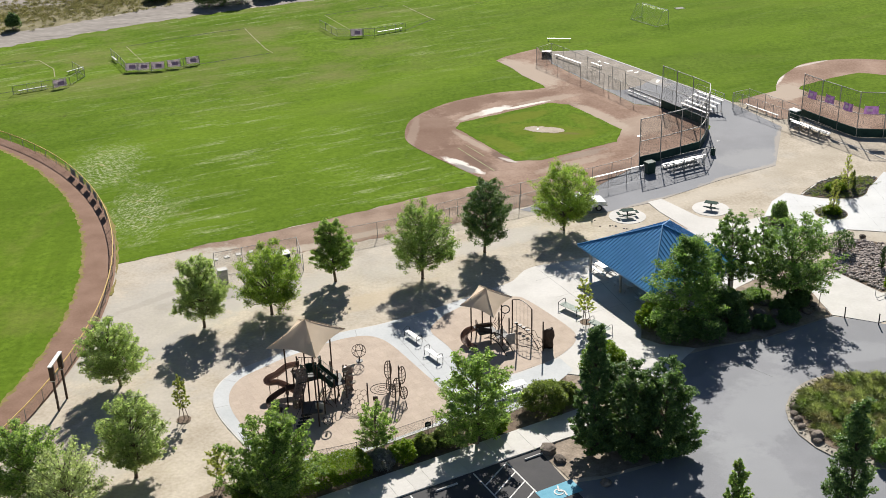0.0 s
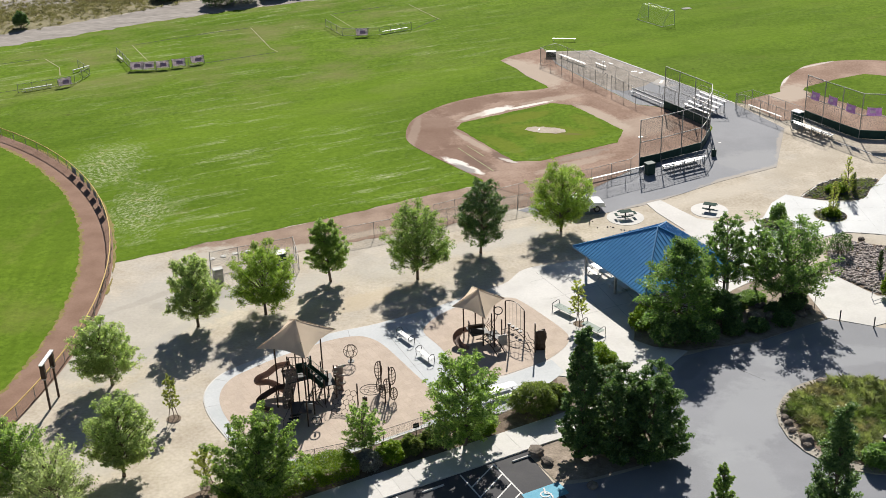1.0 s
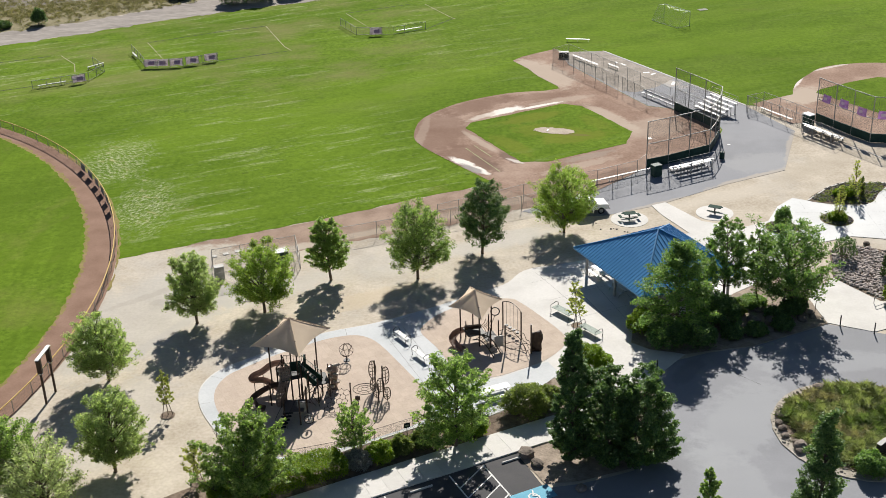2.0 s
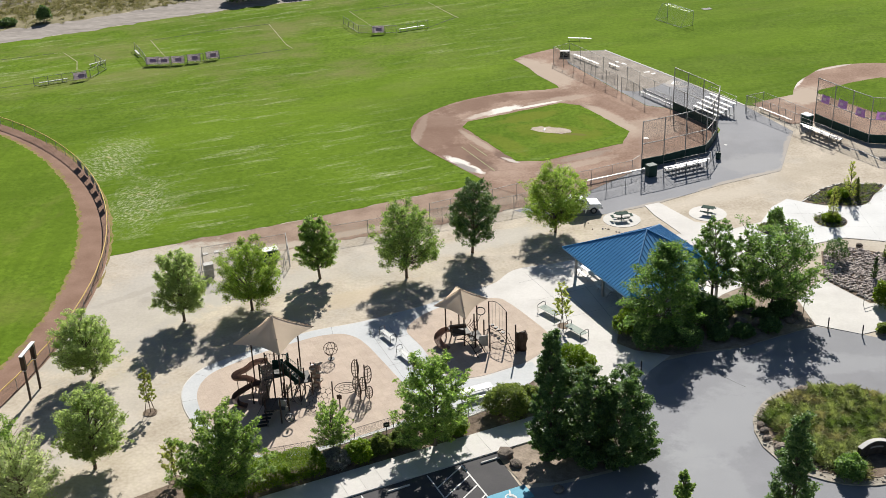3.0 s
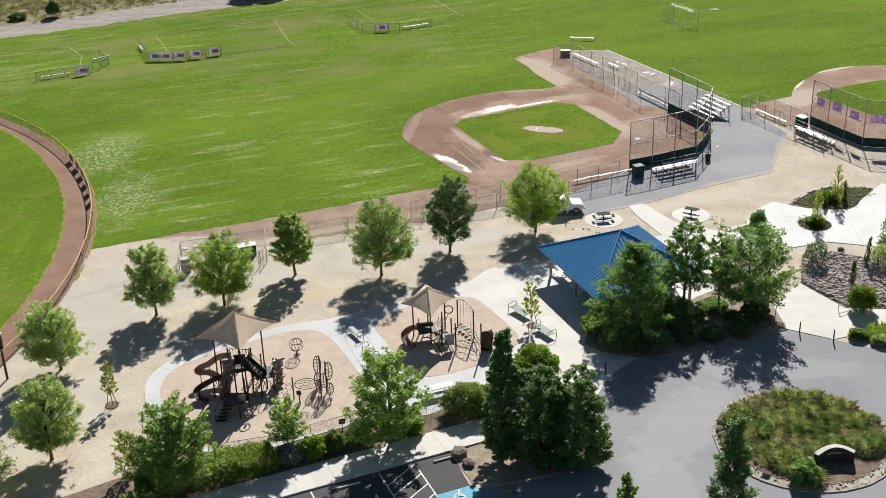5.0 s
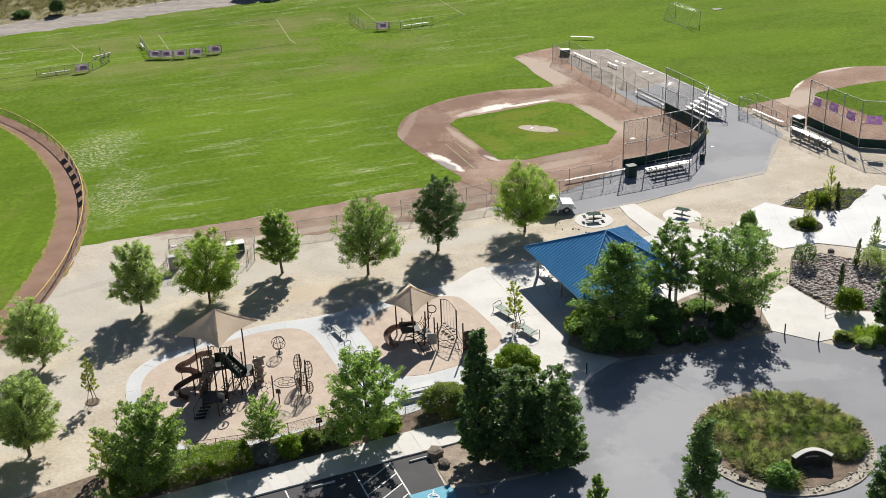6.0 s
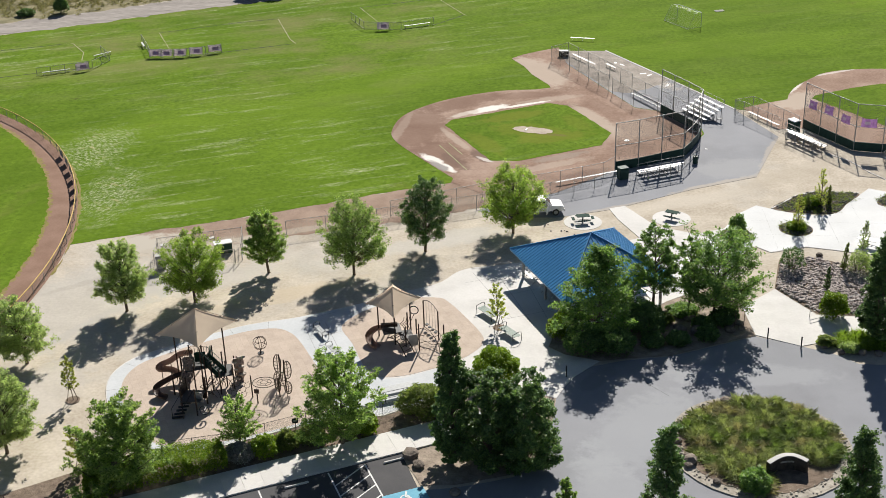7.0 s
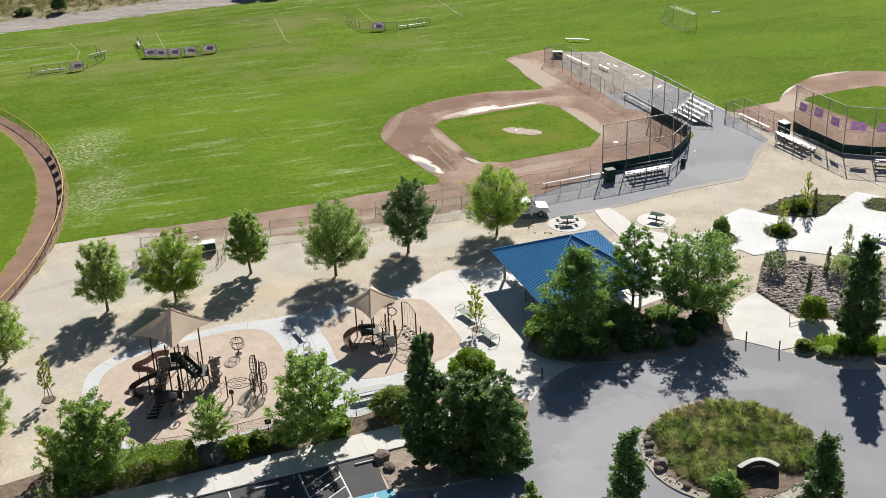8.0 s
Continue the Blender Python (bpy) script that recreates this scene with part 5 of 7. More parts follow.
def base_plate(x, y, rz, w, label):
    bm = bmesh.new()
    v = [bm.verts.new((a * w, b * w, z)) for z in (0, 0.035) for a, b in ((-.5, .5), (.5, .5), (.5, -.1), (0, -.5), (-.5, -.1))]
    bm.faces.new(v[5:])
    for i in range(5):
        bm.faces.new((v[i], v[(i + 1) % 5], v[5 + (i + 1) % 5], v[5 + i]))
    bmesh.ops.recalc_face_normals(bm, faces=bm.faces)
    ob = part("home_plate", bm, M_WHITE)
    ob.matrix_world = pose(x, y, 0.047, 0, 0, rz)
    tagged(ob, label, "home plate")


base_plate(23.5, 148.1, 76, 0.62, "white rubber home plate on the clay")
ob = part("pitchers_plate", one(box, 0, 0, 0.03, 0.7, 0.2, 0.05, 0, 0.01), M_WHITE)
ob.matrix_world = pose(10.6, 151.5, 0.07, 0, 0, 76)
tagged(ob, "white rubber pitching plate on the mound", "pitching plate")

# white kerb along the far edge of the asphalt
bm = bmesh.new()
for a, b in zip([(20.5, 187.0), (27.9, 175.8), (33.4, 167.3)], [(27.9, 175.8), (33.4, 167.3), (37.8, 160.5)]):
    beam(bm, (*a, 0.03), (*b, 0.03), 0.24, 0.07)
tagged(part("trim", bm, M_CONC), "pale concrete edging between asphalt and grass", "edging", kind="structure")


def soccer_goal():
    t = thing("soccer_goal", pose(32.15, 205.9, 0, 0, 0, -55.7), "white tubular soccer goal with a net on the grass", "soccer goal")
    W, Hh, D, top = 6.4, 2.4, -2.6, -1.3
    part("goal_frame", one(tube, [(0, 0, 0), (0, 0, Hh), (W, 0, Hh), (W, 0, 0)], 0.05, 8), M_GOAL, t, "white painted tube frame")
    for x in (0, W):
        part("side_bar", one(tube, [(x, 0, Hh), (x, top, Hh), (x, D, 0.05), (x, 0, 0.05)], 0.03, 6), M_GOAL, t)
    part("ground_bar", one(tube, [(0, D, 0.05), (W, D, 0.05)], 0.035, 6), M_GOAL, t)
    v = [(0, top, Hh), (W, top, Hh), (0, D, .05), (W, D, .05), (0, 0, Hh), (W, 0, Hh), (0, 0, .05), (W, 0, .05)]
    link_mesh("net", v, [(0, 1, 3, 2), (4, 5, 1, 0), (6, 4, 0), (6, 0, 2), (7, 3, 1), (7, 1, 5)], M_NET, t, "white string net")
    return t


M_NET = mesh_wire_material("white_net", (0.45, 0.47, 0.46), 0.10, 0.12)
M_GOAL = material("dull_white_tube", (0.42, 0.46, 0.44), (0.55, 0.58, 0.56), 3, 0.7, bump=0)
soccer_goal()
M_RUT2 = material("dull_cover", (0.20, 0.20, 0.17), (0.28, 0.28, 0.24), 2, 0.9)
ob = part("field_cover", one(box, 0, 0, 0.02, 1.6, 1.1, 0.05, 0, 0.02), M_RUT2)
ob.matrix_world = pose(39.4, 210.6, 0.02, 0, 0, 20)
tagged(ob, "grey square cover set in the grass", "ground cover")


# small practice diamonds far across the field
def banner_screen(x, y, rz, label):
    t = thing("banner_screen", pose(x, y, 0, 0, 0, rz), label, "banner", "purple banners")
    bm = bmesh.new()
    N = 6
    rows = [[bm.verts.new((-0.95 + 1.9 * i / N, 0.06 * math.sin(3 * i / N * 3.1 + j) - 0.12 * j, 1.3 - 1.0 * j / 3)) for i in range(N + 1)] for j in range(4)]
    for j in range(3):
        for i in range(N):
            bm.faces.new((rows[j][i], rows[j + 1][i], rows[j + 1][i + 1], rows[j][i + 1]))
    bmesh.ops.solidify(bm, geom=list(bm.faces), thickness=0.02)
    part("cloth", bm, M_LILAC, t, "sagging pale banner cloth")
    bm = bmesh.new()
    box(bm, 0, 0, 0, 0.95, 0.02, 0.55, m=pose(0.12, -0.34, 0.78, -20.7, 0, 0))
    part("print", bm, M_PURPLE2, t, "purple printed block")
    for s in (-1.0, 1.0):
        part("post", one(tube, [(s, 0.03, 0), (s, 0.03, 1.4)], 0.035, 6), M_STEEL, t)
    return t


M_LILAC = material("pale_print", (0.56, 0.48, 0.54), (0.70, 0.62, 0.67), 3, 0.7, bump=0)
for x, y, rz in [(-59.2, 174.9, 30), (-50.1, 182.3, 8), (-48.3, 182.3, 5), (-46.1, 182.6, 8), (-43.8, 183.5, 14), (-41.2, 184.9, 20), (-16.3, 198.2, 8)]:
    banner_screen(x, y, rz, "purple cloth banner on a low chain link screen")


def hung_banner(x, y, z, rz, w, seed):
    """A wrinkled cloth tied by its corners to the wire of the backstop."""
    t = thing("banner", pose(x, y, z, 0, 0, rz), "wrinkled purple cloth banner hung on the backstop wire", "banner", "backstop banners")
    bm = bmesh.new()
    N = 7
    rows = [[bm.verts.new(((i / N - 0.5) * (w + 0.12 * j / 4), -0.05 + 0.035 * math.sin(i * 1.9 + j * 1.1 + seed) - 0.02 * j, 1.15 - 0.26 * j - 0.05 * math.sin(math.pi * i / N))) for i in range(N + 1)] for j in range(5)]
    for j in range(4):
        for i in range(N):
            bm.faces.new((rows[j][i], rows[j + 1][i], rows[j + 1][i + 1], rows[j][i + 1]))
    bmesh.ops.solidify(bm, geom=list(bm.faces), thickness=0.015)
    part("cloth", bm, M_PURPLE, t)
    part("print", one(box, -0.12 * w, -0.16, 0.62, 0.4 * w, 0.012, 0.35), M_LILAC, t, "pale printed block")
    for s in (-1, 1):
        part("tie", one(tube, [(s * w * 0.5, -0.05, 1.12), (s * w * 0.54, 0.04, 1.25)], 0.015, 5), M_WHITE, t)


for i, (x, y, z, rz, w) in enumerate([(46.5, 152.2, 3.0, -58, 1.3), (48.05, 149.7, 3.2, -58, 1.4), (49.65, 147.15, 3.0, -58, 1.4), (52.0, 145.55, 3.1, -10, 1.7), (55.0, 145.2, 3.1, -3, 1.6)]):
    hung_banner(x, y, z, rz, w, i)


def low_screen(pts, hgt, label):
    fence(pts, hgt, label, 2.2, rails=(1.0, 0.08), post_r=0.04, name="practice_screen", category="practice screen", group="practice screens")


low_screen([(-65.4, 172.2), (-58.0, 176.0), (-56.9, 180.2), (-59.8, 184.0)], 1.3, "low chain link practice backstop on the grass")
low_screen([(-55.4, 190.6), (-52.6, 185.6), (-50.9, 182.2), (-47.0, 181.9), (-40.1, 185.0)], 1.3, "low chain link practice backstop on the grass")
low_screen([(-23.0, 204.7), (-19.6, 198.6), (-17.0, 198.3), (-13.3, 198.4), (-8.2, 201.3)], 1.3, "low chain link practice backstop on the grass")
slat_bench(-62.9, 173.6, 29, 4.2, "white bench beside the practice backstop", mat=M_ALU)
slat_bench(-59.0, 182.6, 50, 3.0, "white bench beside the practice backstop", mat=M_ALU)
slat_bench(-54.2, 187.9, -60, 2.6, "white bench beside the practice backstop", mat=M_ALU)
slat_bench(-10.9, 200.2, 28, 4.6, "white bench beside the practice backstop", mat=M_ALU)
M_CHALK = material("worn_base_line", (0.22, 0.225, 0.11), (0.36, 0.34, 0.20), 1.5, 0.95, fine=7)
M_RUT = material("worn_turf_line", (0.03, 0.045, 0.012), (0.05, 0.07, 0.02), 1.5, 0.95, fine=7)


def worn_line(pts, w, mat, label, seed, z=0.032):
    a = along(pts, 0.8)
    rnd = random.Random(seed)
    v, f = [], []
    for i, (x, y) in enumerate(a):
        p, q = a[max(0, i - 1)], a[min(len(a) - 1, i + 1)]
        d = math.atan2(q[1] - p[1], q[0] - p[0]) + math.pi / 2
        k = w * rnd.uniform(0.25, 0.6)
        v += [(x + k * math.cos(d), y + k * math.sin(d), z), (x - k * math.cos(d), y - k * math.sin(d), z)]
    f = [(2 * i, 2 * i + 1, 2 * i + 3, 2 * i + 2) for i in range(len(a) - 1)]
    tagged(link_mesh("base_line", v, f, mat), label, "base line", kind="structure")


for i, (pts, w, mt) in enumerate([([(-61.6, 180.3), (-63.0, 184.5), (-66.8, 189.4), (-68.4, 189.2)], 0.17, M_CHALK), ([(-68.4, 189.2), (-77.3, 185.4), (-90, 178)], 0.28, M_RUT), ([(-59.9, 176.0), (-66, 173.6), (-78, 168)], 0.28, M_RUT),
                                ([(-49.0, 186.0), (-54.3, 196.0)], 0.17, M_CHALK), ([(-54.3, 196.0), (-42.3, 202.6), (-36, 205)], 0.28, M_RUT), ([(-40.1, 185.0), (-29.6, 190.0)], 0.28, M_RUT), ([(-36, 205), (-30.8, 192.5), (-29.3, 190.2)], 0.17, M_CHALK),
                                ([(-17.5, 202.0), (-23.0, 212.6)], 0.17, M_CHALK), ([(-23.0, 212.6), (-12, 218)], 0.28, M_RUT), ([(-8.2, 201.3), (-3.8, 207.8)], 0.28, M_RUT), ([(-9.3, 218.0), (-4.2, 208.6), (-3.4, 207.4)], 0.17, M_CHALK)]):
    worn_line(pts, w, mt, "worn base line of a practice diamond in the grass", i)

for i, pts in enumerate([[(0.0, 145.6), (4.4, 137.5)], [(1.1, 146.4), (3.3, 142.5)]]):
    worn_line(pts, 0.16, M_CHALK, "faint chalk line on the clay infield", 40 + i, 0.05)

# park furniture
def picnic_table(x, y, rz, label, length=1.9, mat=None, frame=None, style="pedestal", group="picnic tables", z=0.0, sides=2):
    t = thing("picnic_table", pose(x, y, z, 0, 0, rz), label, "picnic table", group)
    mat, frame = mat or M_DGREEN2, frame or M_BLACK
    part("tabletop", one(box, 0, 0, 0.75, length, 0.8, 0.05, 0, 0.015), mat, t)
    for s in (-1, 1):
        part("bench_seat", one(box, 0, s * 0.72, 0.45, length, 0.27, 0.05, 0, 0.012), mat, t)
    if style == "pedestal":
        part("pedestal", one(tube, [(0, 0, 0), (0, 0, 0.72)], 0.07, 8), frame, t)
        for s in (-1, 1):
            part("bench_arm", one(tube, [(0, 0, 0.3), (0, s * 0.72, 0.3), (0, s * 0.72, 0.43)], 0.035, 6), frame, t)
        if sides == 4:
            for s in (-1, 1):
                part("bench_seat", one(box, s * 1.05, 0, 0.45, 0.3, 0.8, 0.05, 0, 0.012), mat, t)
                part("bench_arm", one(tube, [(0, 0, 0.28), (s * 1.05, 0, 0.28), (s * 1.05, 0, 0.43)], 0.035, 6), frame, t)
    else:
        for s in (-1, 1):
            bm = bmesh.new()
            px = s * length * 0.36
            tube(bm, [(px, -0.85, 0), (px, -0.2, 0.7)], 0.035, 6)
            tube(bm, [(px, 0.85, 0), (px, 0.2, 0.7)], 0.035, 6)
            tube(bm, [(px, -0.75, 0.42), (px, 0.75, 0.42)], 0.03, 6)
            part("leg_frame", bm, frame, t)
    return t


M_DGREEN2 = material("green_coated_mesh", (0.045, 0.07, 0.06), (0.075, 0.105, 0.09), 6, 0.95, bump=0, spec=0.04)
M_SAGE = material("sage_coated_mesh", (0.20, 0.245, 0.215), (0.29, 0.34, 0.30), 6, 0.7, bump=0)
M_GREYMESH = material("grey_coated_mesh", (0.25, 0.26, 0.26), (0.38, 0.39, 0.39), 6, 0.4, bump=0)
for k, (x, y, rz) in enumerate([(18.6, 123.3, 12), (28.1, 124.8, -24)]):
    sheet("table_pad", arc(x, y, 2.05, 0, 360, 36)[:-1], 0.03, M_CONC, "round pale concrete pad under a picnic table", "concrete pad", thick=0.03)
    picnic_table(x, y, rz, "dark green steel picnic table with attached benches on a round pad", 1.4, sides=4 if k == 0 else 2, z=0.03)
picnic_table(3.9, 87.6, 27, "grey metal picnic table with attached benches beside the playground", 2.9, M_GREYMESH, M_BLACK, "frame", z=0.05)
for u in range(3):
    for v in range(3):
        a = radians(27.8)
        lx, ly = 2.0 + 3.6 * u, -2.0 - 3.7 * v
        picnic_table(11.75 + lx * math.cos(a) - ly * math.sin(a), 110.35 + lx * math.sin(a) + ly * math.cos(a), -62, "pale metal picnic table under the pavilion roof", 2.4, M_ALU, M_STEEL, "frame", group="pavilion tables", z=0.05)


def park_bench(x, y, rz, label, length=1.8, mat=None, back=True, deep=4):
    t = thing("park_bench", pose(x, y, 0.05, 0, 0, rz), label, "bench", "park benches")
    mat = mat or M_GREYMESH
    for k in range(deep):
        part("slat", one(box, 0, 0.30 - 0.12 * deep + 0.12 * k, 0.45, length, 0.112, 0.03), mat, t)
    for k in range(5 if back else 0):
        part("back_slat", one(box, 0, 0.27 + 0.03 * k, 0.58 + 0.12 * k, length, 0.03, 0.09), mat, t)
    for s in (-1, 1):
        px = s * length * 0.5
        part("arm_frame", one(tube, [(px, 0.2 - 0.12 * deep, 0), (px, 0.16 - 0.12 * deep, 0.72), (px, 0.0, 0.86), (px, 0.26, 0.78), (px, 0.32, 0.42), (px, 0.30, 0)], 0.03, 6), M_BLACK, t, "black steel arm and leg loop")
    part("stretcher", one(tube, [(-length / 2, 0, 0.4), (length / 2, 0, 0.4)], 0.025, 6), M_BLACK, t)
    return t


park_bench(-4.5, 97.2, -54, "pale grey backless park bench with black arms on the concrete walk", 2.0, M_GREYMESH, False)
park_bench(-2.6, 93.8, -54, "pale grey backless park bench with black arms on the concrete walk", 2.0, M_GREYMESH, False)
park_bench(10.5, 101.9, -48, "grey-green mesh bench with black arms beside a young tree", 2.3, M_SAGE, False, deep=7)
park_bench(12.8, 98.3, -50, "grey-green mesh bench with black arms beside a young tree", 2.3, M_SAGE, False, deep=7)
for x, y in ((47.5, 119.0), (50.7, 121.8)):
    picnic_table(x, y, -28, "pale metal picnic table with attached benches on the white plaza", 2.0, M_ALU, M_BLACK, z=0.056)


def pickup_truck():
    """Its nose points along +x; the driver's door stands open."""
    t = thing("pickup_truck", pose(13.6, 125.3, 0.03, 0, 0, 14), "white pickup truck with its door open under a tree", "pickup truck")
    bm = bmesh.new()
    prof = [(-2.75, 0.55), (-2.75, 1.05), (-0.75, 1.08), (-0.7, 1.72), (-0.45, 1.84), (0.75, 1.84), (1.45, 1.16), (2.65, 1.05), (2.78, 0.9), (2.78, 0.5)]
    a = [bm.verts.new((x, -0.95 + (0.14 if z > 1.3 else 0), z)) for x, z in prof]
    b = [bm.verts.new((x, 0.95 - (0.14 if z > 1.3 else 0), z)) for x, z in prof]
    bm.faces.new(a)
    bm.faces.new(b[::-1])
    for i in range(len(prof)):
        j = (i + 1) % len(prof)
        bm.faces.new((a[i], b[i], b[j], a[j]))
    bmesh.ops.recalc_face_normals(bm, faces=bm.faces)
    bmesh.ops.bevel(bm, geom=list(bm.edges), offset=0.05, segments=2, affect='EDGES')
    body = part("body", bm, M_WHITE, t)
    part("bed_liner", one(box, -1.72, 0, 1.07, 1.8, 1.5, 0.06), M_BLACK, t, "dark truck bed")
    part("windscreen", one(box, 0, 0, 0, 0.86, 1.4, 0.03, m=pose(1.13, 0, 1.52, 0, 43, 0)), M_GLASS, body)
    for s in (-1, 1):
        part("side_window", one(box, 0.05, s * 0.86, 1.5, 1.25, 0.03, 0.4), M_GLASS, body)
    part("rear_window", one(box, -0.74, 0, 1.45, 0.03, 1.3, 0.36), M_GLASS, body)
    for s in (-1, 1):
        part("headlight", one(box, 2.77, s * 0.72, 0.82, 0.06, 0.34, 0.16, 0, 0.02), M_ALU, body)
        for px in (-1.75, 1.85):
            w = part("wheel", one(tube, [(0, -0.12, 0), (0, 0.12, 0)], 0.38, 18), M_BLACK, t, "black rubber tyre")
            w.matrix_basis = pose(px, s * 0.86, 0.38)
            r = part("rim", one(tube, [(0, -0.13, 0), (0, 0.13, 0)], 0.22, 14), M_STEEL, w)
    part("bumper", one(box, 2.84, 0, 0.55, 0.14, 1.8, 0.2, 0, 0.03), M_STEEL, t)
    d = part("door", one(box, -0.5, 0, 0.95, 1.0, 0.08, 0.85, 0, 0.03), M_WHITE, t, "open white door")
    d.matrix_basis = pose(1.05, -0.95, 0.05, 0, 0, 65)
    part("door_window", one(box, -0.5, 0, 1.55, 0.85, 0.03, 0.34), M_GLASS, d)
    return t


M_GLASS = material("dark_glass", (0.01, 0.012, 0.014), (0.02, 0.022, 0.025), 2, 0.08, bump=0, spec=0.6)
pickup_truck()


def sign_frame():
    t = thing("tall_sign", pose(-34.1, 86.6, 0), "tall dark brown two post sign frame with a white top", "sign")
    for x, y in ((0, 0), (0.15, 1.9)):
        part("post", one(box, x, y, 2.2, 0.17, 0.17, 4.4, 0, 0.015), M_BROWN, t, "dark brown square post")
        part("case", one(box, x, y, 3.7, 0.40, 0.34, 1.35, 0, 0.03), M_BROWN, t, "dark brown boxed upper post")
        part("collar", one(box, x, y, 2.98, 0.30, 0.26, 0.07, 0, 0.01), M_WHITE, t, "small white collar")
    part("cap", one(beam, (0.0, -0.35, 4.46), (0.17, 2.25, 4.46), 0.34, 0.08), M_WHITE, t, "white weathered top cap")
    part("crossbar", one(beam, (0.02, 0.1, 3.2), (0.14, 1.8, 3.2), 0.05, 0.07), M_STEEL, t)
    return t


sign_frame()


def bollard(x, y):
    t = thing("bollard", pose(x, y, 0), "slim black steel bollard at the edge of the drive", "bollard", "bollards")
    part("shaft", one(tube, [(0, 0, 0), (0, 0, 1.1)], 0.06, 8), M_BLACK, t)
    part("cap", one(tube, [(0, 0, 1.1), (0, 0, 1.16)], 0.07, 8, 0.03), M_BLACK, t)


for x, y in ((35.5, 99.3), (38.2, 97.9), (18.0, 91.6)):
    bollard(x, y)


def small_sign(x, y, hgt, w, label, mat):
    t = thing("sign", pose(x, y, 0, 0, 0, 20), label, "sign", "small signs")
    part("post", one(tube, [(0, 0, 0), (0, 0, hgt)], 0.035, 6), M_BLACK, t)
    part("plate", one(box, 0, -0.05, hgt - w * 0.45, w, 0.02, w * 0.9, 0, 0.01), mat, t)
    part("print", one(box, 0, -0.065, hgt - w * 0.45, w * 0.6, 0.01, w * 0.3), M_STEEL, t)


small_sign(-2.9, 80.9, 1.9, 0.5, "small dark sign on a thin black post in the hedge", M_BLACK)
fence([(-13.0, 78.0), (-8.5, 79.5), (-2.6, 82.9), (3.4, 84.6), (5.4, 86.0)], 1.05, "low thin black rail fence along the playground edge", 3.0, M_LINKD, post_r=0.025, post_mat=M_BLACK, name="rail_fence", category="rail fence", group="")


# car park markings
def stripe(pts, w, z, mat, label, name="parking_line", category="parking line"):
    bm = bmesh.new()
    for a, b in zip(pts, pts[1:]):
        d = Vector((b[0] - a[0], b[1] - a[1], 0)).normalized()
        n = Vector((-d.y, d.x, 0)) * w / 2
        A, B = Vector((*a, z)) - d * w / 2, Vector((*b, z)) + d * w / 2
        bm.faces.new([bm.verts.new(p) for p in (A - n, B - n, B + n, A + n)])
        z += 0.002
    tagged(part(name, bm, mat), label, category, kind="structure")


M_LINE = material("worn_white_paint", (0.45, 0.45, 0.44), (0.78, 0.78, 0.77), 1.2, 0.8, fine=14, fine_amount=0.5)
M_HBLUE = material("blue_paint", (0.09, 0.30, 0.42), (0.17, 0.42, 0.54), 1.2, 0.8, fine=14)
for u, n in ((-5.3, 6.5), (-8.2, 6.5), (-13.6, 6.5), (-16.4, 6.5), (-19.1, 6.5), (-21.9, 6.5)):
    stripe([site(u, -0.25), site(u, -n)], 0.12, 0.028, M_LINE, "worn white parking bay line")
for k in range(4):
    stripe([site(-5.3, -0.3 - 1.35 * k), site(-8.2, -2.0 - 1.35 * k)], 0.12, 0.036, M_LINE, "worn white hatching beside a parking bay")
stripe([site(-4.6, -5.4), site(-3.0, -5.4)], 1.6, 0.03, M_HBLUE, "blue painted square with a wheelchair symbol", "parking_symbol_field", "parking symbol")
c0 = site(-3.85, -5.45)
wheel = [(c0[0] + 0.34 * math.cos(a), c0[1] + 0.34 * math.sin(a)) for a in np.linspace(0.6, 5.8, 14)]
stripe(wheel, 0.1, 0.04, M_LINE, "white wheelchair symbol on the blue square", "parking_symbol", "parking symbol")
stripe([(c0[0] - 0.05, c0[1] + 0.7), (c0[0], c0[1] + 0.1), (c0[0] + 0.4, c0[1] + 0.05), (c0[0] + 0.55, c0[1] - 0.4)], 0.12, 0.072, M_LINE, "white wheelchair symbol on the blue square", "parking_symbol", "parking symbol")
for u in (-3.0, -10.8, -17.8):
    ob = part("wheel_stop", one(box, 0, 0, 0.075, 1.85, 0.16, 0.13, 0, 0.03), M_CONC)
    ob.matrix_world = pose(*site(u, -0.75), 0.015, 0, 0, SITE)
    tagged(ob, "pale concrete wheel stop in a parking bay", "wheel stop", "wheel stops")


# boulders and stones
def stone_mesh(seed, rough=0.25):
    rng = np.random.default_rng(seed)
    bm = bmesh.new()
    bmesh.ops.create_icosphere(bm, subdivisions=2, radius=0.5)
    off = Vector(rng.uniform(-9, 9, 3))
    for v in bm.verts:
        n = noise.noise(v.co * 2.2 + off) + 0.5 * noise.noise(v.co * 5 + off)
        v.co *= 1 + rough * n
        v.co.z *= 0.72
        if v.co.z < -0.2:
            v.co.z = -0.2
    me = bpy.data.meshes.new("boulder")
    bm.to_mesh(me)
    bm.free()
    me.materials.append(M_ROCK)
    return me


STONES = [stone_mesh(k) for k in range(5)]


def boulder(x, y, s, seed, z=0.0, label="rough brown boulder in the planting bed"):
    rng = random.Random(seed)
    ob = new("boulder", STONES[seed % 5])
    k = s * rng.uniform(0.85, 1.15)
    ob.matrix_world = pose(x, y, z + 0.18 * k, 0, 0, rng.uniform(0, 360)) @ Matrix.Diagonal((k * rng.uniform(0.9, 1.4), k, k * rng.uniform(0.8, 1.1), 1))
    tagged(ob, label, "boulder", "boulders")


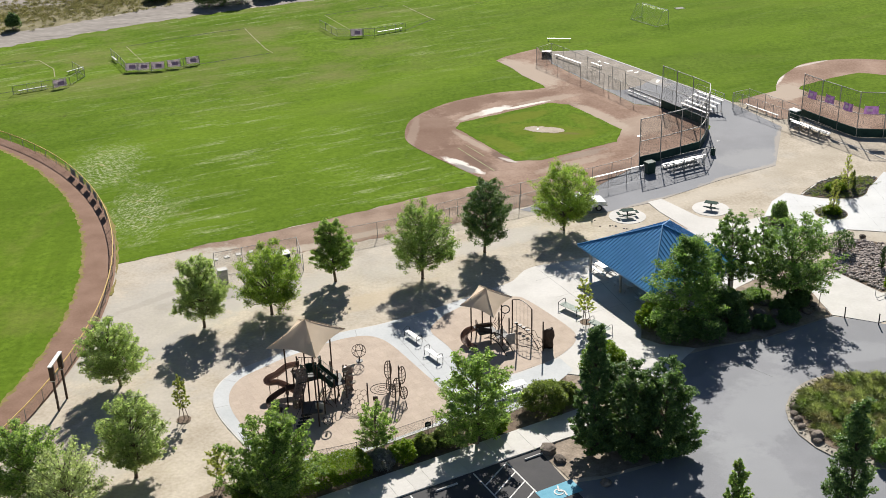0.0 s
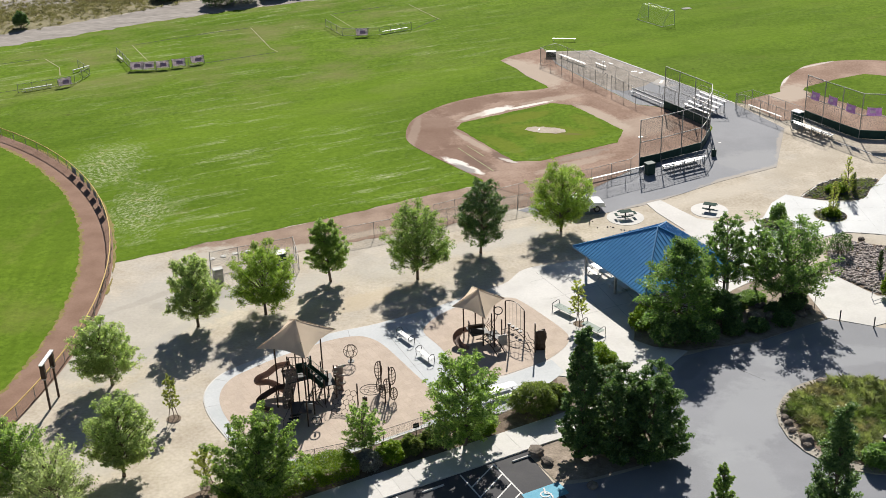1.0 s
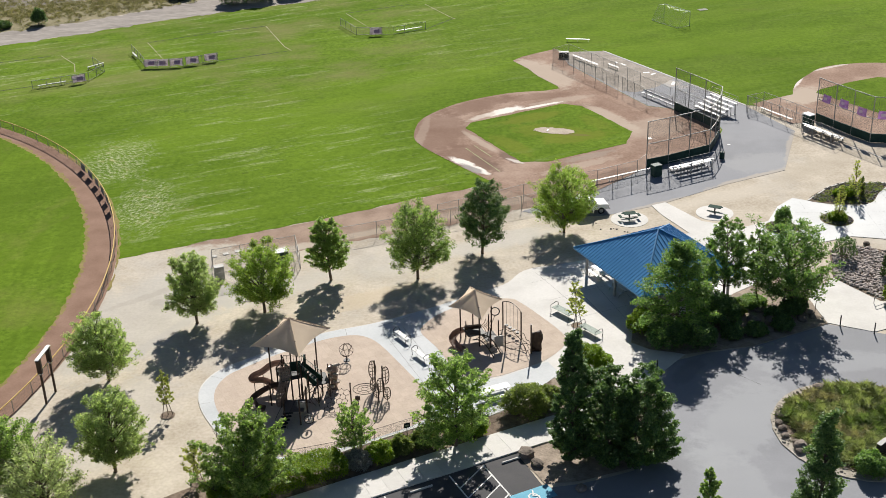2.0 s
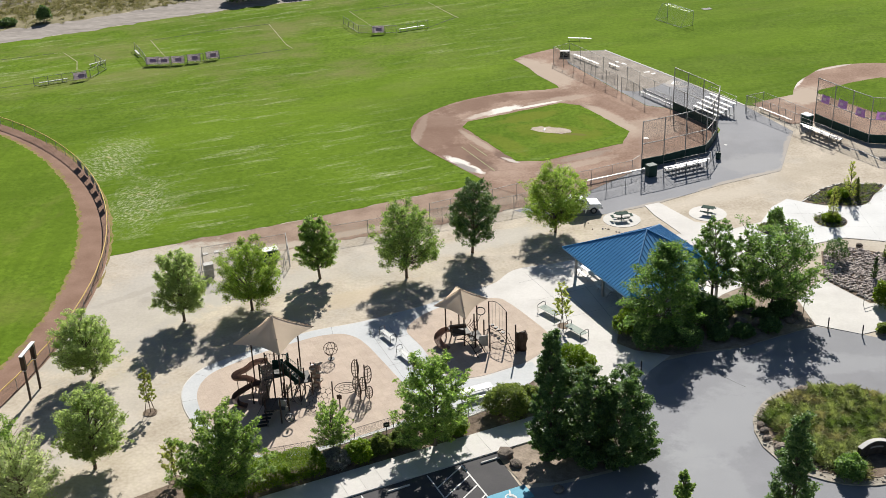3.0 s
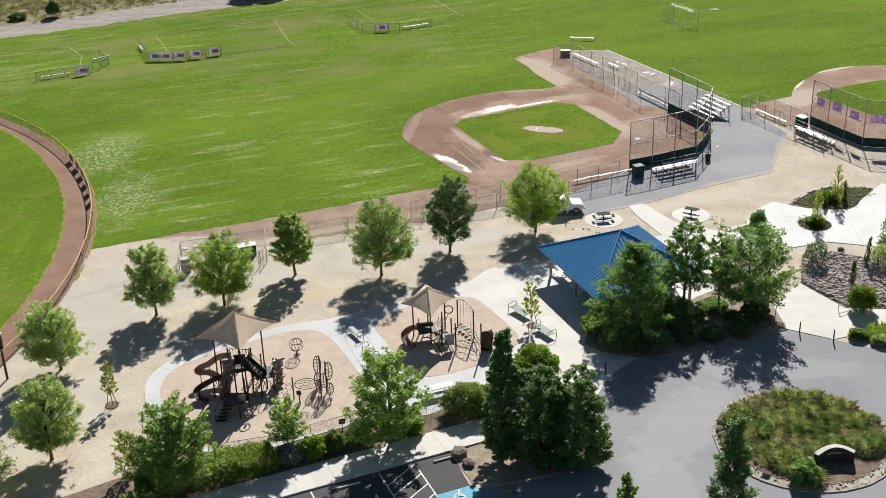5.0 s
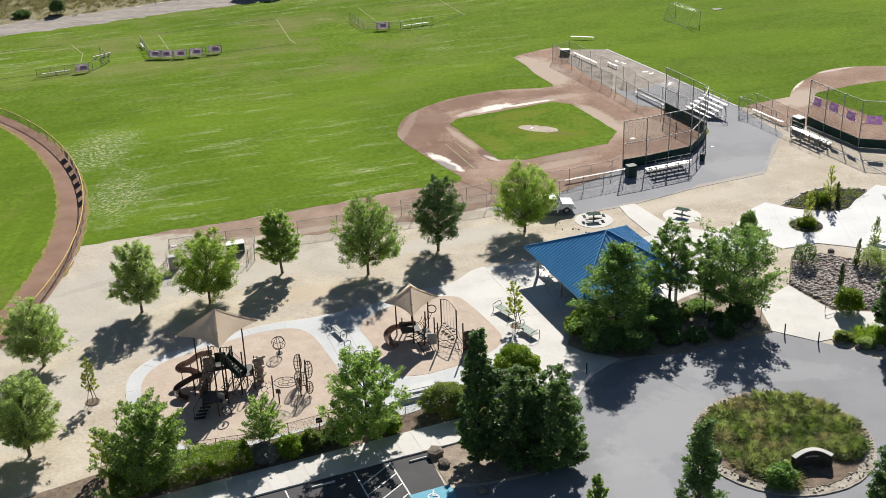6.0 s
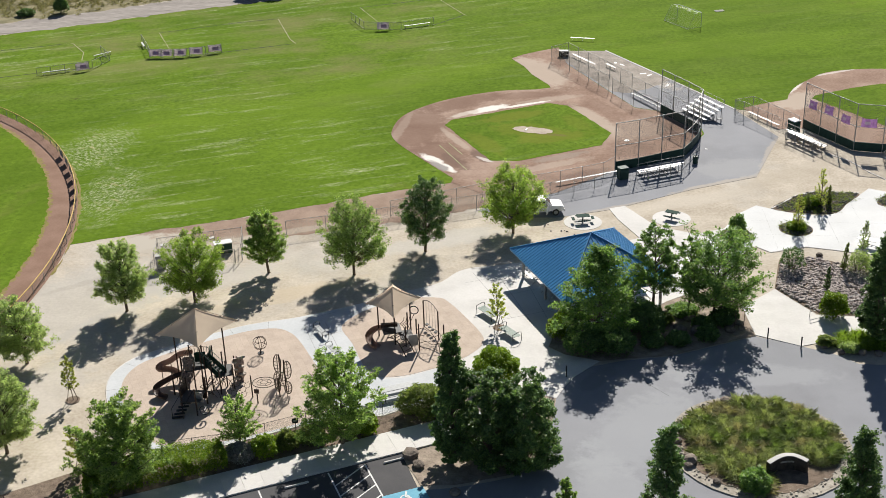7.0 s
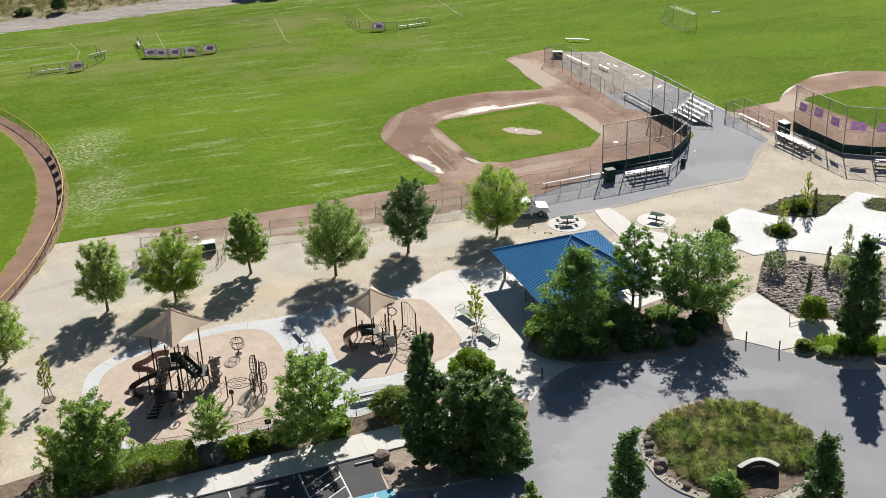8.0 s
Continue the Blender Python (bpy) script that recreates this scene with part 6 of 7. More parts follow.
for i, (x, y, s) in enumerate([(6.5, 79.2, 1.2), (7.3, 77.9, 1.0), (10.5, 74.8, 0.8), (25.8, 98.6, 1.1), (27.8, 100.2, 1.3), (29.4, 99.9, 1.2), (32.3, 100.4, 0.9), (33.4, 100.9, 0.7), (24.0, 97.6, 0.9), (30.8, 99.4, 1.0), (33.2, 101.8, 0.8), (28.8, 102.3, 0.9),
                               (40.2, 98.2, 0.7), (41.6, 97.4, 0.8), (43.3, 97.3, 0.8), (46.9, 97.4, 1.0), (48.6, 97.6, 1.0), (44.6, 97.2, 0.7), (42.4, 116.4, 0.8), (46.2, 115.6, 0.7)]):
    boulder(x, y, s, i, 0.03)
for i, (a, r, s) in enumerate([(206, 6.0, 1.15), (210, 6.35, 0.8), (200, 5.9, 0.7), (190, 6.3, 0.55), (181, 6.2, 0.6), (174, 6.4, 0.65), (164, 6.1, 0.95), (158, 6.3, 0.6), (108, 6.0, 1.0), (100, 6.2, 0.8), (88, 6.3, 0.5), (62, 6.1, 0.7), (235, 6.2, 0.6)]):
    boulder(ISLE[0] + r * math.cos(radians(a)), ISLE[1] + r * math.sin(radians(a)), s, 30 + i, 0.12, "rough boulder at the rim of the round island")


def rock_field(name, label, spots, lo, hi, seed, z, mat=None):
    """River rock: many small stones joined."""
    rng = np.random.default_rng(seed)
    bm = bmesh.new()
    bmesh.ops.create_icosphere(bm, subdivisions=1, radius=0.5)
    V = np.array([v.co[:] for v in bm.verts])
    Fc = np.array([[v.index for v in f.verts] for f in bm.faces])
    bm.free()
    pts, idx = [], []
    for i, (x, y) in enumerate(spots):
        s = rng.uniform(lo, hi)
        q = V * s * rng.uniform(0.75, 1.35, 3) * np.array([1, 1, 0.7]) * (1 + 0.12 * rng.normal(size=(len(V), 1)))
        a = rng.uniform(0, 6.28)
        R = np.array([[math.cos(a), -math.sin(a), 0], [math.sin(a), math.cos(a), 0], [0, 0, 1]])
        pts.append(q @ R.T + np.array([x, y, z + s * 0.2]))
        idx.append(Fc + len(V) * i)
    ob = quads_object(name, np.concatenate(pts), np.concatenate(idx), mat or M_RIVER)
    return tagged(ob, label, "river rock", kind="stuff")


M_DKROCK = material("dark_stone", (0.07, 0.065, 0.06), (0.20, 0.19, 0.175), 1.6, 0.9, fine=3.0, fine_amount=0.6, bump=0)
M_RIVER = material("river_rock", (0.16, 0.135, 0.125), (0.52, 0.455, 0.42), 1.6, 0.9, fine=3.0, fine_amount=0.6, bump=0)


worn_line([(24.6, 91.3), (25.3, 90.5), (26.5, 89.3)], 0.03, M_MAT, "thin dark crack in the asphalt drive", 60, 0.019)


def inside(poly, x, y):
    c = False
    for (x1, y1), (x2, y2) in zip(poly, poly[1:] + poly[:1]):
        if (y1 > y) != (y2 > y) and x < (x2 - x1) * (y - y1) / (y2 - y1) + x1:
            c = not c
    return c


ROCKS = [(37.4, 109), (38.1, 113), (38.6, 115.0), (41.4, 116.0), (44.0, 114.8), (47.3, 114.8), (55, 115), (55, 106), (43.8, 104.4), (40.6, 104.5)]
rng = np.random.default_rng(5)
rock_field("dirt_clods", "dark clods of earth scattered beside the picnic table", [(15.3, 120.8), (16.4, 120.9), (16.7, 121.0), (17.0, 120.8), (17.8, 120.1), (18.1, 120.0), (18.7, 119.8), (14.9, 122.4)], 0.12, 0.3, 8, 0.0)
rock_field("river_rock", "loose grey and brown river rock covering the bed", [p for p in zip(rng.uniform(37, 55, 7500), rng.uniform(104, 116.5, 7500)) if inside(ROCKS, *p)], 0.13, 0.42, 6, 0.03)
rock_field("river_rock", "small stones along the rim of the island", [(ISLE[0] + r * math.cos(a), ISLE[1] + r * math.sin(a)) for a, r in zip(rng.uniform(0, 6.28, 420), rng.uniform(5.9, 6.8, 420))], 0.06, 0.22, 7, 0.1, M_RIM)
sheet("trim", ragged(arc(*ISLE, ISLE_R + 0.05, 0, 360, 64)[:-1], 0.04, 0.5, 29), 0.1, M_RIM, "rough pale tan stone kerb round the island", "kerb", thick=0.1)


# planting
def grass_clumps(spots, label, blades, lo, hi, seed, mat, z=0.0, spread=0.5, arch=0.15, width=0.014, fall=0.5):
    rng = np.random.default_rng(seed)
    n = len(spots) * blades
    c = np.repeat(np.array(spots), blades, 0)
    hh = np.repeat(rng.uniform(lo, hi, len(spots)), blades) * rng.uniform(0.6, 1.1, n)
    a = rng.uniform(0, 6.28, n)
    d = np.stack([np.cos(a), np.sin(a)], 1)
    out = np.sqrt(rng.random((n, 1)))
    root = c + d * out * spread * np.repeat(rng.uniform(0.7, 1.15, (len(spots), 1)), blades, 0)
    hh = hh * (1 - fall * out[:, 0] ** 2)
    tip = root + d * (hh * rng.uniform(0.0, 2 * arch, n))[:, None] + rng.normal(size=(n, 2)) * 0.26
    w = np.stack([-d[:, 1], d[:, 0]], 1) * width
    mid = root + (tip - root) * 0.42
    Z = np.zeros((n, 1)) + z
    P = np.stack([np.c_[root - w, Z], np.c_[root + w, Z], np.c_[mid + w, Z + hh[:, None] * 0.7], np.c_[tip, Z + hh[:, None] * rng.uniform(0.6, 1, (n, 1))], np.c_[mid - w, Z + hh[:, None] * 0.7]], 1).reshape(-1, 3)
    ob = quads_object("ornamental_grass", P, np.arange(n * 5).reshape(-1, 5), mat)
    return tagged(ob, label, "ornamental grass", kind="stuff")


spots = []
rng = np.random.default_rng(9)
while len(spots) < 84:
    r, a = 5.75 * math.sqrt(rng.random()), rng.uniform(0, 6.28)
    p = (ISLE[0] + r * math.cos(a), ISLE[1] + r * math.sin(a))
    if all(math.dist(p, q) > 0.86 for q in spots) and not (r > 4.9 and p[0] < ISLE[0] - 1.5 and p[1] < ISLE[1] + 1.0) and not (33.0 < p[0] < 38.5 and p[1] < 80.9):
        spots.append(p)
grass_clumps(spots[::2], "clumps of yellow-green ornamental grass filling the island", 2700, 0.55, 1.15, 10, L_GRASS, 0.12, 0.72, 0.2, 0.0068, 0.8)
grass_clumps([(rng.uniform(41.5, 47.5), rng.uniform(97.8, 100.2)) for _ in range(60)] + [(rng.uniform(47, 53), rng.uniform(97.5, 100)) for _ in range(50)], "bright green grass clumps at the edge of the drive", 420, 0.6, 1.1, 11, leaf_material("lush_blades", (0.15, 0.23, 0.05), (0.33, 0.44, 0.11), 0.4), 0.03, 0.5, 0.18, 0.008)
grass_clumps(spots[1::4], "clumps of green ornamental grass in the island", 2700, 0.5, 1.1, 21, leaf_material("green_blades", (0.10, 0.17, 0.04), (0.25, 0.33, 0.10), 0.35, vivid=0.95), 0.12, 0.72, 0.2, 0.0068, 0.8)
grass_clumps(spots[3::4], "clumps of tan dry ornamental grass in the island", 2700, 0.45, 1.0, 22, leaf_material("tan_blades", (0.28, 0.27, 0.13), (0.46, 0.42, 0.26), 0.35, vivid=0.95), 0.12, 0.7, 0.2, 0.0068, 0.8)


M_WALL = material("dark_stone_wall", (0.045, 0.04, 0.036), (0.10, 0.085, 0.075), 2.0, 0.95, fine=7, bump=0.9, bump_dist=0.05, spec=0.05)


def monument_wall():
    """A bowed stone wall with an arched pale cap and bars for its lettering."""
    t = thing("monument_sign", pose(33.3, 79.0, 0.12), "dark curved stone sign wall with a pale cap in the island", "sign")
    P = [(2.9 * f, 1.15 * math.sin(math.pi * (0.08 + 0.70 * f)) - 0.3) for f in np.linspace(0, 1, 11)]
    hgt = [1.0 + 0.22 * math.sin(math.pi * f) for f in np.linspace(0, 1, 11)]
    bm, cap = bmesh.new(), bmesh.new()
    for mesh, half, lo, hi in ((bm, 0.18, 0.0, 0.0), (cap, 0.2, -0.005, 0.04)):
        rings = []
        for k in range(11):
            a, b = Vector(P[max(k - 1, 0)]), Vector(P[min(k + 1, 10)])
            n = Vector((a.y - b.y, b.x - a.x)).normalized() * half
            z0, z1 = (hgt[k] + lo, hgt[k] + hi) if mesh is cap else (0.0, hgt[k])
            rings.append([mesh.verts.new((P[k][0] + n.x * q, P[k][1] + n.y * q, z)) for q, z in ((1, z0), (1, z1), (-1, z1), (-1, z0))])
        for p, q in zip(rings, rings[1:]):
            for e in range(4):
                mesh.faces.new((p[e], p[(e + 1) % 4], q[(e + 1) % 4], q[e]))
        mesh.faces.new(rings[0])
        mesh.faces.new(rings[-1][::-1])
        bmesh.ops.recalc_face_normals(mesh, faces=mesh.faces)
    part("wall", bm, M_WALL, t)
    part("cap", cap, M_CONC, t, "pale concrete cap")
    for k in (3, 4, 5, 6):
        a, b = Vector((*P[k], 0.75)), Vector((*P[k + 1], 0.75))
        n = Vector((b.y - a.y, a.x - b.x, 0)).normalized() * 0.2
        part("lettering_bar", one(beam, a + n, a.lerp(b, 0.8) + n, 0.02, 0.14), M_STEEL, t)


monument_wall()


def handrail(pts, hgt, label):
    t = thing("handrail", pose(*pts[0], 0), label, "handrail")
    L = lambda p, z: (p[0] - pts[0][0], p[1] - pts[0][1], z)
    for z in (hgt, hgt * 0.55):
        part("rail", one(tube, [L(p, z) for p in pts], 0.03, 6), M_STEEL, t)
    for p in along(pts, 1.8):
        part("post", one(tube, [L(p, 0), L(p, hgt)], 0.03, 6), M_STEEL, t)


handrail([(39.7, 103.6), (44.7, 106.6), (49.0, 109.6)], 1.0, "grey pipe handrail along the rock bed")
HL = "clipped green hedge along the playground"
for i, (u, v, rx, hh, lv) in enumerate([(-23.6, 4.1, 2.0, 2.0, 15000), (-20.0, 4.15, 1.9, 2.1, 15000), (-16.7, 4.2, 1.5, 1.75, 11000)]):
    hedge(*site(u, v), rx, 1.25, hh, L_HEDGE, 60 + i, HL, SITE, lv)
for i, (u, v, rx, ry, hh, mt, lab) in enumerate([(-14.0, 4.1, 1.25, 1.1, 1.7, L_LAVENDER, "grey-lavender shrub beside the hedge"), (-12.1, 4.1, 1.2, 1.1, 1.8, L_HEDGE, "green shrub beside the hedge"), (-10.2, 4.3, 1.1, 1.0, 1.6, L_OLIVE, "grey-green shrub beside the pavement"),
                                                (-8.2, 4.2, 1.2, 1.0, 1.6, L_OLIVE, "dark olive shrub beside the pavement"), (-4.2, 3.95, 1.4, 1.2, 2.0, L_HEDGE, "rounded green bush at the foot of a tree"), (1.2, 4.5, 2.2, 1.8, 2.6, L_OLIVE, "large rounded olive green bush beside the pavement"), (3.2, 4.4, 1.3, 1.2, 2.0, L_OLIVE, "rounded olive green bush beside the pavement")]):
    x, y = site(u, v)
    shrub(x, y, rx, ry, hh, mt, 70 + i, lab, "shrub", 0, 5200 if rx > 1.25 else 2400, 0.13, "shrubs")
shrub(12.1, 90.5, 2.15, 1.9, 3.1, L_HEDGE, 78, "large domed green bush behind the dark trees", "shrub", 0, 7000, 0.12, "shrubs")
for i, (x, y, rx, hh, mt, lab) in enumerate([(17.4, 98.6, 1.5, 2.4, L_HEDGE, "rounded green bush beside the pavilion"), (19.4, 96.0, 1.9, 2.6, L_DARK, "dark green bush under the spreading tree"), (22.0, 96.2, 1.9, 2.4, L_DARK, "dark green bush under the spreading tree"), (24.6, 99.6, 2.0, 3.2, L_DARK, "dark green bush below the pavilion"),
                                             (28.3, 103.6, 1.5, 0.7, L_SHADE, "low spreading green juniper among boulders"), (26.4, 101.6, 1.0, 1.0, L_OLIVE, "low olive shrub among boulders"), (31.6, 101.8, 1.2, 1.2, L_DARK, "low dark shrub among boulders"), (29.9, 101.0, 1.0, 1.1, L_DARK, "low dark shrub among boulders"),
                                             (25.4, 97.4, 1.1, 1.3, L_DARK, "low dark shrub along the kerb"), (27.6, 97.9, 1.1, 1.2, L_DARK, "low dark shrub along the kerb"), (30.2, 98.9, 1.1, 1.3, L_DARK, "low dark shrub along the kerb"), (32.2, 102.6, 1.2, 1.3, L_DARK, "low dark shrub along the kerb"), (41.8, 103.7, 1.35, 2.6, L_HEDGE, "clipped round green bush at the rock bed"), (40.4, 98.6, 0.8, 0.9, L_OLIVE, "low grey-green shrub beside the drive"), (42.2, 97.7, 0.9, 0.8, L_PALE, "low grey-green shrub beside the drive"), (39.3, 113.2, 1.3, 2.6, L_DARK, "dark loose shrub at the rock bed"),
                                             (34.6, 120.5, 0.9, 2.7, L_SHADE, "small rounded bush in a round plaza bed"), (47.6, 112.5, 1.7, 2.8, L_PALE, "loose yellow-green shrub at the rock bed"), (45.6, 113.2, 1.1, 2.4, L_PALE, "loose green shrub at the rock bed"),
                                             (32.2, 76.9, 1.2, 1.9, L_SHADE, "leafy green bush at the rim of the island")]):
    shrub(x, y, rx, rx, hh, mt, 90 + i, lab, "shrub", 0, int((900 + 800 * rx * rx) * (0.3 if "loose" in lab else 1)), 0.15, "shrubs")


def sapling(x, y, hgt, r, seed, mat, label, stakes=True):
    t = tree(x, y, hgt, r, mat, seed, label, "sapling", "oval", 0.03, 0.3, 6200, 0.095, 30, "saplings")
    if stakes:
        for s in (-1, 1):
            part("stake", one(tube, [(s * 0.42, 0.12 * s, 0), (s * 0.08, 0, 1.7)], 0.03, 5), M_BARK, t, "leaning wooden stake")
    sheet("tree_basin", arc(x, y, 0.6, 0, 360, 20)[:-1], 0.062, M_MULCH, "bare soil basin round a young tree", "tree basin")


for x, y in ((32.75, 100.95), (33.55, 101.0)):
    t = thing("tree_stake", pose(x, y, 0.05), "slim wooden stake in the planting bed", "stake", "tree stakes")
    part("pole", one(tube, [(0, 0, 0), (0.03, 0.02, 1.7)], 0.035, 7, 0.03), M_BARK, t)
    part("tip", one(tube, [(0.03, 0.02, 1.7), (0.03, 0.02, 1.75)], 0.03, 7, 0.012), M_BARK, t)
sapling(-23.2, 84.8, 4.2, 0.75, 120, L_YELL, "thin staked sapling with sparse yellow-green leaves")
sapling(-18.6, 75.6, 3.8, 0.9, 121, L_YELL, "thin staked sapling with sparse yellow-green leaves")
sapling(11.6, 99.6, 4.6, 0.95, 122, L_YELL, "slender sapling with sparse yellow-green leaves between benches")
for i, (x, y, hh, r, mt) in enumerate([(44.2, 128.6, 4.6, 0.75, L_YELL), (45.2, 129.2, 2.4, 0.4, L_OLIVE), (41.0, 122.6, 4.2, 0.7, L_YELL), (42.9, 127.6, 2.0, 0.3, L_OLIVE), (44.2, 113.3, 3.2, 0.35, L_OLIVE), (42.0, 109.0, 2.6, 0.32, L_DARK), (46.9, 117.9, 3.6, 0.5, L_PALE)]):
    tree(x, y, hh, r, mt, 130 + i, "slim young conifer in the planting bed" if mt is not L_YELL else "slim yellow-green young tree in the planting bed", "sapling", "column", 0.04, 0.06, 2600, 0.11, 40, "young trees")
PB1 = [(39.0, 127.9), (42.0, 131.5), (44.2, 132.9), (49.0, 132.6), (47.3, 129.9), (46.2, 127.6), (45.0, 126.9), (42.4, 127.0)]
sheet("planting_bed", ragged(spline(PB1, 4), 0.05, 0.8, 16), 0.07, M_MULCH, "dark mulch bed in the white plaza", "planting bed", thick=0.07)
sheet("planting_bed", arc(34.6, 120.7, 1.75, 0, 360, 28)[:-1], 0.07, M_MULCH, "round mulch bed in the white plaza", "planting bed", thick=0.07)
sheet("planting_bed", arc(40.9, 122.7, 1.75, 0, 360, 28)[:-1], 0.07, M_MULCH, "round mulch bed in the white plaza", "planting bed", thick=0.07)
sheet("planting_bed", ragged(spline([(50.6, 129.6), (50.9, 131.0), (52.2, 132.4), (55.0, 132.2), (57.5, 130.5), (56.0, 128.6), (52.6, 128.6)], 4), 0.05, 0.8, 31), 0.07, M_MULCH, "stony mulch bed at the edge of the white plaza", "planting bed", thick=0.07)
bm = bmesh.new()
for a, b in zip(PB1[:3], PB1[1:4]):
    beam(bm, (*a, 0.06), (*b, 0.06), 0.16, 0.12)
tagged(part("trim", bm, M_CONC), "pale concrete edging along the plaza bed", "edging", kind="structure")
shrub(43.2, 128.9, 1.3, 1.1, 1.2, L_HEDGE, 140, "low green shrub in the plaza bed", leaves=1500)
shrub(40.9, 122.6, 1.0, 1.0, 1.0, L_HEDGE, 141, "low green shrub in the round plaza bed", leaves=1300)
cover = [p for p in zip(rng.uniform(39, 49, 1500), rng.uniform(126.5, 133, 1500)) if inside(PB1, *p)] + [(cx + 1.6 * q * math.cos(a), cy + 1.6 * q * math.sin(a)) for cx, cy in ((40.9, 122.7), (34.6, 120.7), (52.4, 130.4), (54.6, 130.4)) for q, a in zip(np.sqrt(rng.random(260)), rng.uniform(0, 6.28, 260))]
rock_field("river_rock", "small dark grey stones covering the plaza beds", cover, 0.1, 0.28, 14, 0.07, M_DKROCK)
grass_clumps(cover[::9], "low dark ground cover in the plaza beds", 34, 0.15, 0.4, 12, L_OLIVE, 0.07)


# far scrub
spots = [(-50 - 46 * f + rng.normal() * 9, 227 - 24 * f + abs(rng.normal()) * 14) for f in rng.random(2200)]
grass_clumps([p for p in spots if p[1] > 222 + (p[0] + 52.7) * 0.72], "dry weeds beyond the gravel track", 36, 0.3, 0.75, 13, leaf_material("dry_weeds", (0.15, 0.15, 0.075), (0.34, 0.30, 0.18), 0.4, vivid=0.95))
shrub(-76.9, 208.6, 1.4, 1.4, 3.0, L_DARK, 150, "dark green bush beside the gravel track", leaves=2000, size=0.2)
for i, (x, y, r, hh) in enumerate([(-44.5, 221.0, 3.0, 3.6), (-40.2, 223.0, 3.2, 4.0), (-34.5, 226.0, 3.0, 3.4), (-30.0, 228.0, 2.6, 3.0), (-55.5, 226.5, 2.6, 2.6), (-83.0, 207.0, 1.6, 1.2)]):
    shrub(x, y, r, r, hh, L_DARK, 151 + i, "dark green scrub tree beside the gravel track", leaves=3200, size=0.25)


# playground
def at_base(base):
    return lambda *p: [(q[0] - base[0], q[1] - base[1], q[2]) for q in p]


def trough(path, r, sides=8):
    """A half-round slide channel swept along a path, with thickness."""
    bm = bmesh.new()
    P = [Vector(p) for p in spline(path, 6, False)]
    rings = []
    for i, p in enumerate(P):
        d = (P[min(i + 1, len(P) - 1)] - P[max(i - 1, 0)]).normalized()
        u = d.cross(Vector((0, 0, 1))).normalized()
        w = u.cross(d)
        rings.append([bm.verts.new(p + u * r * math.cos(a) - w * r * 0.8 * math.sin(a)) for a in np.linspace(-0.25, math.pi + 0.25, sides)])
    for a, b in zip(rings, rings[1:]):
        for k in range(sides - 1):
            bm.faces.new((a[k], a[k + 1], b[k + 1], b[k]))
    bmesh.ops.solidify(bm, geom=list(bm.faces), thickness=0.05)
    return bm


def hoop_leaf(bm, x, y, z, w, hgt, turn):
    """A leaf-shaped loop of bent pipe with ribs."""
    ca, sa = math.cos(turn), math.sin(turn)
    pt = lambda s, q: (x + s * ca, y + s * sa, z + q)
    loop = [pt(w * math.sin(a) * 0.5, hgt * (0.5 - 0.5 * math.cos(a))) for a in np.linspace(0, 2 * math.pi, 18)[:-1]]
    tube(bm, loop, 0.045, 5, closed=True)
    tube(bm, [pt(0, 0), pt(0, hgt)], 0.035, 5)
    for k in range(1, 5):
        q = hgt * k / 5
        s = w * 0.5 * math.sin(math.acos(max(-1, min(1, 1 - 2 * k / 5))))
        tube(bm, [pt(-s, q + 0.1), pt(0, q - 0.05), pt(s, q + 0.1)], 0.032, 4)


def rope_net(bm, corners, n, m, r=0.018):
    """Cords in a loose hexagon pattern over a four-cornered patch."""
    A, B, C, D = [Vector(c) for c in corners]
    at = lambda u, v: A.lerp(B, u).lerp(D.lerp(C, u), v)
    for j in range(m):
        row = []
        for i in range(2 * n + 1):
            zz = 0.28 / m * (1 if i % 2 else -1) * (1 if j % 2 else -1)
            row.append(at(i / (2 * n), min(1, max(0, (j + 0.5) / m + zz))))
        tube(bm, row, r, 4)
        if j:
            for i in range(0, 2 * n + 1):
                if (i + j) % 2:
                    tube(bm, [at(i / (2 * n), (j - 0.5) / m), at(i / (2 * n), (j + 0.5) / m)], r, 4)


M_SLIDE = material("brown_plastic", (0.215, 0.150, 0.124), (0.305, 0.222, 0.188), 2, 0.35, bump=0, spec=0.5)
M_SLIDE2 = material("dark_brown_plastic", (0.075, 0.05, 0.042), (0.115, 0.08, 0.067), 2, 0.4, bump=0, spec=0.4)
M_BRONZE = material("bronze_pipe", (0.075, 0.05, 0.034), (0.13, 0.092, 0.062), 4, 0.4, bump=0, spec=0.5)
M_DECK = material("coated_deck", (0.05, 0.05, 0.05), (0.09, 0.09, 0.088), 8, 0.6, bump=0)
M_GREENP = material("dark_green_plastic", (0.012, 0.04, 0.028), (0.022, 0.062, 0.042), 2, 0.4, bump=0)
M_PANEL = material("grey_play_panel", (0.25, 0.25, 0.25), (0.36, 0.36, 0.36), 2, 0.5, bump=0)
M_ROCKP = material("moulded_rock", (0.30, 0.25, 0.20), (0.60, 0.55, 0.48), 1.5, 0.9, fine=6, bump=0.9, bump_dist=0.1)
M_ROPE = material("black_rope", (0.02, 0.018, 0.016), (0.04, 0.035, 0.03), 9, 0.9, bump=0)


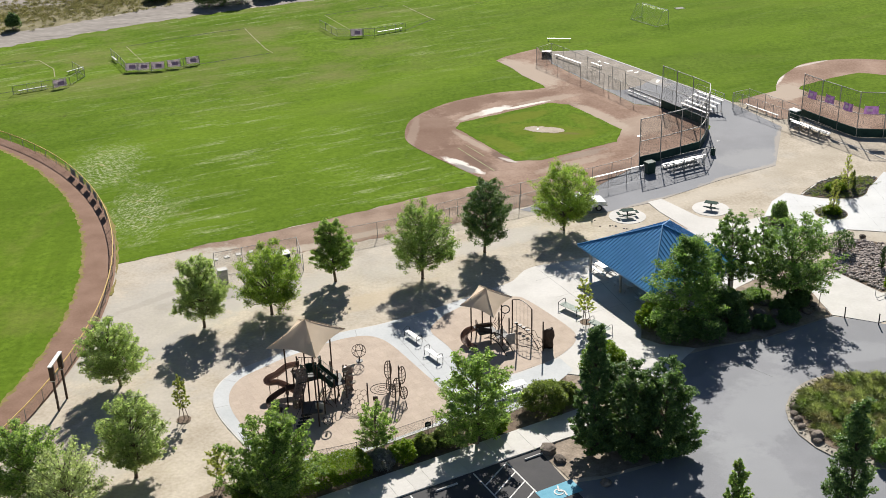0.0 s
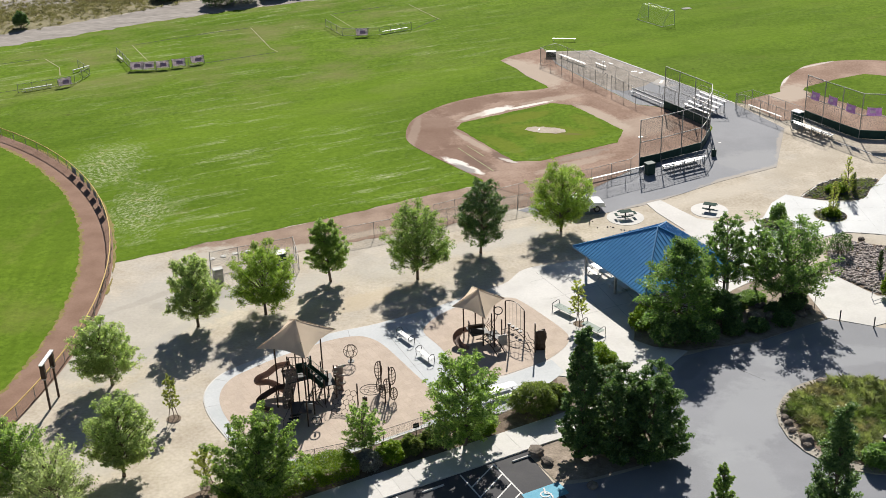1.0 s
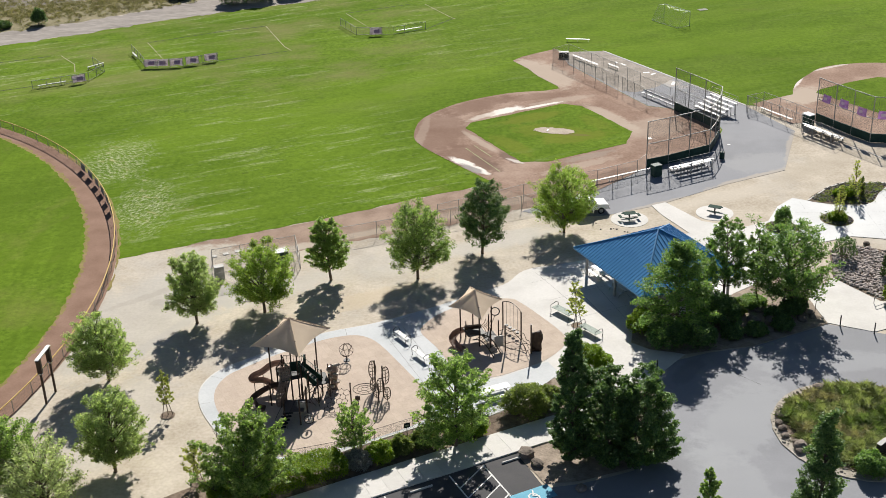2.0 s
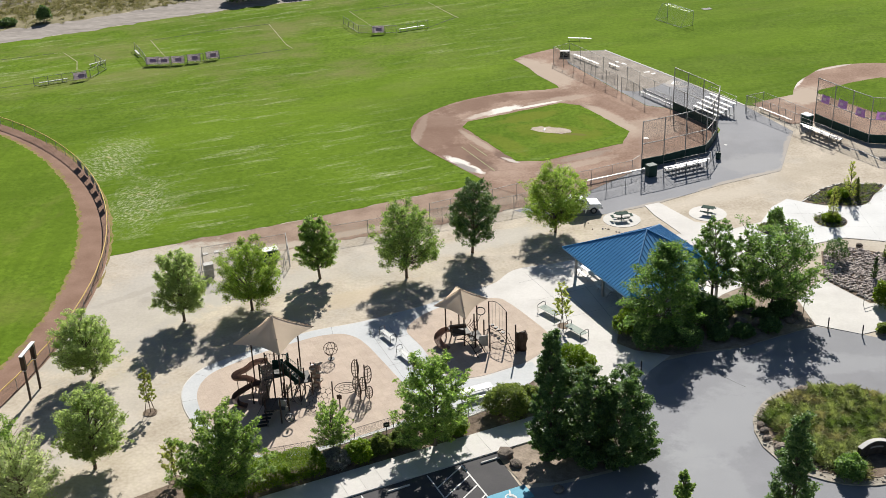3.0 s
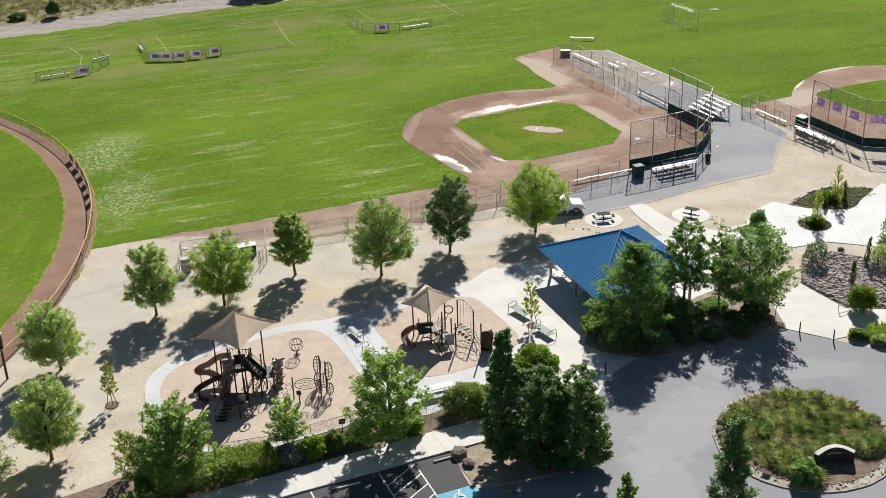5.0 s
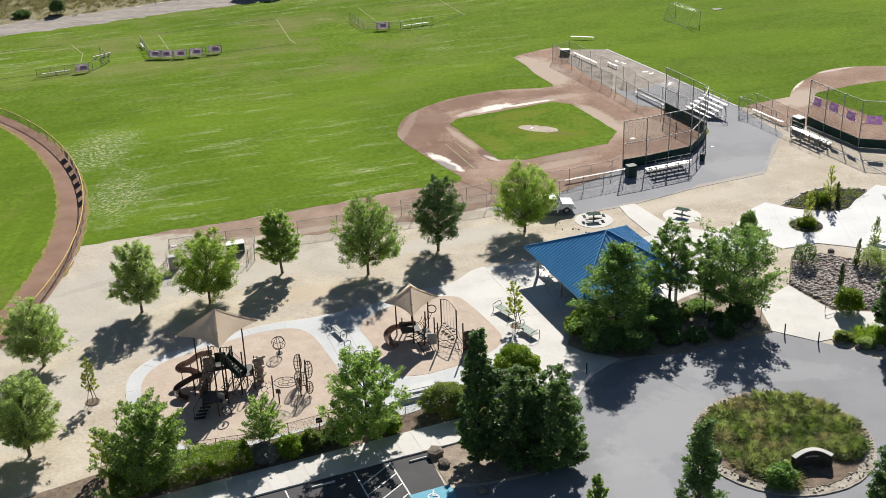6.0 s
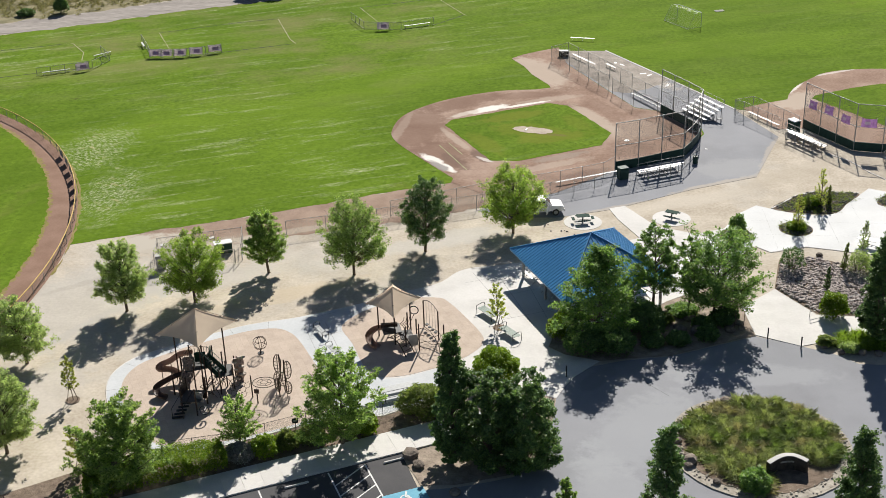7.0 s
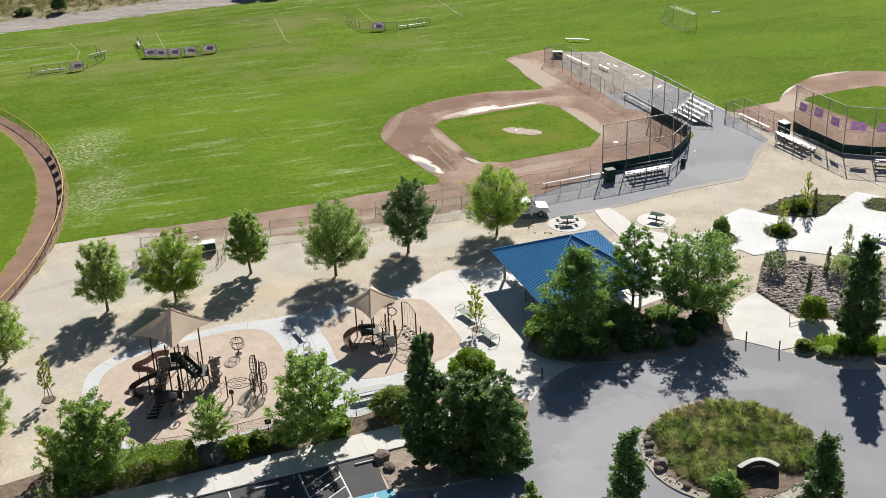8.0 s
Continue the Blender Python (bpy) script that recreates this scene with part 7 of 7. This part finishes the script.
def rock_wall(x, y, w, d, hgt, seed):
    bm = bmesh.new()
    bmesh.ops.create_cube(bm, size=1.0, matrix=Matrix.Translation((x, y, hgt / 2)) @ Matrix.Diagonal((w, d, hgt, 1)))
    bmesh.ops.subdivide_edges(bm, edges=list(bm.edges), cuts=5, use_grid_fill=True)
    for v in bm.verts:
        q = v.co * 2.3 + Vector((seed, 0, 0))
        n = noise.noise(q)
        out = Vector((v.co.x - x, v.co.y - y, 0))
        v.co += out.normalized() * n * 0.22 if out.length > 0.05 else Vector((0, 0, 0))
        v.co.z = max(0.0, v.co.z + (0.25 * noise.noise(q * 1.3) if v.co.z > hgt * 0.9 else 0))
    return bm


def play_large():
    base = (-13.1, 88.4)
    L = at_base(base)
    t = thing("play_structure", pose(*base, 0.065), "large brown and green play structure with slides and climbers", "play structure")
    P = lambda name, fn, mat, label="": part(name, fn, mat, t, label)
    for x, y, hh in [(-11.8, 83.3, 2.5), (-11.5, 85.1, 2.6), (-13.1, 83.5, 2.2), (-13.2, 85.2, 2.4), (-10.6, 87.9, 2.5), (-11.6, 87.1, 2.6), (-10.2, 89.1, 2.3), (-11.3, 89.2, 2.6), (-14.7, 86.2, 2.2)]:
        P("post", one(tube, L((x, y, 0), (x, y, hh)), 0.065, 8), M_BROWN, "dark brown round post")
    # decks
    for cx, cy, z, w, d, rz in [(-13.15, 88.2, 2.0, 2.3, 2.3, 24), (-12.4, 84.3, 1.2, 1.7, 1.8, 5), (-10.9, 88.2, 1.35, 1.5, 1.9, 20)]:
        P("deck", one(box, cx - base[0], cy - base[1], z, w, d, 0.08, rz, 0.015), M_DECK, "dark perforated deck")
    for a, b in [((-14.2, 87.4), (-14.0, 89.2)), ((-12.2, 89.0), (-12.0, 87.4)), ((-14.0, 89.4), (-12.3, 89.3))]:
        bm = bmesh.new()
        for z in (2.15, 2.95):
            tube(bm, L((*a, z), (*b, z)), 0.03, 5)
        for k in range(7):
            f = k / 6
            p = (a[0] + (b[0] - a[0]) * f, a[1] + (b[1] - a[1]) * f)
            tube(bm, L((*p, 2.15), (*p, 2.95)), 0.018, 4)
        P("guard_rail", bm, M_BROWN)
    P("wall_panel", one(beam, *L((-12.6, 88.0, 2.75), (-12.0, 87.6, 2.75)), 0.06, 0.8), M_GREENP, "dark green plastic panel")
    P("wall_panel", one(beam, *L((-13.7, 88.2, 2.6), (-13.0, 87.2, 2.6)), 0.06, 0.8), M_GREENP)
    # slides
    P("slide", trough(L((-14.0, 89.3, 2.4), (-15.0, 89.3, 2.2), (-15.8, 88.9, 1.75), (-16.5, 88.6, 1.5), (-16.55, 88.2, 1.3), (-15.7, 88.5, 1.1), (-14.8, 88.3, 0.7), (-14.1, 87.9, 0.45)), 0.34), M_SLIDE, "brown winding plastic slide")
    P("slide", trough(L((-13.6, 87.0, 1.55), (-14.6, 87.3, 1.35), (-15.6, 86.9, 1.0), (-16.2, 86.2, 0.75), (-15.9, 85.5, 0.5), (-15.1, 85.3, 0.35)), 0.3), M_SLIDE2, "dark brown curved plastic slide")
    for x, y, z in [(-15.8, 88.9, 1.4), (-16.5, 88.4, 1.0), (-15.2, 88.4, 0.6)]:
        P("slide_leg", one(tube, L((x, y, 0), (x, y, z)), 0.035, 6), M_BROWN)
    # perforated climbing panel
    bm = bmesh.new()
    n, m = 4, 11
    top, bot = Vector((-13.55, 87.2, 3.1)), Vector((-13.75, 86.1, 0.1))
    side = Vector((0.92, 0.38, 0)).normalized() * 0.42
    pos = lambda u, v: Vector((top.lerp(bot, v) + side * (2 * u - 1)) - Vector((*base, 0))) + Vector((0.12 * math.sin(v * 6.3), 0.1 * math.sin(v * 6.3), 0))
    for i in range(n + 1):
        for k in range(m):
            beam(bm, pos(i / n, k / m), pos(i / n, (k + 1) / m), 0.15, 0.05)
    for k in range(m + 1):
        beam(bm, pos(0, k / m), pos(1, k / m), 0.05, 0.16)
    P("climbing_panel", bm, M_SLIDE, "brown moulded climbing panel with holes")
    for a, b, z, hh in [((-12.9, 85.3), (-11.6, 85.2), 0.8, 0.7), ((-13.4, 84.0), (-13.2, 85.2), 1.6, 0.8)]:
        P("side_panel", one(beam, *L((*a, z), (*b, z)), 0.05, hh), M_BROWN, "dark brown plastic side panel")
    for x, y in [(-14.2, 87.2), (-12.2, 87.3), (-12.1, 89.2), (-14.1, 89.1)]:
        P("post", one(tube, L((x, y, 0), (x, y, 3.2)), 0.065, 8), M_BROWN)
    # enclosed green chute with treads, down to the second deck
    hi, lo = Vector((-12.45, 88.1, 2.55)), Vector((-10.75, 87.45, 1.35))
    across = Vector((0.36, 0.93, 0)) * 0.46
    for k in range(8):
        c = hi.lerp(lo, k / 7) - Vector((*base, 0))
        P("tread", one(box, c.x, c.y, c.z, 0.2, 0.9, 0.06, -20, 0.01), M_GREENP, "dark green tread")
    for s in (-1, 1):
        a, b = hi + across * s - Vector((*base, -0.2)), lo + across * s - Vector((*base, -0.2))
        P("chute_side", one(beam, a, b, 0.05, 0.5), M_GREENP, "dark green moulded chute side")
        bm = bmesh.new()
        up = Vector((0, 0, 0.75))
        tube(bm, [a + up * 0.3, a + up, b + up, b + up * 0.3], 0.024, 5)
        for k in range(1, 9):
            p = a.lerp(b, k / 9)
            tube(bm, [p + up * 0.3, p + up], 0.013, 4)
        P("chute_rail", bm, M_SAGE, "grey-green barred rail")
    P("chute_hood", one(box, -12.75 - base[0], 88.0 - base[1], 2.75, 0.95, 0.08, 0.95, 14, 0.03), M_GREENP, "dark green square entry panel")
    P("chute_hood", one(box, -12.1 - base[0], 88.75 - base[1], 2.75, 0.08, 0.8, 1.0, 14, 0.03), M_GREENP)
    for k in range(3):
        f = 0.2 + 0.3 * k
        x, y = -11.9 + 2.2 * f, 86.9 - 0.6 * f
        P("arch_bar", one(tube, L(*[(x + 0.4 * math.cos(a), y + 0.3 * math.cos(a), 0.5 + 1.2 * math.sin(a)) for a in np.linspace(0, 3.14, 9)]), 0.03, 5), M_BROWN)
    for x, y, hh in [(-10.75, 86.6, 2.4), (-9.9, 87.6, 2.3), (-12.9, 86.5, 2.7), (-12.0, 86.0, 2.2)]:
        P("post", one(tube, L((x, y, 0), (x, y, hh)), 0.065, 8), M_BROWN)
    # climber of stacked rock ledges
    core = P("rock_climber", rock_wall(-9.75 - base[0], 88.9 - base[1], 0.62, 0.4, 2.3, 3), M_SLIDE, "moulded brown climber with pale rock ledges")
    for k in range(6):
        bm = bmesh.new()
        bmesh.ops.create_icosphere(bm, subdivisions=2, radius=0.5)
        off = Vector((k * 3.1, 1.7, 0))
        for v in bm.verts:
            v.co *= 1 + 0.35 * noise.noise(v.co * 2.5 + off)
            v.co.z = max(-0.25, min(v.co.z, 0.22))
        bm.transform(pose(-9.75 - base[0] + (0.26 if k % 2 else -0.24), 88.72 - base[1] + 0.08 * (k % 3), 0.35 + 0.40 * k, 14 * (1 if k % 2 else -1), 10, 40 * k) @ Matrix.Diagonal((0.72, 0.55, 0.42, 1)))
        part("ledge", bm, M_ROCKP, core, "pale moulded rock ledge")
    # lower front: grey panel, ring, steps
    P("play_panel", one(beam, *L((-12.1, 84.0, 1.35), (-11.4, 83.9, 1.35)), 0.05, 1.0), M_PANEL, "flat grey play panel")
    P("ring_toy", one(tube, L(*[(-11.05 + 0.4 * math.cos(a), 83.0, 0.75 + 0.4 * math.sin(a)) for a in np.linspace(0, 6.283, 17)[:-1]]), 0.05, 6, closed=True), M_BLACK, "black steering ring")
    P("ring_hub", one(tube, L((-11.05, 82.9, 0.75), (-11.05, 83.3, 0.75)), 0.09, 8), M_BLACK)
    for k in range(6):
        P("step", one(box, -12.75 - 0.12 * k - base[0], 84.0 - 0.24 * k - base[1], 1.05 - 0.19 * k, 0.85, 0.24, 0.06, 15), M_BLACK, "black perforated step")
    for s in (-0.45, 0.45):
        P("handrail", one(tube, L((-12.6 + s, 84.2, 2.0), (-13.3 + s, 82.8, 0.9), (-13.3 + s, 82.8, 0)), 0.025, 5), M_BLACK)
    for k in range(5):
        a0 = k * 1.3
        P("loop_climber", one(tube, L(*[(-12.0 + 0.28 * k + 0.3 * math.cos(a), 86.0 + 0.3 * math.sin(a + a0), 0.2 + 1.6 * (a / 6.28)) for a in np.linspace(0, 6.28, 12)]), 0.028, 5), M_BROWN)
    # rope net and round net
    bm = bmesh.new()
    rope_net(bm, L((-10.0, 87.3, 1.25), (-8.0, 86.5, 1.5), (-8.4, 84.4, 0.15), (-10.1, 84.6, 0.15)), 4, 6)
    P("rope_net", bm, M_ROPE, "black hexagon rope net")
    for x, y, hh in [(-8.0, 86.4, 2.1), (-7.3, 85.5, 1.4), (-6.2, 89.0, 2.7), (-5.4, 87.6, 3.0), (-5.7, 86.6, 1.9)]:
        P("post", one(tube, L((x, y, 0), (x, y, hh)), 0.06, 8), M_BROWN)
    P("toy_panel", one(box, -7.3 - base[0], 85.45 - base[1], 1.2, 0.4, 0.06, 0.4), M_BROWN)
    bm = bmesh.new()
    for r in (0.98, 0.62, 0.3):
        tube(bm, L(*[(-6.75 + r * math.cos(a), 86.0 + 0.85 * r * math.sin(a), 1.75) for a in np.linspace(0, 6.283, 19)[:-1]]), 0.03 if r > 0.9 else 0.018, 5, closed=True)
    for k in range(6):
        a = k * math.pi / 3
        tube(bm, L((-6.75 + 0.25 * math.cos(a), 86.0 + 0.2 * math.sin(a), 1.75), (-6.75 + 0.98 * math.cos(a), 86.0 + 0.83 * math.sin(a), 1.75)), 0.016, 4)
    P("round_net", bm, M_ROPE, "round rope net in a pipe hoop")
    for x, y, z, w, hh, a in [(-6.4, 89.0, 0.9, 0.62, 1.75, 0.3), (-5.15, 87.6, 1.2, 0.66, 1.7, 0.5), (-5.6, 87.5, 0.5, 0.62, 1.35, 0.1), (-5.95, 87.1, 0.2, 0.66, 1.3, -0.5), (-6.35, 88.3, 0.15, 0.6, 1.25, 0.9), (-5.0, 86.9, 0.15, 0.6, 1.2, 0.3)]:
        bm = bmesh.new()
        hoop_leaf(bm, x - base[0], y - base[1], z, w, hh, a)
        P("leaf_climber", bm, M_BRONZE, "leaf-shaped bronze pipe climber")
    P("cable", one(tube, L((-5.4, 87.6, 1.6), (-4.7, 85.6, 0.05), (-5.6, 84.0, 0.05), (-5.7, 86.6, 1.5)), 0.025, 5), M_ROPE)
    return t


play_large()


def globe_spinner():
    t = thing("globe_spinner", pose(-9.2, 93.5, 0.065), "round wire globe spinner on a short post", "play equipment")
    part("pivot", one(tube, [(0, 0, 0), (0, 0, 0.45)], 0.08, 8, 0.06), M_BLACK, t)
    part("foot", one(tube, [(0, 0, 0), (0, 0, 0.05)], 0.3, 14), M_BLACK, t)
    for k in range(3):
        a = k * math.pi / 3
        part("hoop", one(tube, [(0.62 * math.cos(a) * math.sin(b), 0.62 * math.sin(a) * math.sin(b), 1.06 + 0.62 * math.cos(b)) for b in np.linspace(0, 6.283, 21)[:-1]], 0.024, 5, closed=True), M_BROWN, t)
    for z, r in ((1.36, 0.54), (0.76, 0.54)):
        part("ring", one(tube, [(r * math.cos(b), r * math.sin(b), z) for b in np.linspace(0, 6.283, 19)[:-1]], 0.024, 5, closed=True), M_BROWN, t)


globe_spinner()


def play_small():
    base = (3.0, 96.5)
    L = at_base(base)
    t = thing("play_structure", pose(*base, 0.065), "small brown play structure with a curved slide and hanging steps", "play structure")
    P = lambda name, fn, mat, label="": part(name, fn, mat, t, label)
    for x, y, hh in [(3.6, 95.6, 2.0), (4.9, 95.0, 2.7), (4.3, 97.3, 1.9), (4.7, 99.3, 2.7), (6.35, 97.0, 2.9), (7.2, 94.5, 3.0), (1.3, 97.6, 1.6), (3.4, 97.9, 2.2)]:
        P("post", one(tube, L((x, y, 0), (x, y, hh)), 0.065, 8), M_BROWN, "dark brown round post")
    for cx, cy, z, w, d in [(2.1, 96.9, 1.0, 1.7, 1.7), (3.5, 96.4, 0.75, 1.2, 1.6)]:
        P("deck", one(box, cx - base[0], cy - base[1], z, w, d, 0.08, 20, 0.015), M_DECK, "dark perforated deck")
    P("slide", trough(L((1.5, 97.2, 1.05), (0.6, 97.0, 0.95), (0.15, 96.2, 0.7), (0.5, 95.4, 0.4), (1.2, 95.0, 0.2)), 0.34), M_SLIDE, "brown curved plastic slide")
    P("roof_panel", one(box, 2.0 - base[0], 96.4 - base[1], 1.7, 1.5, 0.3, 0.3, 12), M_BROWN)
    P("wall_panel", one(beam, *L((1.5, 96.2, 1.4), (2.7, 95.8, 1.4)), 0.05, 0.5), M_BLACK)
    P("wall_panel", one(beam, *L((1.3, 97.5, 1.4), (1.5, 96.4, 1.4)), 0.05, 0.6), M_SLIDE)
    P("play_panel", one(beam, *L((3.95, 95.0, 0.95), (4.75, 95.25, 0.95)), 0.05, 1.1), M_PANEL, "flat grey play panel")
    # arched ladder from the deck down to the surface
    rail = lambda f, e: (2.3 + 1.9 * f + 0.30 * e, 95.7 - 1.55 * f + 0.42 * e, 1.0 - f * f * 0.98 + 0.42 * math.sin(math.pi * f))
    for e in (-1, 1):
        P("ladder_rail", one(tube, L(*[rail(f, e) for f in np.linspace(0, 1, 9)]), 0.05, 6), M_BROWN, "curved dark brown ladder rail")
    for k in range(1, 8):
        P("rung", one(tube, L(rail(k / 8, -1), rail(k / 8, 1)), 0.032, 6), M_BROWN)
    P("ring_toy", one(tube, L(*[(4.0 + 0.4 * math.cos(a), 98.2, 2.3 + 0.4 * math.sin(a)) for a in np.linspace(0, 6.283, 17)[:-1]]), 0.05, 6, closed=True), M_BLACK, "black steering ring")
    P("ring_stem", one(tube, L((4.0, 98.2, 1.9), (3.6, 98.0, 1.0), (3.4, 97.9, 0.6)), 0.025, 5), M_BROWN)
    P("arch", one(tube, L(*[(4.7 + 1.65 * f, 99.3 - 2.3 * f, 2.7 + 0.2 * f + 0.4 * math.sin(3.14 * f)) for f in np.linspace(0, 1, 9)]), 0.035, 6), M_BROWN, "curved brown overhead pipe")
    for k in range(4):
        f = 0.2 + 0.2 * k
        x, y = 4.7 + 1.65 * f, 99.3 - 2.3 * f
        P("hanger", one(tube, L((x, y, 0.55), (x, y, 2.75 + 0.4 * math.sin(3.14 * f))), 0.014, 4), M_STEEL)
        P("hanging_step", one(tube, L((x, y, 0.45), (x, y, 0.55)), 0.17, 12), M_BLACK, "round black hanging step")
    for (a, b) in (((4.9, 95.0), (7.2, 94.5)), ((4.3, 97.3), (6.35, 97.0)), ((6.35, 97.0), (7.2, 94.5))):
        for z in (0.35, 0.9):
            P("wavy_rope", one(tube, L(*[(a[0] + (b[0] - a[0]) * f, a[1] + (b[1] - a[1]) * f, z + 0.12 * math.sin(f * 12 + z * 5)) for f in np.linspace(0, 1, 15)]), 0.025, 5), M_ROPE)
    P("vine_climber", one(tube, L((4.9, 97.4, 1.2), (5.6, 96.8, 1.0), (6.2, 96.0, 0.7), (6.7, 95.0, 0.3), (6.8, 94.6, 0)), 0.035, 5), M_BROWN)
    P("rock_climber", rock_wall(7.7 - base[0], 95.1 - base[1], 0.95, 0.4, 1.9, 8), M_BROWN, "brown moulded rock climber")
    for k in range(3):
        P("loop_climber", one(tube, L(*[(2.9 + 0.25 * k + 0.22 * math.cos(a), 97.9, 0.3 + 1.4 * a / 6.28 + 0.2 * math.sin(a)) for a in np.linspace(0, 6.28, 10)]), 0.026, 5), M_BROWN)
    return t


play_small()
